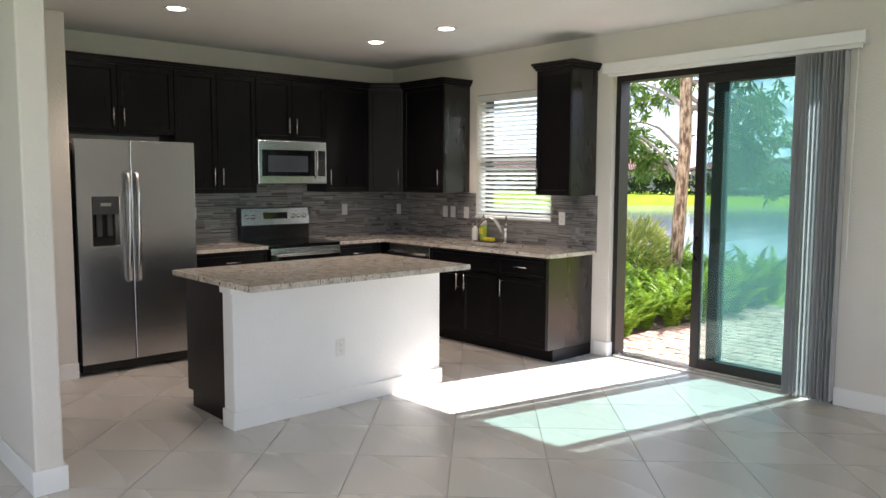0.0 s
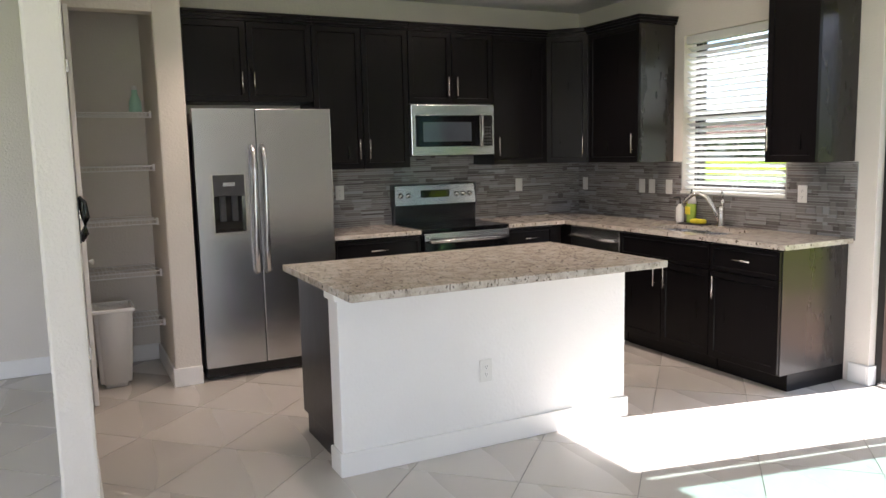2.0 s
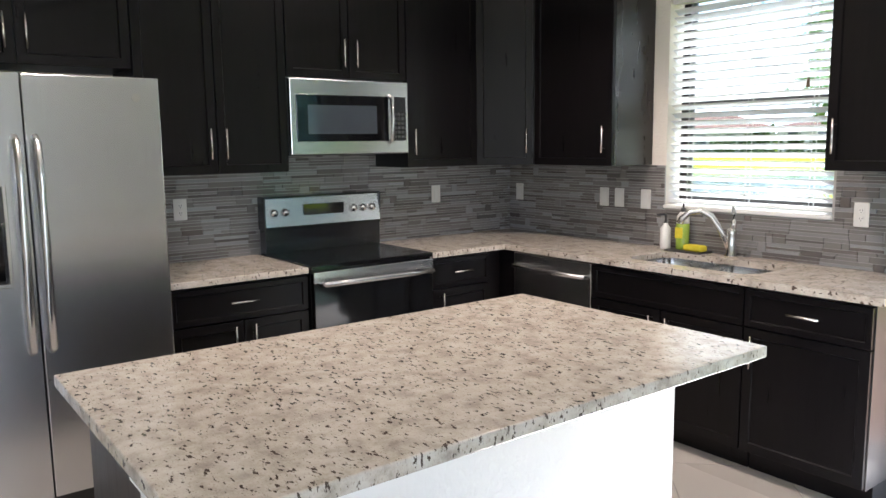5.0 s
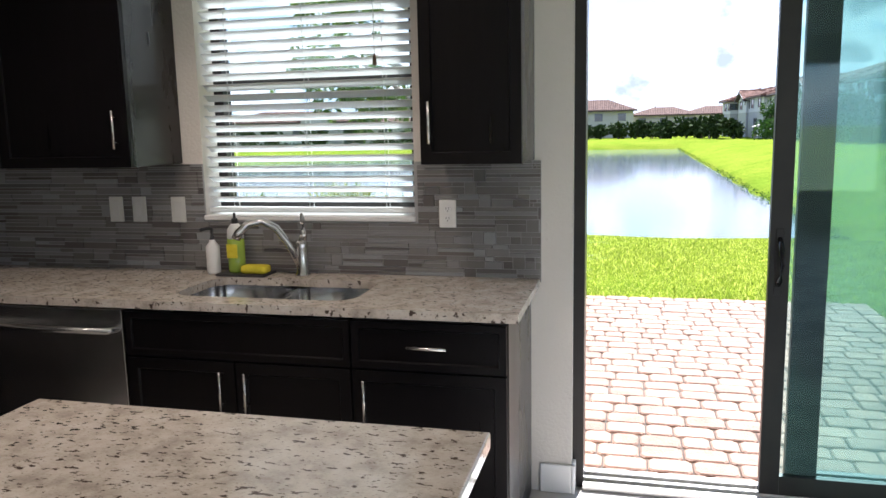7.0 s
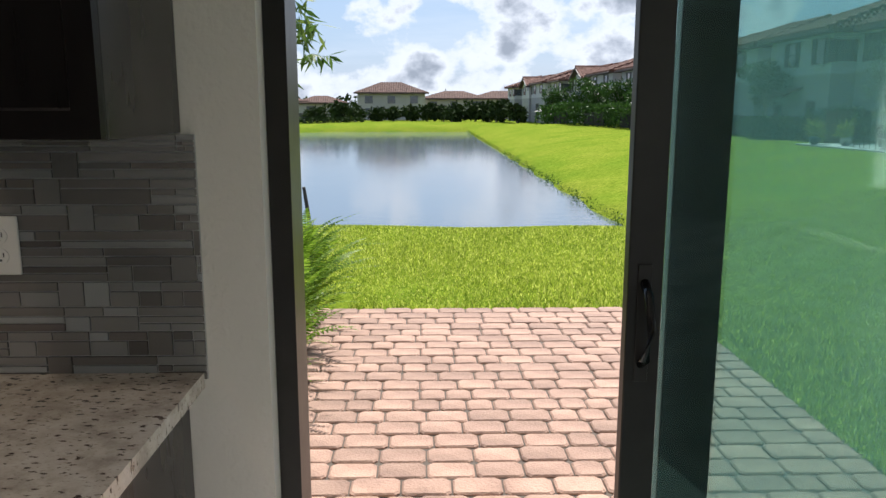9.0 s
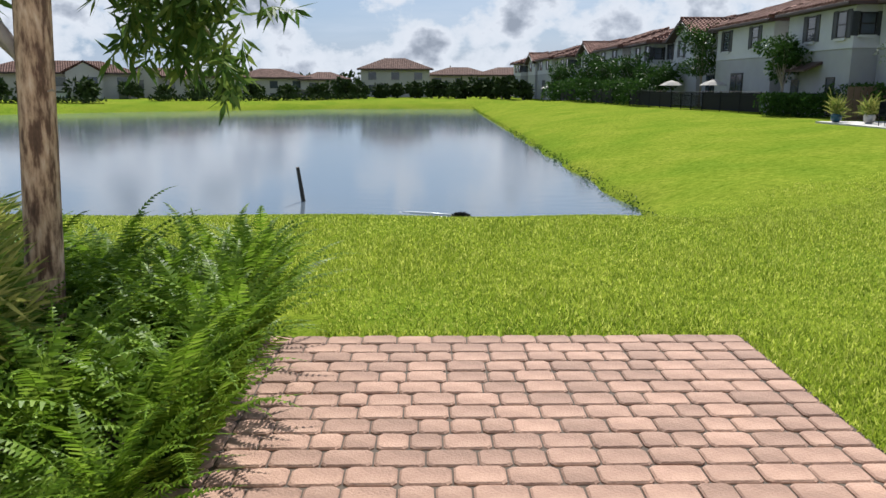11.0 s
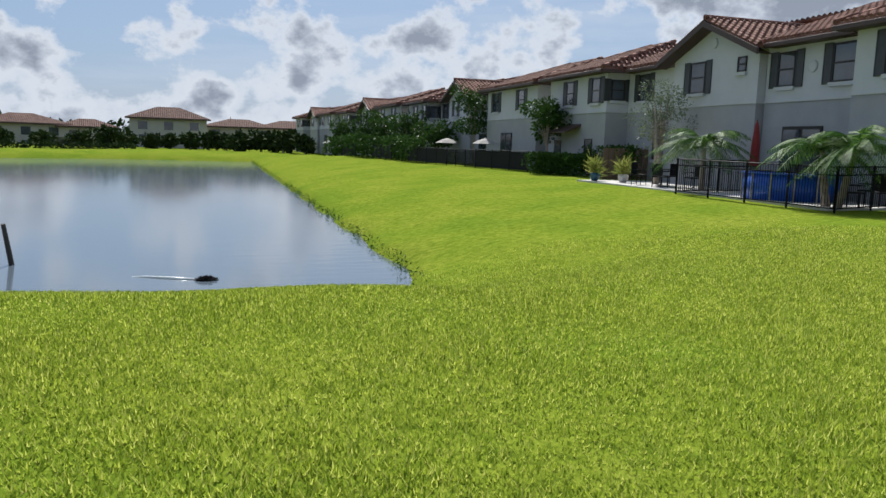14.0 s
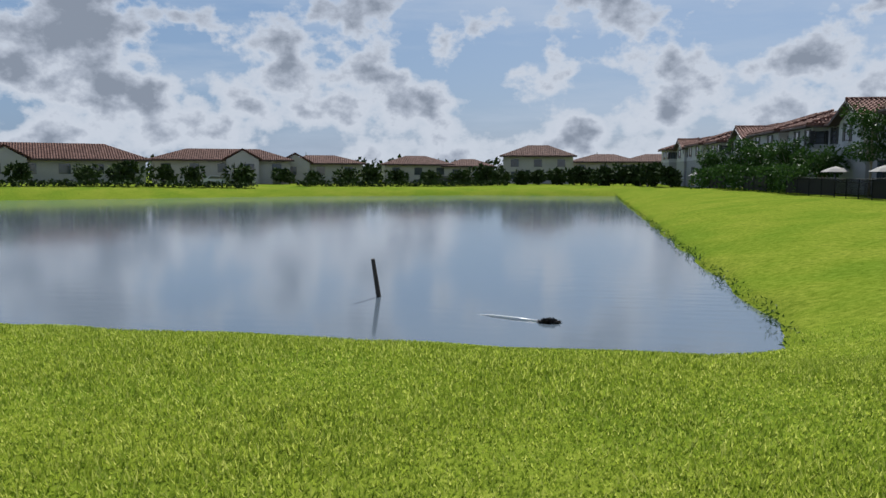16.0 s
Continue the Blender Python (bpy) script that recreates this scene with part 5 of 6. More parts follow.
TX, TY = -3.74, 8.95
t = thing("tree", "tree with flaking reddish bark and long narrow leaves", "tree", TX, TY, -0.2)
bm = tube([(TX - 0.13, TY, -0.4), (TX - 0.11, TY, 0.0), (TX - 0.06, TY, 0.6), (TX - 0.02, TY, 1.3), (TX + 0.02, TY, 2.0), (TX, TY, 2.8), (TX + 0.04, TY, 3.6), (TX + 0.06, TY, 4.6), (TX, TY, 6.0)], [0.125, 0.10, 0.086, 0.082, 0.08, 0.076, 0.068, 0.05, 0.025], 20)
for v_ in bm.verts:
    k = 1 + 0.05 * noise.noise(v_.co * 5) + 0.06 * noise.noise(v_.co * 16)
    v_.co.x, v_.co.y = TX + (v_.co.x - TX) * k, TY + (v_.co.y - TY) * k
part("trunk", bm, M_TRUNK, t, smooth=True)
ends = [(-4.7, 9.15, 2.2, 1.35), (-5.3, 9.6, 2.3, 1.4), (-6.0, 11.0, 2.5, 1.9), (-3.3, 10.5, 1.65, 2.6), (-3.1, 10.45, 2.0, 2.9), (-3.5, 10.6, 1.8, 2.5), (-3.25, 10.6, 2.35, 3.1), (-3.35, 10.4, 2.1, 2.8), (-3.9, 11.6, 2.9, 2.4), (-4.3, 10.1, 3.4, 2.8),
        (-5.6, 10.2, 3.0, 2.4), (-4.6, 12.2, 3.6, 2.9), (-5.9, 12.2, 3.4, 2.8), (-5.0, 10.6, 4.4, 3.4), (-4.2, 11.2, 4.8, 3.8), (-5.8, 11.2, 4.9, 3.9), (-5.0, 11.9, 5.6, 4.4), (-3.3, 11.0, 3.8, 3.0), (-6.6, 10.9, 3.8, 3.0)]
leaf = []
for ex, ey, ez, sz in ends:
    start = (TX + 0.04, TY, sz)
    pts = limb_points(rng, start, (ex, ey, ez), 0.15)
    part("limb", tube(pts, [0.036, 0.03, 0.024, 0.018, 0.013, 0.008], 8), M_LIMB, t, smooth=True)
    # drooping leafy twigs off the outer limb
    for _ in range(16):
        s = rng.uniform(0.55, 1.05)
        p = np.array(start) + (np.array((ex, ey, ez)) - np.array(start)) * s + rng.normal(0, 0.10, 3)
        q = p + np.array((rng.normal(0, 0.20), rng.normal(0, 0.20), -rng.uniform(0.0, 0.42)))
        m = 26
        u = np.linspace(0.1, 1, m)[:, None]
        cc = p + (q - p) * u
        oo = rng.normal(0, 1, (m, 3)); oo[:, 2] -= 0.5
        leaf.append(leaves(rng, cc, oo / np.linalg.norm(oo, axis=1)[:, None], 0.17, 0.034, 0.4))
under(arrays("crown", np.concatenate(leaf), 4, M_LEAF), t)


def small_tree(label, x, y, h, r, mat, rng, n=2600, trunk=0.35, leafl=0.22, leafw=0.10, stems=1):
    z = float(ground_z(x, y))
    t = thing("tree", label, "tree", x, y, z)
    bm = bmesh.new()
    top = (x + 0.1, y, z + h * 0.7)
    for s in range(stems):
        o = rng.normal(0, 0.12 * (stems > 1), 2)
        tube([(x + o[0], y + o[1], z - 0.1), (x + 0.08 + o[0] * 2, y + o[1] * 2, z + h * trunk), (x + o[0] * 4, y + o[1] * 4, z + h * 0.75)], [0.09, 0.07, 0.03], 8, bm)
    part("trunk", bm, M_LIMB, t, smooth=True)
    clumps = []
    for i in range(16):
        a, q, k = rng.uniform(0, 6.28), r * rng.uniform(0.15, 0.8), rng.uniform(0.45, 0.95)
        c = np.array((x + math.cos(a) * q, y + math.sin(a) * q, z + h * k))
        part("limb", tube([(x + 0.05, y, z + h * trunk), tuple((np.array((x, y, z + h * (trunk + 0.15))) + c) / 2), tuple(c)], [0.035, 0.022, 0.008], 6), M_LIMB, t)
        m = n // 16
        u = rng.normal(0, 1, (m, 3)); u /= np.linalg.norm(u, axis=1)[:, None]
        clumps.append(leaves(rng, c + u * rng.uniform(0.2, 1, (m, 1)) ** 0.5 * r * 0.42 * np.array((1, 1, 0.75)), u, leafl, leafw))
    under(arrays("crown", np.concatenate(clumps), 4, mat), t)


rng = np.random.default_rng(21)
small_tree("small young tree with pale trunk and green crown", 18.2, 49.5, 4.4, 1.5, M_BUSH, rng)
small_tree("rounded green tree near the town houses", 18.4, 63.5, 6.0, 1.9, M_BUSH, rng, 3200)
small_tree("grey-green airy olive-like tree by the town house", 18.0, 37.0, 4.4, 1.6, M_OLIVE, rng, 2400, 0.3, 0.14, 0.05, 3)
small_tree("grey-green airy olive-like tree by the town house", 20.0, 24.0, 4.6, 1.6, M_OLIVE, rng, 2400, 0.3, 0.14, 0.05, 3)
for x, y, h in ((17.0, 78, 4.5), (16.5, 84, 4.0), (15.8, 90, 4.8), (15.2, 104, 4.5), (17.6, 71, 3.2)):
    small_tree("dark green garden tree along the town houses", x, y, h, 1.9, M_BUSH, rng, 1600, 0.25, 0.34, 0.16)


def palm(x, y, h, reach, trunks, rng):
    z = float(ground_z(x, y))
    t = thing("palm_tree", "bushy young palm with arching feathery fronds", "palm", x, y, z, "palms by the pool")
    for tx, ty in trunks:
        part("trunk", tube([(x + tx * 0.3, y + ty * 0.3, z - 0.1), (x + tx * 0.7, y + ty * 0.7, z + h * 0.5), (x + tx, y + ty, z + h)], [0.13, 0.10, 0.08], 10), M_LIMB, t, smooth=True)
    for tx, ty in trunks:
        for i in range(34 if len(trunks) == 1 else 22):
            az, up, ln = i * 2.4 + tx, rng.uniform(0.05, 1.35), reach * rng.uniform(0.75, 1.1)
            top = np.array((x + tx, y + ty, z + h))
            prev, vs = top, []
            for k in range(1, 25):
                s = k / 24
                out_ = ln * s * math.cos(up * (1 - s * 0.35))
                p = top + np.array((math.cos(az) * out_, math.sin(az) * out_, ln * (math.sin(up) * s - 0.74 * s * s)))
                d = (p - prev) / np.linalg.norm(p - prev)
                sd = np.cross(d, (0, 0, 1)); sd /= np.linalg.norm(sd) + 1e-9
                w = 0.46 * math.sin(math.pi * (0.12 + 0.83 * s)) + 0.04
                for sg in (-1, 1):
                    q = p + sd * sg * w * 0.75 + d * w * 0.6 + np.array((0, 0, -0.45 * w + rng.normal(0, 0.03)))
                    vs.extend((p - d * 0.026, p + d * 0.026, q + d * 0.006, q - d * 0.006))
                vs.extend((prev - sd * 0.012, prev + sd * 0.012, p + sd * 0.009, p - sd * 0.009))
                prev = p
            under(arrays("frond", vs, 4, M_PALM), t)


palm(17.0, 32.3, 1.75, 2.25, [(0, 0)], rng)
palm(16.1, 24.9, 1.7, 2.05, [(0.1, 0.6), (0.2, -0.5)], rng)


# ---- town houses along the lake ----
def house_window(t, x, y, z, w=0.95, h=1.35, shutter=True, south=False):
    m = pose(x, y, 0, 0, 0, 0 if south else -90)

    def put(name, bm, mat, par, label=""):
        bm.transform(m)
        return part(name, bm, mat, par, label)
    b = box(-w / 2, -w / 2 + 0.06, -0.05, 0.02, z, z + h)
    box(w / 2 - 0.06, w / 2, -0.05, 0.02, z, z + h, b); box(-w / 2, w / 2, -0.05, 0.02, z, z + 0.07, b); box(-w / 2, w / 2, -0.05, 0.02, z + h - 0.07, z + h, b); box(-w / 2, w / 2, -0.05, 0.02, z + h / 2 - 0.03, z + h / 2 + 0.03, b)
    win = put("window", b, M_BRONZE, t)
    put("pane", box(-w / 2 + 0.05, w / 2 - 0.05, -0.02, 0.0, z + 0.05, z + h - 0.05), M_PANE, win)
    put("sill", box(-w / 2 - 0.06, w / 2 + 0.06, -0.12, 0.02, z - 0.14, z), M_STUCCO_L, win)
    if shutter:
        for s in (-1, 1):
            c = s * (w / 2 + 0.23)
            b = box(c - 0.2, c + 0.2, -0.05, 0.0, z - 0.04, z + h + 0.04)
            b.faces.ensure_lookup_table()
            face = [f for f in b.faces if f.normal.y < -0.9]
            bmesh.ops.inset_region(b, faces=face, thickness=0.05, depth=0)
            bmesh.ops.inset_region(b, faces=face, thickness=0.01, depth=-0.015)
            put("shutter", b, M_SHUT, win)


def roof_slab(t, a, b, c, d, mat, rib=0.33):
    """A tiled slope: eave corners a, b and ridge corners c, d, with rows of barrel tiles running up it."""
    bm = bmesh.new()
    a, b, c, d = (Vector(p) for p in (a, b, c, d))
    up = Vector((0, 0, 0.10))
    lo, hi = [bm.verts.new(p) for p in (a, b, c, d)], [bm.verts.new(p + up) for p in (a, b, c, d)]
    bm.faces.new(lo); bm.faces.new(hi)
    for k in range(4):
        bm.faces.new((lo[k], lo[(k + 1) % 4], hi[(k + 1) % 4], hi[k]))
    bmesh.ops.remove_doubles(bm, verts=bm.verts, dist=0.001)
    slope = part("roof_slope", bm, mat, t)
    bm = bmesh.new()
    along = (b - a).normalized()
    base = (b - a).length
    fall = ((d - a) - along * (d - a).dot(along)).normalized()
    n_ = along.cross(fall)
    n_ = n_ if n_.z > 0 else -n_
    u0, u1 = (d - a).dot(along), (c - a).dot(along)
    full = (d - a).dot(fall)
    for i in range(int(base / rib)):
        u = (i + 0.5) * rib
        # how far up the slope this row goes before it meets a hip
        v = full if u0 <= u <= u1 else full * (u / u0 if u < u0 else (base - u) / max(base - u1, 1e-6))
        p, q = a + along * u + up, a + along * u + up + fall * v
        ring = [[bm.verts.new(e + along * (x * rib) + n_ * z) for x, z in ((-0.33, -0.01), (-0.2, 0.075), (0.0, 0.105), (0.2, 0.075), (0.33, -0.01))] for e in (p, q)]
        for k in range(4):
            bm.faces.new((ring[0][k], ring[0][k + 1], ring[1][k + 1], ring[1][k]))
        bm.faces.new(ring[0])
    part("barrel_tiling", bm, mat, slope)["kind"] = "stuff"


def townhouse():
    t = thing("town_house", "two-storey grey stucco town house with clay tile roof", "house", group="town houses by the lake")
    E, R, B = 5.78, 7.75, 3.52    # eave, ridge, band

    def wall(x0, x1, y0, y1, top=E):
        part("wall", box(x0, x1, y0, y1, -0.4, B), M_STUCCO_D, t, "grey lower stucco")
        part("wall", box(x0, x1, y0, y1, B + 0.1, top), M_STUCCO_L, t, "pale upper stucco")
        part("band", box(x0 - 0.05, x1, y0 - 0.05, y1 + 0.05, B, B + 0.1), M_STUCCO_L, t)
    wall(-0.55, 10, 0, 8.95)
    wall(0.35, 10, 9.0, 14.2)
    wall(0.0, 10, 14.25, 20.05)
    wall(1.0, 10, 20.1, 25.75)
    wall(-0.3, 10, 25.8, 33.0)
    GY = 17.15
    part("gable", prism([(14.25, E), (20.05, E), (GY, 6.95)], "x", 0.0, 5.0), M_STUCCO_L, t)
    # roofs
    e = E - 0.06
    roof_slab(t, (-1.1, -0.5, e), (-1.1, 9.4, e), (5.2, 7.0, R), (5.2, 2.4, R), M_ROOFY)
    roof_slab(t, (5.2, -0.5, e), (-1.1, -0.5, e), (5.19, 2.4, R), (5.2, 2.4, R), M_ROOFX)
    roof_slab(t, (-0.2, 9.0, e), (-0.2, 14.6, e), (5.2, 14.6, R - 0.15), (5.2, 9.0, R - 0.15), M_ROOFY)
    roof_slab(t, (0.45, 20.0, e), (0.45, 26.2, e), (5.2, 26.2, R - 0.15), (5.2, 20.0, R - 0.15), M_ROOFY)
    for side in (13.72, 20.58):
        roof_slab(t, (-0.6, side, E - 0.2), (5.2, side, E - 0.2), (5.2, GY, 7.05), (-0.6, GY, 7.05), M_ROOFX)
    part("ridge_cap", rod((-0.62, GY, 7.19), (4.5, GY, 7.19), 0.11, seg=8), M_ROOFX, t)
    roof_slab(t, (-0.9, 25.3, e), (-0.9, 33.5, e), (5.2, 30.6, R), (5.2, 28.2, R), M_ROOFY)
    roof_slab(t, (5.2, 25.3, e), (-0.9, 25.3, e), (5.19, 28.2, R), (5.2, 28.2, R), M_ROOFX)
    roof_slab(t, (-0.9, 33.5, e), (5.2, 33.5, e), (5.2, 30.6, R), (5.19, 30.6, R), M_ROOFX)
    roof_slab(t, (10.6, 33.5, e), (10.6, -0.5, e), (5.2, 2.4, R - 0.2), (5.2, 30.6, R - 0.2), M_ROOFY)
    for a, b in (((-1.1, -0.5, e + 0.14), (5.2, 2.4, R + 0.14)), ((-1.1, 9.4, e + 0.14), (5.2, 7.0, R + 0.14)), ((-0.9, 25.3, e + 0.14), (5.2, 28.2, R + 0.14)), ((-0.9, 33.5, e + 0.14), (5.2, 30.6, R + 0.14))):
        part("hip_cap", rod(a, b, 0.11, seg=8), M_ROOFX, t)
    for y0, y1, x in ((-0.5, 9.4, -1.12), (9.4, 13.7, -0.22), (20.6, 25.3, 0.43), (25.3, 33.5, -0.92)):
        part("gutter", box(x - 0.08, x + 0.04, y0, y1, E - 0.22, E - 0.05, bevel=0.02), M_BROWN, t)
        part("soffit", box(x + 0.05, x + 0.62, y0, y1, E - 0.20, E - 0.16), M_BROWN, t)
    for y0, y1 in ((13.62, GY), (20.68, GY)):
        part("rake", prism([(y0, E - 0.22), (y1, 7.02), (y1, 6.78), (y0, E - 0.46)], "x", -0.68, -0.58), M_BROWN, t)
        part("soffit", prism([(y0, E - 0.40), (y1, 6.84), (y1, 6.80), (y0, E - 0.44)], "x", -0.58, 0.0), M_BROWN, t)
    for y0, x0 in ((-0.58, -1.1), (25.22, -0.9)):
        part("gutter", box(x0, 1.6, y0, y0 + 0.1, E - 0.22, E - 0.05), M_BROWN, t)
    part("downpipe", rod((0.27, 9.05, 0.0), (0.27, 9.05, E - 0.2), 0.04, seg=8), M_BROWN, t)
    part("medallion", lathe([(0.22, 0), (0.22, 0.06), (0.15, 0.08), (0.01, 0.08)], 20), M_STUCCO_L, t).data.transform(Matrix.Translation((0, GY, 6.15)) @ Matrix.Rotation(-math.pi / 2, 4, "Y"))
    part("medallion", lathe([(0.22, 0), (0.22, 0.06), (0.15, 0.08), (0.01, 0.08)], 20), M_STUCCO_L, t).data.transform(Matrix.Translation((0.35, 11.75, 4.75)) @ Matrix.Rotation(-math.pi / 2, 4, "Y"))
    # windows
    for y in (2.6, 7.2):
        house_window(t, -0.55, y, 4.1, 1.0)
    house_window(t, 0.35, 13.1, 4.1, 0.9, 1.3)
    house_window(t, 0.35, 10.2, 4.1, 1.25)
    house_window(t, 0.0, 18.2, 4.1, 1.1)
    house_window(t, 0.0, 15.25, 4.8, 0.55, 0.62, False)
    house_window(t, 1.0, 24.2, 4.1, 1.0)
    for y in (27.0, 30.2):
        house_window(t, -0.3, y, 4.05, 0.95)
    house_window(t, 0.35, 25.8, 4.15, 0.8, 1.1, True, True)
    house_window(t, 1.2, 0.0, 4.15, 0.9, 1.1, True, True)
    for y, x in ((12.0, 0.35), (5.0, -0.55)):
        d = part("patio_door", box(x - 0.06, x + 0.02, y - 1.0, y + 1.0, -0.2, 2.6), M_BRONZE, t)
        for s in (-1, 1):
            part("pane", box(x - 0.075, x - 0.06, y + s * 0.5 - 0.42, y + s * 0.5 + 0.42, 0.0, 2.48), M_PANE, d)
    house_window(t, 1.0, 22.6, 1.1, 0.9, 1.1, False)
    part("back_door", box(-0.36, -0.29, 31.1, 32.0, -0.2, 2.0), M_PANE, t)
    house_window(t, -0.3, 27.6, 0.9, 0.9, 1.2, False)
    part("awning", prism([(-1.3, 2.5), (-0.3, 2.95), (-0.3, 2.8), (-1.3, 2.4)], "y", 28.6, 32.2), M_BROWN, t, "brown sloped awning roof")
    return t


th = townhouse()
th.matrix_basis = pose(19.6, 18.6, -0.25, 0, 0, 0)
for x, y, rz in ((19.6, 53.0, 0.8), (18.8, 87.4, 2.5), (16.8, 121.6, 4.0)):
    copy_thing(th, pose(x, y, -0.35, 0, 0, rz))


# ---- houses across the lake ----
def far_house(az, w, dist, eave, ridge, turn=0.0, gable=None, label="beige two-storey house across the lake with a brown tile roof"):
    x, y = -0.5 + dist * math.sin(radians(az)), 8.4 + dist * math.cos(radians(az))
    t = thing("lakeside_house", label, "house", group="houses across the lake")
    d = 11.0
    part("wall", box(-w / 2, w / 2, 0, d, -1.0, eave), M_STUCCO_B, t)
    bm = bmesh.new()
    o = 0.7
    pts = [(-w / 2 - o, -o, eave), (w / 2 + o, -o, eave), (w / 2 + o, d + o, eave), (-w / 2 - o, d + o, eave), (-w / 2 + min(5, w * 0.35), d / 2, ridge), (w / 2 - min(5, w * 0.35), d / 2, ridge)]
    vv = [bm.verts.new(p) for p in pts]
    for q in ((0, 1, 5, 4), (1, 2, 5), (2, 3, 4, 5), (3, 0, 4), (3, 2, 1, 0)):
        bm.faces.new([vv[k] for k in q])
    part("roof", bm, M_ROOFF, t)
    part("fascia", box(-w / 2 - o, w / 2 + o, -o - 0.06, -o, eave - 0.3, eave), M_BROWN, t)
    if gable is not None:
        g = gable * w
        part("gable", prism([(g - 2.6, eave - 0.02), (g + 2.6, eave - 0.02), (g, eave + 1.5)], "y", -0.9, 3.0), M_STUCCO_B, t)
        bm = prism([(g - 3.2, eave - 0.2), (g, eave + 1.6), (g, eave + 1.85), (g - 3.2, eave + 0.1)], "y", -1.1, 3.0)
        prism([(g + 3.2, eave - 0.2), (g, eave + 1.6), (g, eave + 1.85), (g + 3.2, eave + 0.1)], "y", -1.1, 3.0, bm)
        part("gable_roof", bm, M_ROOFF, t)
        part("bay", box(g - 2.6, g + 2.6, -0.9, 0, -1.0, eave - 0.02), M_STUCCO_B, t)
    k = max(2, int(w / 4.2))
    for i in range(k):
        c = -w / 2 + (i + 0.5) * w / k
        f = -0.95 if gable is not None and abs(c - gable * w) < 2.7 else -0.05
        part("window", box(c - 0.75, c + 0.75, f, f + 0.1, eave - 2.1, eave - 0.7), M_PANE, t)
        part("window", box(c - 0.7, c + 0.7, f, f + 0.1, eave - 4.4, eave - 3.0), M_PANE, t)
    t.matrix_basis = pose(x, y, 0, 0, 0, -az + turn)


far_house(-41.5, 42, 118, 3.0, 5.3, -3, 0.08)
far_house(-26.2, 22, 132, 3.3, 5.2, -2, 0.15)
far_house(-19.2, 15, 140, 2.9, 4.4, 0, -0.3, "beige two-storey house across the lake with a gabled front")
far_house(-12.0, 13, 150, 2.9, 4.6, 6)
far_house(-8.3, 9, 150, 2.6, 4.0, 0)
far_house(-3.1, 13, 145, 4.5, 6.6, 0, None, "cream two-storey house with a reddish hipped roof")
far_house(1.7, 13, 158, 3.6, 5.2, 0)
far_house(5.3, 13, 158, 3.6, 5.2, 0)
far_house(-54, 40, 112, 3.0, 5.2, -3, 0.1)
far_house(-66, 36, 108, 3.0, 5.2, -3, 0.1)


# ---- far trees and hedges ----
def clump_tree(rng, x, y, z, r, h, label):
    c, o = [], []
    for i in range(7):
        p = np.array((x + rng.normal(0, r * 0.4), y + rng.normal(0, r * 0.4), z + h * rng.uniform(0.45, 0.85)))
        u = rng.normal(0, 1, (70, 3)); u /= np.linalg.norm(u, axis=1)[:, None]
        c.append(p + u * r * 0.5 * rng.uniform(0.5, 1, (70, 1))); o.append(u)
    t = thing("distant_tree", label, "tree", x, y, z, "trees across the lake")
    part("trunk", tube([(x, y, z - 0.3), (x, y, z + h * 0.6)], [0.16, 0.08], 6), M_LIMB, t)
    under(arrays("crown", leaves(rng, np.concatenate(c), np.concatenate(o), r * 0.42, r * 0.24), 4, M_FARTREE), t)


rng = np.random.default_rng(31)
for az, dist, r, h in [(-50, 108, 2.2, 4.0), (-44, 108, 2.0, 3.6), (-39, 112, 1.8, 3.6), (-35, 110, 1.6, 3.4), (-33, 112, 2.2, 4.2), (-28.2, 122, 1.8, 3.6), (-24.5, 124, 2.3, 4.2), (-22, 128, 1.8, 3.4), (-20, 128, 1.8, 2.9), (-17.5, 128, 2.0, 3.2),
                       (-15.5, 134, 2.3, 3.3), (-13.5, 136, 2.0, 3.0), (-11, 134, 2.0, 2.9), (-7.2, 136, 2.6, 4.4), (-5.6, 130, 1.8, 3.2), (-4.4, 132, 2.0, 3.6), (-3.0, 132, 1.8, 3.2), (-1.7, 132, 2.0, 3.6), (-0.4, 130, 2.2, 4.0),
                       (0.8, 130, 2.0, 4.2), (2.0, 128, 2.2, 4.2), (3.2, 128, 2.2, 4.4), (4.3, 126, 2.4, 4.4), (5.4, 124, 2.4, 4.6), (6.4, 120, 2.2, 4.2), (-30, 118, 1.8, 3.6), (-47, 110, 1.8, 3.8), (-9, 138, 2.0, 3.0), (1.4, 126, 1.6, 3.2), (4.8, 122, 1.6, 3.0)]:
    x, y = -0.5 + dist * math.sin(radians(az)), 8.4 + dist * math.cos(radians(az))
    clump_tree(rng, x, y, float(ground_z(x, y)), r * 0.85, h * 0.62, "dark green tree across the lake")
c, o = [], []
for az in np.arange(-60, 7, 0.12):
    dist = 190 + 20 * math.sin(az * 0.7)
    hh = 3.4 + 1.5 * math.sin(az * 1.3) * math.sin(az * 0.47 + 1) + rng.normal(0, 0.5)
    for k in range(14):
        c.append((-0.5 + dist * math.sin(radians(az)), 8.4 + dist * math.cos(radians(az)) + rng.normal(0, 2), rng.uniform(-1, hh)))
        u = rng.normal(0, 1, 3)
        o.append(u / np.linalg.norm(u))
tagged(arrays("distant_woods", leaves(rng, np.array(c), np.array(o), 1.5, 0.9, 0.0), 4, M_FARTREE), "dark line of woods behind the far houses", "woods", kind="stuff")


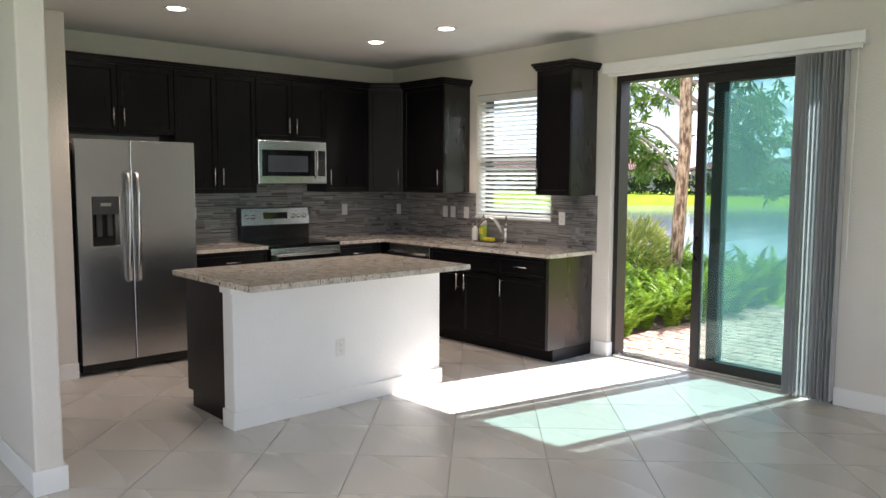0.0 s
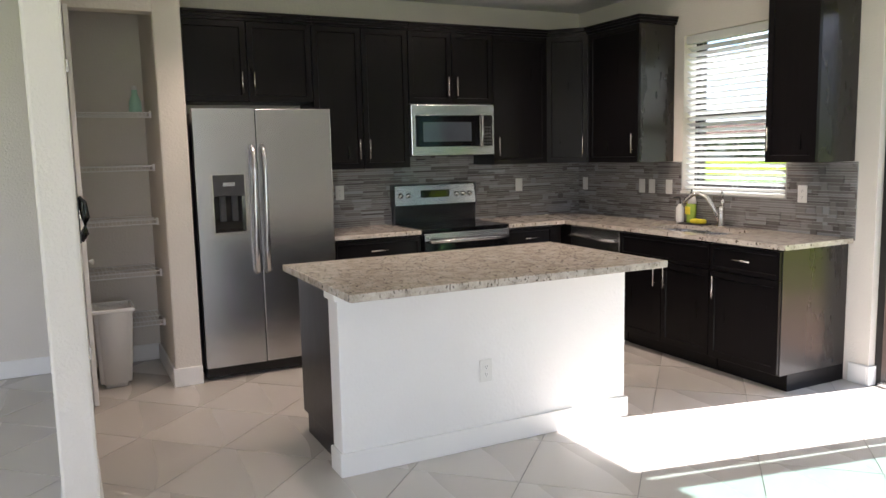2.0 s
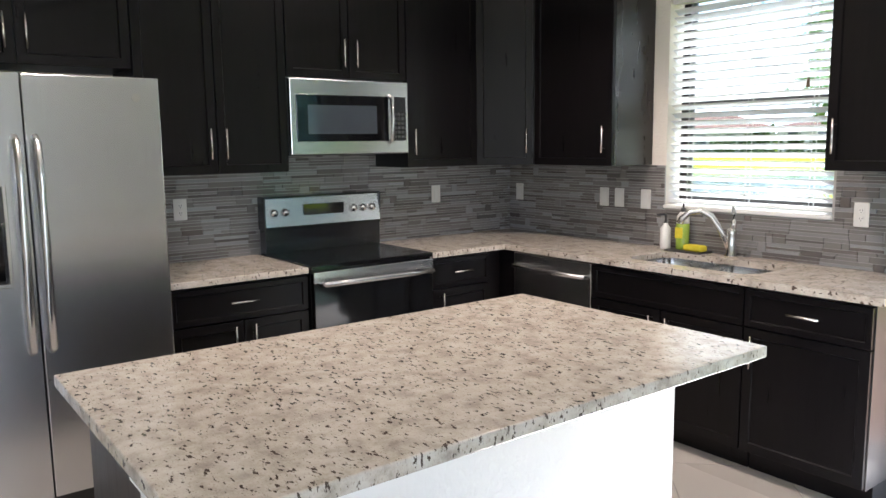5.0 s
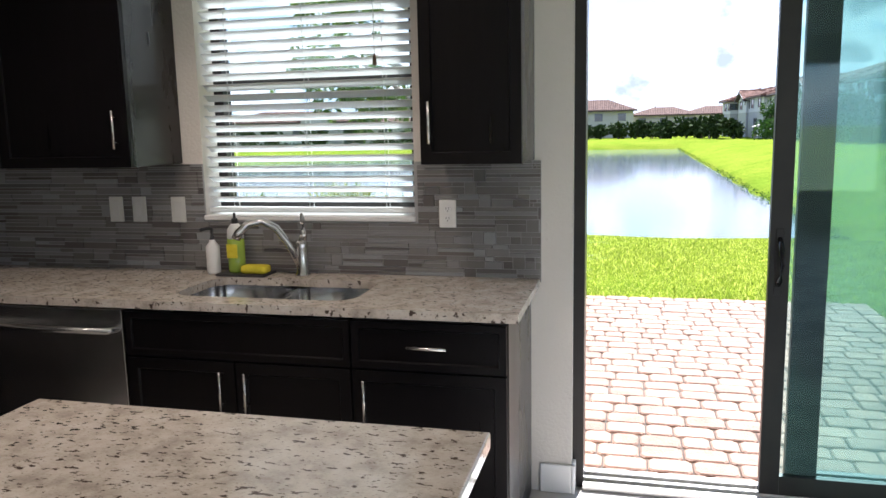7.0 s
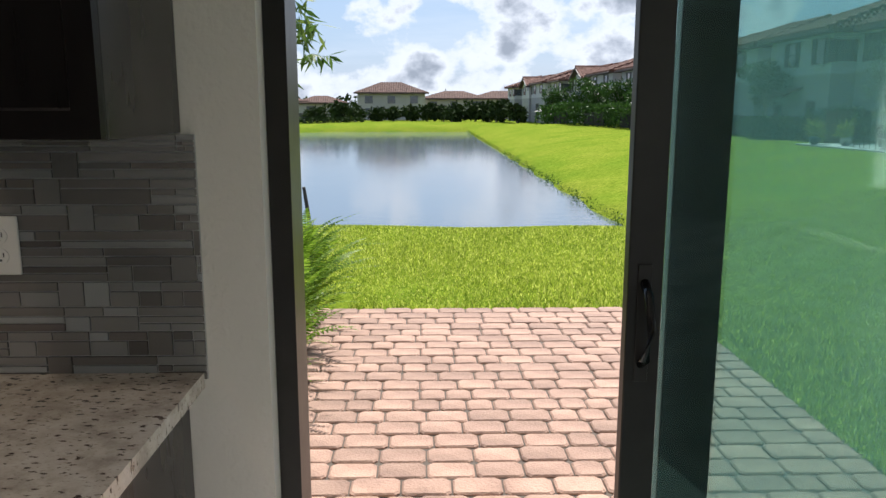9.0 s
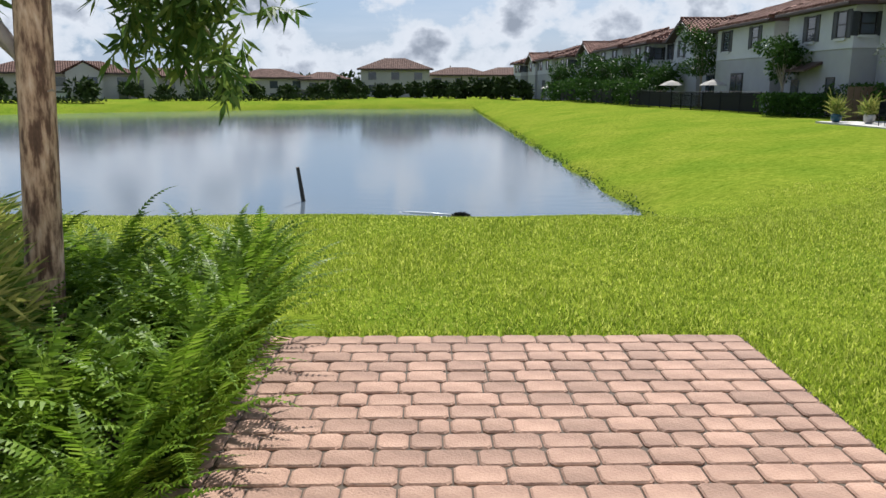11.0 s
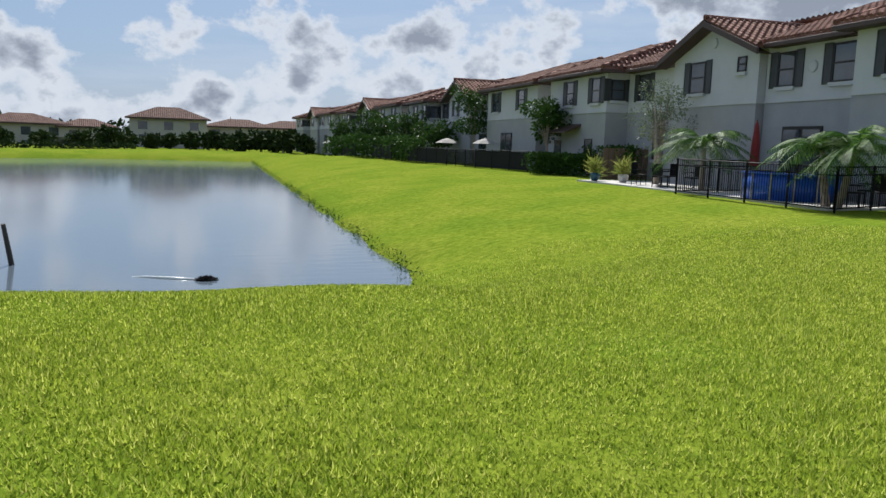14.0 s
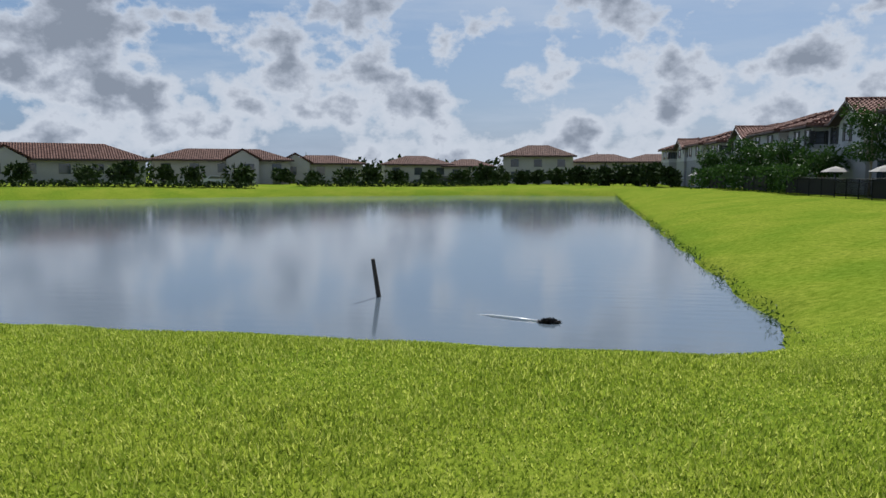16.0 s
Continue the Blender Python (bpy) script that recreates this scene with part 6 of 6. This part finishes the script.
def hedge(name, label, x0, y0, x1, y1, h, w, rng, mat, n=1800, leaf=0.18):
    u = rng.random((n, 1))
    c = np.array((x0, y0, 0.0)) + u * np.array((x1 - x0, y1 - y0, 0.0)) + rng.normal(0, w * 0.3, (n, 3)) * (1, 1, 0)
    c[:, 2] = ground_z(c[:, 0], c[:, 1]) + rng.random(n) ** 0.7 * h
    d = rng.normal(0, 1, (n, 3)); d /= np.linalg.norm(d, axis=1)[:, None]
    tagged(arrays(name, leaves(rng, c, d, leaf, leaf * 0.6, 0), 4, mat), label, "hedge", kind="stuff")


hedge("hedge", "clipped dark green hedge beside a fence", 16.8, 48.2, 18.6, 44.6, 1.2, 0.9, rng, M_BUSH, 3600)
hedge("hedge", "dark green shrubs along the house foot", 19.6, 46.5, 19.4, 41.5, 1.7, 1.0, rng, M_BUSH, 2600)
hedge("hedge", "pale green shrubs behind the garden fences", 15.6, 68, 15.2, 84, 2.2, 1.6, rng, M_BUSH, 3600, 0.26)
hedge("hedge", "green shrubs behind the garden fences", 15.0, 84, 14.0, 108, 2.4, 1.6, rng, M_BUSH, 2600, 0.4)
hedge("hedge", "low dark hedge before the far houses", -72, 84, -44, 106, 0.6, 1.0, rng, M_FARTREE, 1500, 0.5)
hedge("hedge", "low dark hedge before the far houses", -40, 112, -12, 130, 0.7, 1.0, rng, M_FARTREE, 1500, 0.5)


# ---- neighbours' gardens ----
def fence(label, pts, h=1.2, solid=False):
    t = thing("fence", label, "fence", pts[0][0], pts[0][1], 0, "garden fences")
    for (ax, ay), (bx, by) in zip(pts, pts[1:]):
        ln = math.hypot(bx - ax, by - ay)
        za, zb = float(ground_z(ax, ay)), float(ground_z(bx, by))
        at = lambda s, z: (ax + (bx - ax) * s, ay + (by - ay) * s, za + (zb - za) * s + z)
        for z in (0.12, h - 0.22, h):
            part("rail", rod(at(0, z), at(1, z), 0.022, seg=5), M_FENCE, t)
        k = max(1, round(ln / 1.9))
        for i in range(k + 1):
            part("post", rod(at(i / k, -0.1), at(i / k, h + 0.04), 0.035, seg=6), M_FENCE, t)
        if solid:
            a, b, c, d = at(0, 0.1), at(1, 0.1), at(1, h - 0.05), at(0, h - 0.05)
            bm = bmesh.new()
            lo = [bm.verts.new(p) for p in (a, b, c, d)]
            hi = [bm.verts.new((p[0] + 0.02, p[1], p[2])) for p in (a, b, c, d)]
            bm.faces.new(lo); bm.faces.new(hi)
            for q in range(4):
                bm.faces.new((lo[q], lo[(q + 1) % 4], hi[(q + 1) % 4], hi[q]))
            part("screen_mesh", bm, M_FENCE, t, "black privacy mesh")
        else:
            n = int(ln / 0.105)
            stick = None
            for i in range(n):
                p = Vector(at((i + 0.5) / n, 0.12))
                if stick is None:
                    stick = part("picket", rod((0, 0, 0), (0, 0, h - 0.12), 0.012, seg=4), M_FENCE, t)
                    o = stick
                else:
                    o = stick.copy()
                    scene.collection.objects.link(o)
                o.location = p


fence("black metal picket fence round the pool patio", [(14.95, 30.9), (15.3, 23.9), (19.0, 25.1)], 1.25)
fence("black metal picket fence beside the pool", [(14.95, 30.9), (19.4, 32.2)], 1.25)
fence("black fence with privacy mesh", [(16.2, 56.5), (17.4, 50.2)], 1.25, True)
fence("black fence with privacy mesh", [(15.0, 70.5), (16.0, 62.5)], 1.25, True)
fence("black fence with privacy mesh", [(14.6, 84), (14.8, 76)], 1.3, True)
fence("black fence with privacy mesh", [(13.8, 98), (14.2, 91)], 1.3, True)
fence("black metal picket fence of a garden", [(16.0, 62.5), (16.2, 56.5)], 1.2)
fence("black metal picket fence of a garden", [(17.4, 50.2), (18.9, 43.5)], 1.2)
t = thing("wooden_fence", "brown vertical board fence between gardens", "fence", 19, 41, -0.2)
for i in range(30):
    x, y = 18.0 + i * 0.11, 42.0 + 0.02 * (i % 3)
    part("board", box(x, x + 0.1, y, y + 0.02, -0.3, 1.35 + 0.03 * (i % 2)), M_WOODF, t)
setting("patio_neighbour", box(15.6, 19.9, 24.5, 40.0, -0.32, -0.17), M_CONC, "pale concrete garden patio", "pavement")
t = thing("above_ground_pool", "round blue above-ground pool behind the fence", "pool", 17.4, 28.0, -0.17)
part("wall", lathe([(1.52, 0), (1.52, 0.82), (1.45, 0.82), (1.45, 0.05), (0.01, 0.05)], 40, 17.4, 28.0, -0.17), M_POOL, t, smooth=True)
part("rim", lathe([(1.43, 0.82), (1.57, 0.82), (1.57, 0.87), (1.43, 0.87), (1.43, 0.82)], 40, 17.4, 28.0, -0.17), M_POOL, t)
part("water", lathe([(0.01, 0.68), (1.44, 0.68), (1.44, 0.69), (0.01, 0.69)], 32, 17.4, 28.0, -0.17), M_WATER, t)
for k in range(14):
    a = k * 2 * math.pi / 14
    part("support", rod((17.4 + 1.56 * math.cos(a), 28.0 + 1.56 * math.sin(a), -0.17), (17.4 + 1.56 * math.cos(a), 28.0 + 1.56 * math.sin(a), 0.70), 0.03, seg=6), M_CANVAS, t)


def closed_umbrella(x, y, mat, label):
    z = -0.17
    t = thing("patio_umbrella", label, "umbrella", x, y, z)
    part("pole", rod((x, y, z), (x, y, z + 2.75), 0.022, seg=8), M_DARKP, t)
    part("canopy", lathe([(0.20, 1.0), (0.17, 1.3), (0.15, 1.9), (0.08, 2.5), (0.02, 2.72)], 9, x, y, z), mat, t)
    part("base", lathe([(0.25, 0), (0.25, 0.05), (0.06, 0.09)], 16, x, y, z), M_CONC, t)


closed_umbrella(18.9, 31.8, M_RED, "closed red patio umbrella beside the house")
closed_umbrella(19.2, 25.6, M_CANVAS, "closed pale grey patio umbrella by the pool")


def open_umbrella(x, y, mat, label):
    z = float(ground_z(x, y))
    t = thing("patio_umbrella", label, "umbrella", x, y, z)
    part("pole", rod((x, y, z), (x, y, z + 2.02), 0.025, seg=8), M_DARKP, t)
    part("canopy", lathe([(1.0, 1.65), (0.55, 1.88), (0.02, 2.05), (0.02, 2.02), (0.55, 1.85), (0.98, 1.64)], 8, x, y, z), mat, t)


open_umbrella(17.6, 58.5, M_CANVAS, "open pale patio umbrella in a garden")
open_umbrella(17.2, 66.5, M_CANVAS, "open pale patio umbrella in a garden")
open_umbrella(14.3, 112, M_CANVAS, "open pale patio umbrella far along the gardens")


def potted(x, y, mat, label, rng):
    z = -0.17
    t = thing("potted_plant", label, "potted plant", x, y, z, "pots on the neighbour's patio")
    part("pot", lathe([(0.13, 0), (0.22, 0.1), (0.24, 0.3), (0.21, 0.36), (0.17, 0.36), (0.15, 0.30), (0.01, 0.30)], 16, x, y, z), mat, t, smooth=True)
    n = 160
    c = np.tile((x, y, z + 0.35), (n, 1)) + rng.normal(0, 0.10, (n, 3)) + np.abs(rng.normal(0, 0.22, (n, 1))) * (0, 0, 1)
    u = rng.normal(0, 1, (n, 3)); u[:, 2] = abs(u[:, 2]) + 0.6
    under(arrays("foliage", leaves(rng, c, u / np.linalg.norm(u, axis=1)[:, None], 0.6, 0.05, 0.2), 4, M_VARI), t)


potted(16.1, 39.2, M_POTB, "spiky plant in a blue glazed pot", rng)
potted(16.9, 38.0, M_CONC, "spiky plant in a grey pot", rng)


def patio_chair(m, label):
    t = thing("patio_chair", label, "chair", group="chairs on the neighbour's patio")
    part("seat", box(-0.25, 0.25, -0.25, 0.25, 0.40, 0.45, bevel=0.01), M_FENCE, t)
    bm = box(-0.25, 0.25, 0.22, 0.26, 0.46, 0.95, bevel=0.01)
    part("backrest", bm, M_FENCE, t)
    for x in (-0.22, 0.22):
        for y in (-0.22, 0.22):
            part("leg", rod((x, y, 0), (x, y, 0.40), 0.018, seg=6), M_FENCE, t)
        part("armrest", box(x - 0.025, x + 0.025, -0.24, 0.24, 0.62, 0.65), M_FENCE, t)
    t.matrix_basis = m


for x, y, rz in ((16.5, 36.0, 30), (17.3, 35.0, 200), (16.4, 34.2, 110), (17.5, 33.6, 270), (16.9, 24.9, 60), (18.0, 24.9, 160), (19.0, 25.2, 40), (18.6, 26.0, 200)):
    patio_chair(pose(x, y, -0.17, 0, 0, rz), "dark metal patio chair on a concrete patio")
t = thing("patio_table", "round dark metal patio table", "table", 16.9, 34.9, -0.17)
part("top", lathe([(0.5, 0.70), (0.5, 0.73), (0.01, 0.73), (0.01, 0.70)], 20, 16.9, 34.9, -0.17), M_FENCE, t)
part("pedestal", lathe([(0.25, 0), (0.22, 0.03), (0.04, 0.06), (0.04, 0.70)], 14, 16.9, 34.9, -0.17), M_FENCE, t)


def car(az, dist, mat, label):
    x, y = -0.5 + dist * math.sin(radians(az)), 8.4 + dist * math.cos(radians(az))
    t = thing("car", label, "car", group="cars parked across the lake")
    part("body", prism([(-2.2, 0.3), (2.2, 0.3), (2.2, 0.8), (1.3, 0.92), (0.7, 1.4), (-1.2, 1.42), (-1.9, 0.95), (-2.2, 0.85)], "y", -0.85, 0.85), mat, t)
    part("glazing", prism([(-1.55, 0.97), (1.1, 0.95), (0.62, 1.32), (-1.12, 1.34)], "y", -0.86, 0.86), M_PANE, t)
    for a in (-1.4, 1.4):
        for b in (-0.8, 0.8):
            w_ = part("wheel", lathe([(0.32, -0.1), (0.32, 0.1), (0.01, 0.1)], 12), M_FENCE, t)
            w_.data.transform(Matrix.Translation((a, b, 0.32)) @ Matrix.Rotation(math.pi / 2, 4, "X"))
    t.matrix_basis = pose(x, y, float(ground_z(x, y)), 0, 0, -az)


for az, dist, mat in ((-26.5, 126, M_CARW), (-24.9, 126, M_CARW), (-10.8, 140, M_CARD), (-9.9, 140, M_CARD), (-8.9, 140, M_CARW)):
    car(az, dist, mat, "parked car across the lake")

# ---- floor tiles laid on the diagonal ----
FT, FO = 0.527, (-2.20, 2.73)
slab = setting("floor", box(-5.55, EAST + 0.15, SOUTH - 0.15, OUT - 0.02, -0.25, -0.004), M_GROUT, "light beige porcelain tile floor laid diagonally", "floor")
h = FT / 2 - 0.0022


def clip(poly, f):
    res = []
    for p, q in zip(poly, poly[1:] + poly[:1]):
        a, b = f(p), f(q)
        if a >= 0:
            res.append(p)
        if a * b < 0:
            s = a / (a - b)
            res.append((p[0] + (q[0] - p[0]) * s, p[1] + (q[1] - p[1]) * s))
    return res


whole = None
tiles = []
for i in range(-14, 15):
    for j in range(-14, 15):
        u, v = (i + 0.5) * FT, (j + 0.5) * FT
        cx, cy = FO[0] + (u + v) * 0.70711, FO[1] + (u - v) * 0.70711
        poly = [(cx + (a + b) * 0.70711, cy + (a - b) * 0.70711) for a, b in ((-h, -h), (h, -h), (h, h), (-h, h))]
        n0 = poly
        for f in (lambda p: p[0] + 5.38, lambda p: EAST - p[0], lambda p: p[1] - SOUTH, lambda p: (5.40 if DX0 < cx < DX1 else WY) - p[1]):
            poly = clip(poly, f) if poly else poly
        if len(poly) > 2:
            tiles.append((math.hypot(cx + 2, cy - 2.6), cx, cy, poly, poly == n0))
tiles.sort(key=lambda r: r[0])
rest = bmesh.new()
for k, (_, cx, cy, poly, full) in enumerate(tiles):
    if k >= 296:
        prism(poly, "z", -0.003, 0.0, rest)
        continue
    if full and whole:
        o = new("tile", whole)
    else:
        bm = prism([(p[0] - cx, p[1] - cy) for p in poly], "z", -0.003, 0.0)
        bmesh.ops.recalc_face_normals(bm, faces=bm.faces)
        me = bpy.data.meshes.new("tile")
        bm.to_mesh(me); bm.free(); me.materials.append(M_TILE)
        if full:
            whole = me
        o = new("tile", me)
    o.location = (cx, cy, 0)
    o.parent = slab
if len(tiles) > 296:
    o = part("tiles", rest, M_TILE, slab)
    o["kind"] = "stuff"

# ---- patio pavers ----
rng = np.random.default_rng(17)
PX0, PX1, PY0, PY1, PZ = -2.93, -0.05, 5.61, 9.63, -0.082
pat = setting("patio", box(PX0, PX1, PY0, PY1, -0.2, PZ - 0.012), M_JOINT, "red clay paver patio in running bond", "patio")
bm = box(PX1 + 0.001, PX1 + 0.04, PY0, PY1 + 0.04, -0.2, -0.108, bevel=0.01)
box(PX0, PX1 + 0.001, PY1 + 0.001, PY1 + 0.04, -0.2, -0.108, bm, 0.01)
setting("ground_edging", bm, M_SOIL, "bare dark soil edge between patio and lawn", "ground")
sizes = {}


def paver(x0, x1, y0, y1, joined=None):
    w, d = round(x1 - x0, 3), round(y1 - y0, 3)
    cx, cy, dz = (x0 + x1) / 2, (y0 + y1) / 2, rng.uniform(-0.003, 0.003)
    key = (w, d)
    if key not in sizes:
        a, b, r, q = w / 2 - 0.004, d / 2 - 0.004, 0.018, 0.008
        ring = lambda k: [(-a + r + k, -b + k), (a - r - k, -b + k), (a - k, -b + r + k), (a - k, b - r - k), (a - r - k, b - k), (-a + r + k, b - k), (-a + k, b - r - k), (-a + k, -b + r + k)]
        bm = bmesh.new()
        rings = [[bm.verts.new((*p, z)) for p in ring(k)] for k, z in ((0, -0.03), (0, -0.007), (q, 0.0))]
        for s, t_ in zip(rings, rings[1:]):
            for k in range(8):
                bm.faces.new((s[k], s[(k + 1) % 8], t_[(k + 1) % 8], t_[k]))
        bm.faces.new(rings[-1])
        bmesh.ops.recalc_face_normals(bm, faces=bm.faces)
        me = bpy.data.meshes.new("paver")
        bm.to_mesh(me); bm.free(); me.materials.append(M_PAVER)
        sizes[key] = me
    if joined is not None:
        joined.append((sizes[key], pose(cx, cy, PZ + dz)))
        return
    o = new("paver", sizes[key])
    o.location, o.parent = (cx, cy, PZ + dz), pat
    o.rotation_euler = (rng.normal(0, 0.004), rng.normal(0, 0.004), rng.choice((0, math.pi)) + rng.normal(0, 0.006))


RD = 0.146
y = PY1 - RD
n = 0
x = PX0
while x < PX1 - 0.1:
    e = min(x + 0.2057, PX1)
    paver(x, e, y, PY1); x = e; n += 1
row, near = 0, []
while y > PY0 + 0.05:
    y0 = max(y - RD, PY0)
    paver(PX1 - 0.16, PX1, y0, y, near if n >= 290 else None); paver(PX0, PX0 + 0.16, y0, y, near if n >= 290 else None)
    n += 2
    x = PX0 + 0.16
    stop = PX1 - 0.16
    off = (0.14, 0.21, 0.105, 0.175)[row % 4]
    first = True
    while x < stop - 0.01:
        w = off if first else float(rng.choice((0.21, 0.21, 0.21, 0.14)))
        first = False
        if x + w > stop - 0.09:
            w = round(stop - x, 3)
        paver(x, x + w, y0, y, near if n >= 290 else None); x += w; n += 1
    y = y0
    row += 1
if near:
    bm = bmesh.new()
    for me, m in near:
        k = len(bm.verts)
        bm.from_mesh(me)
        bm.verts.ensure_lookup_table()
        bmesh.ops.transform(bm, matrix=m, verts=bm.verts[k:])
    o = part("pavers", bm, M_PAVERJ, pat)
    o["kind"] = "stuff"
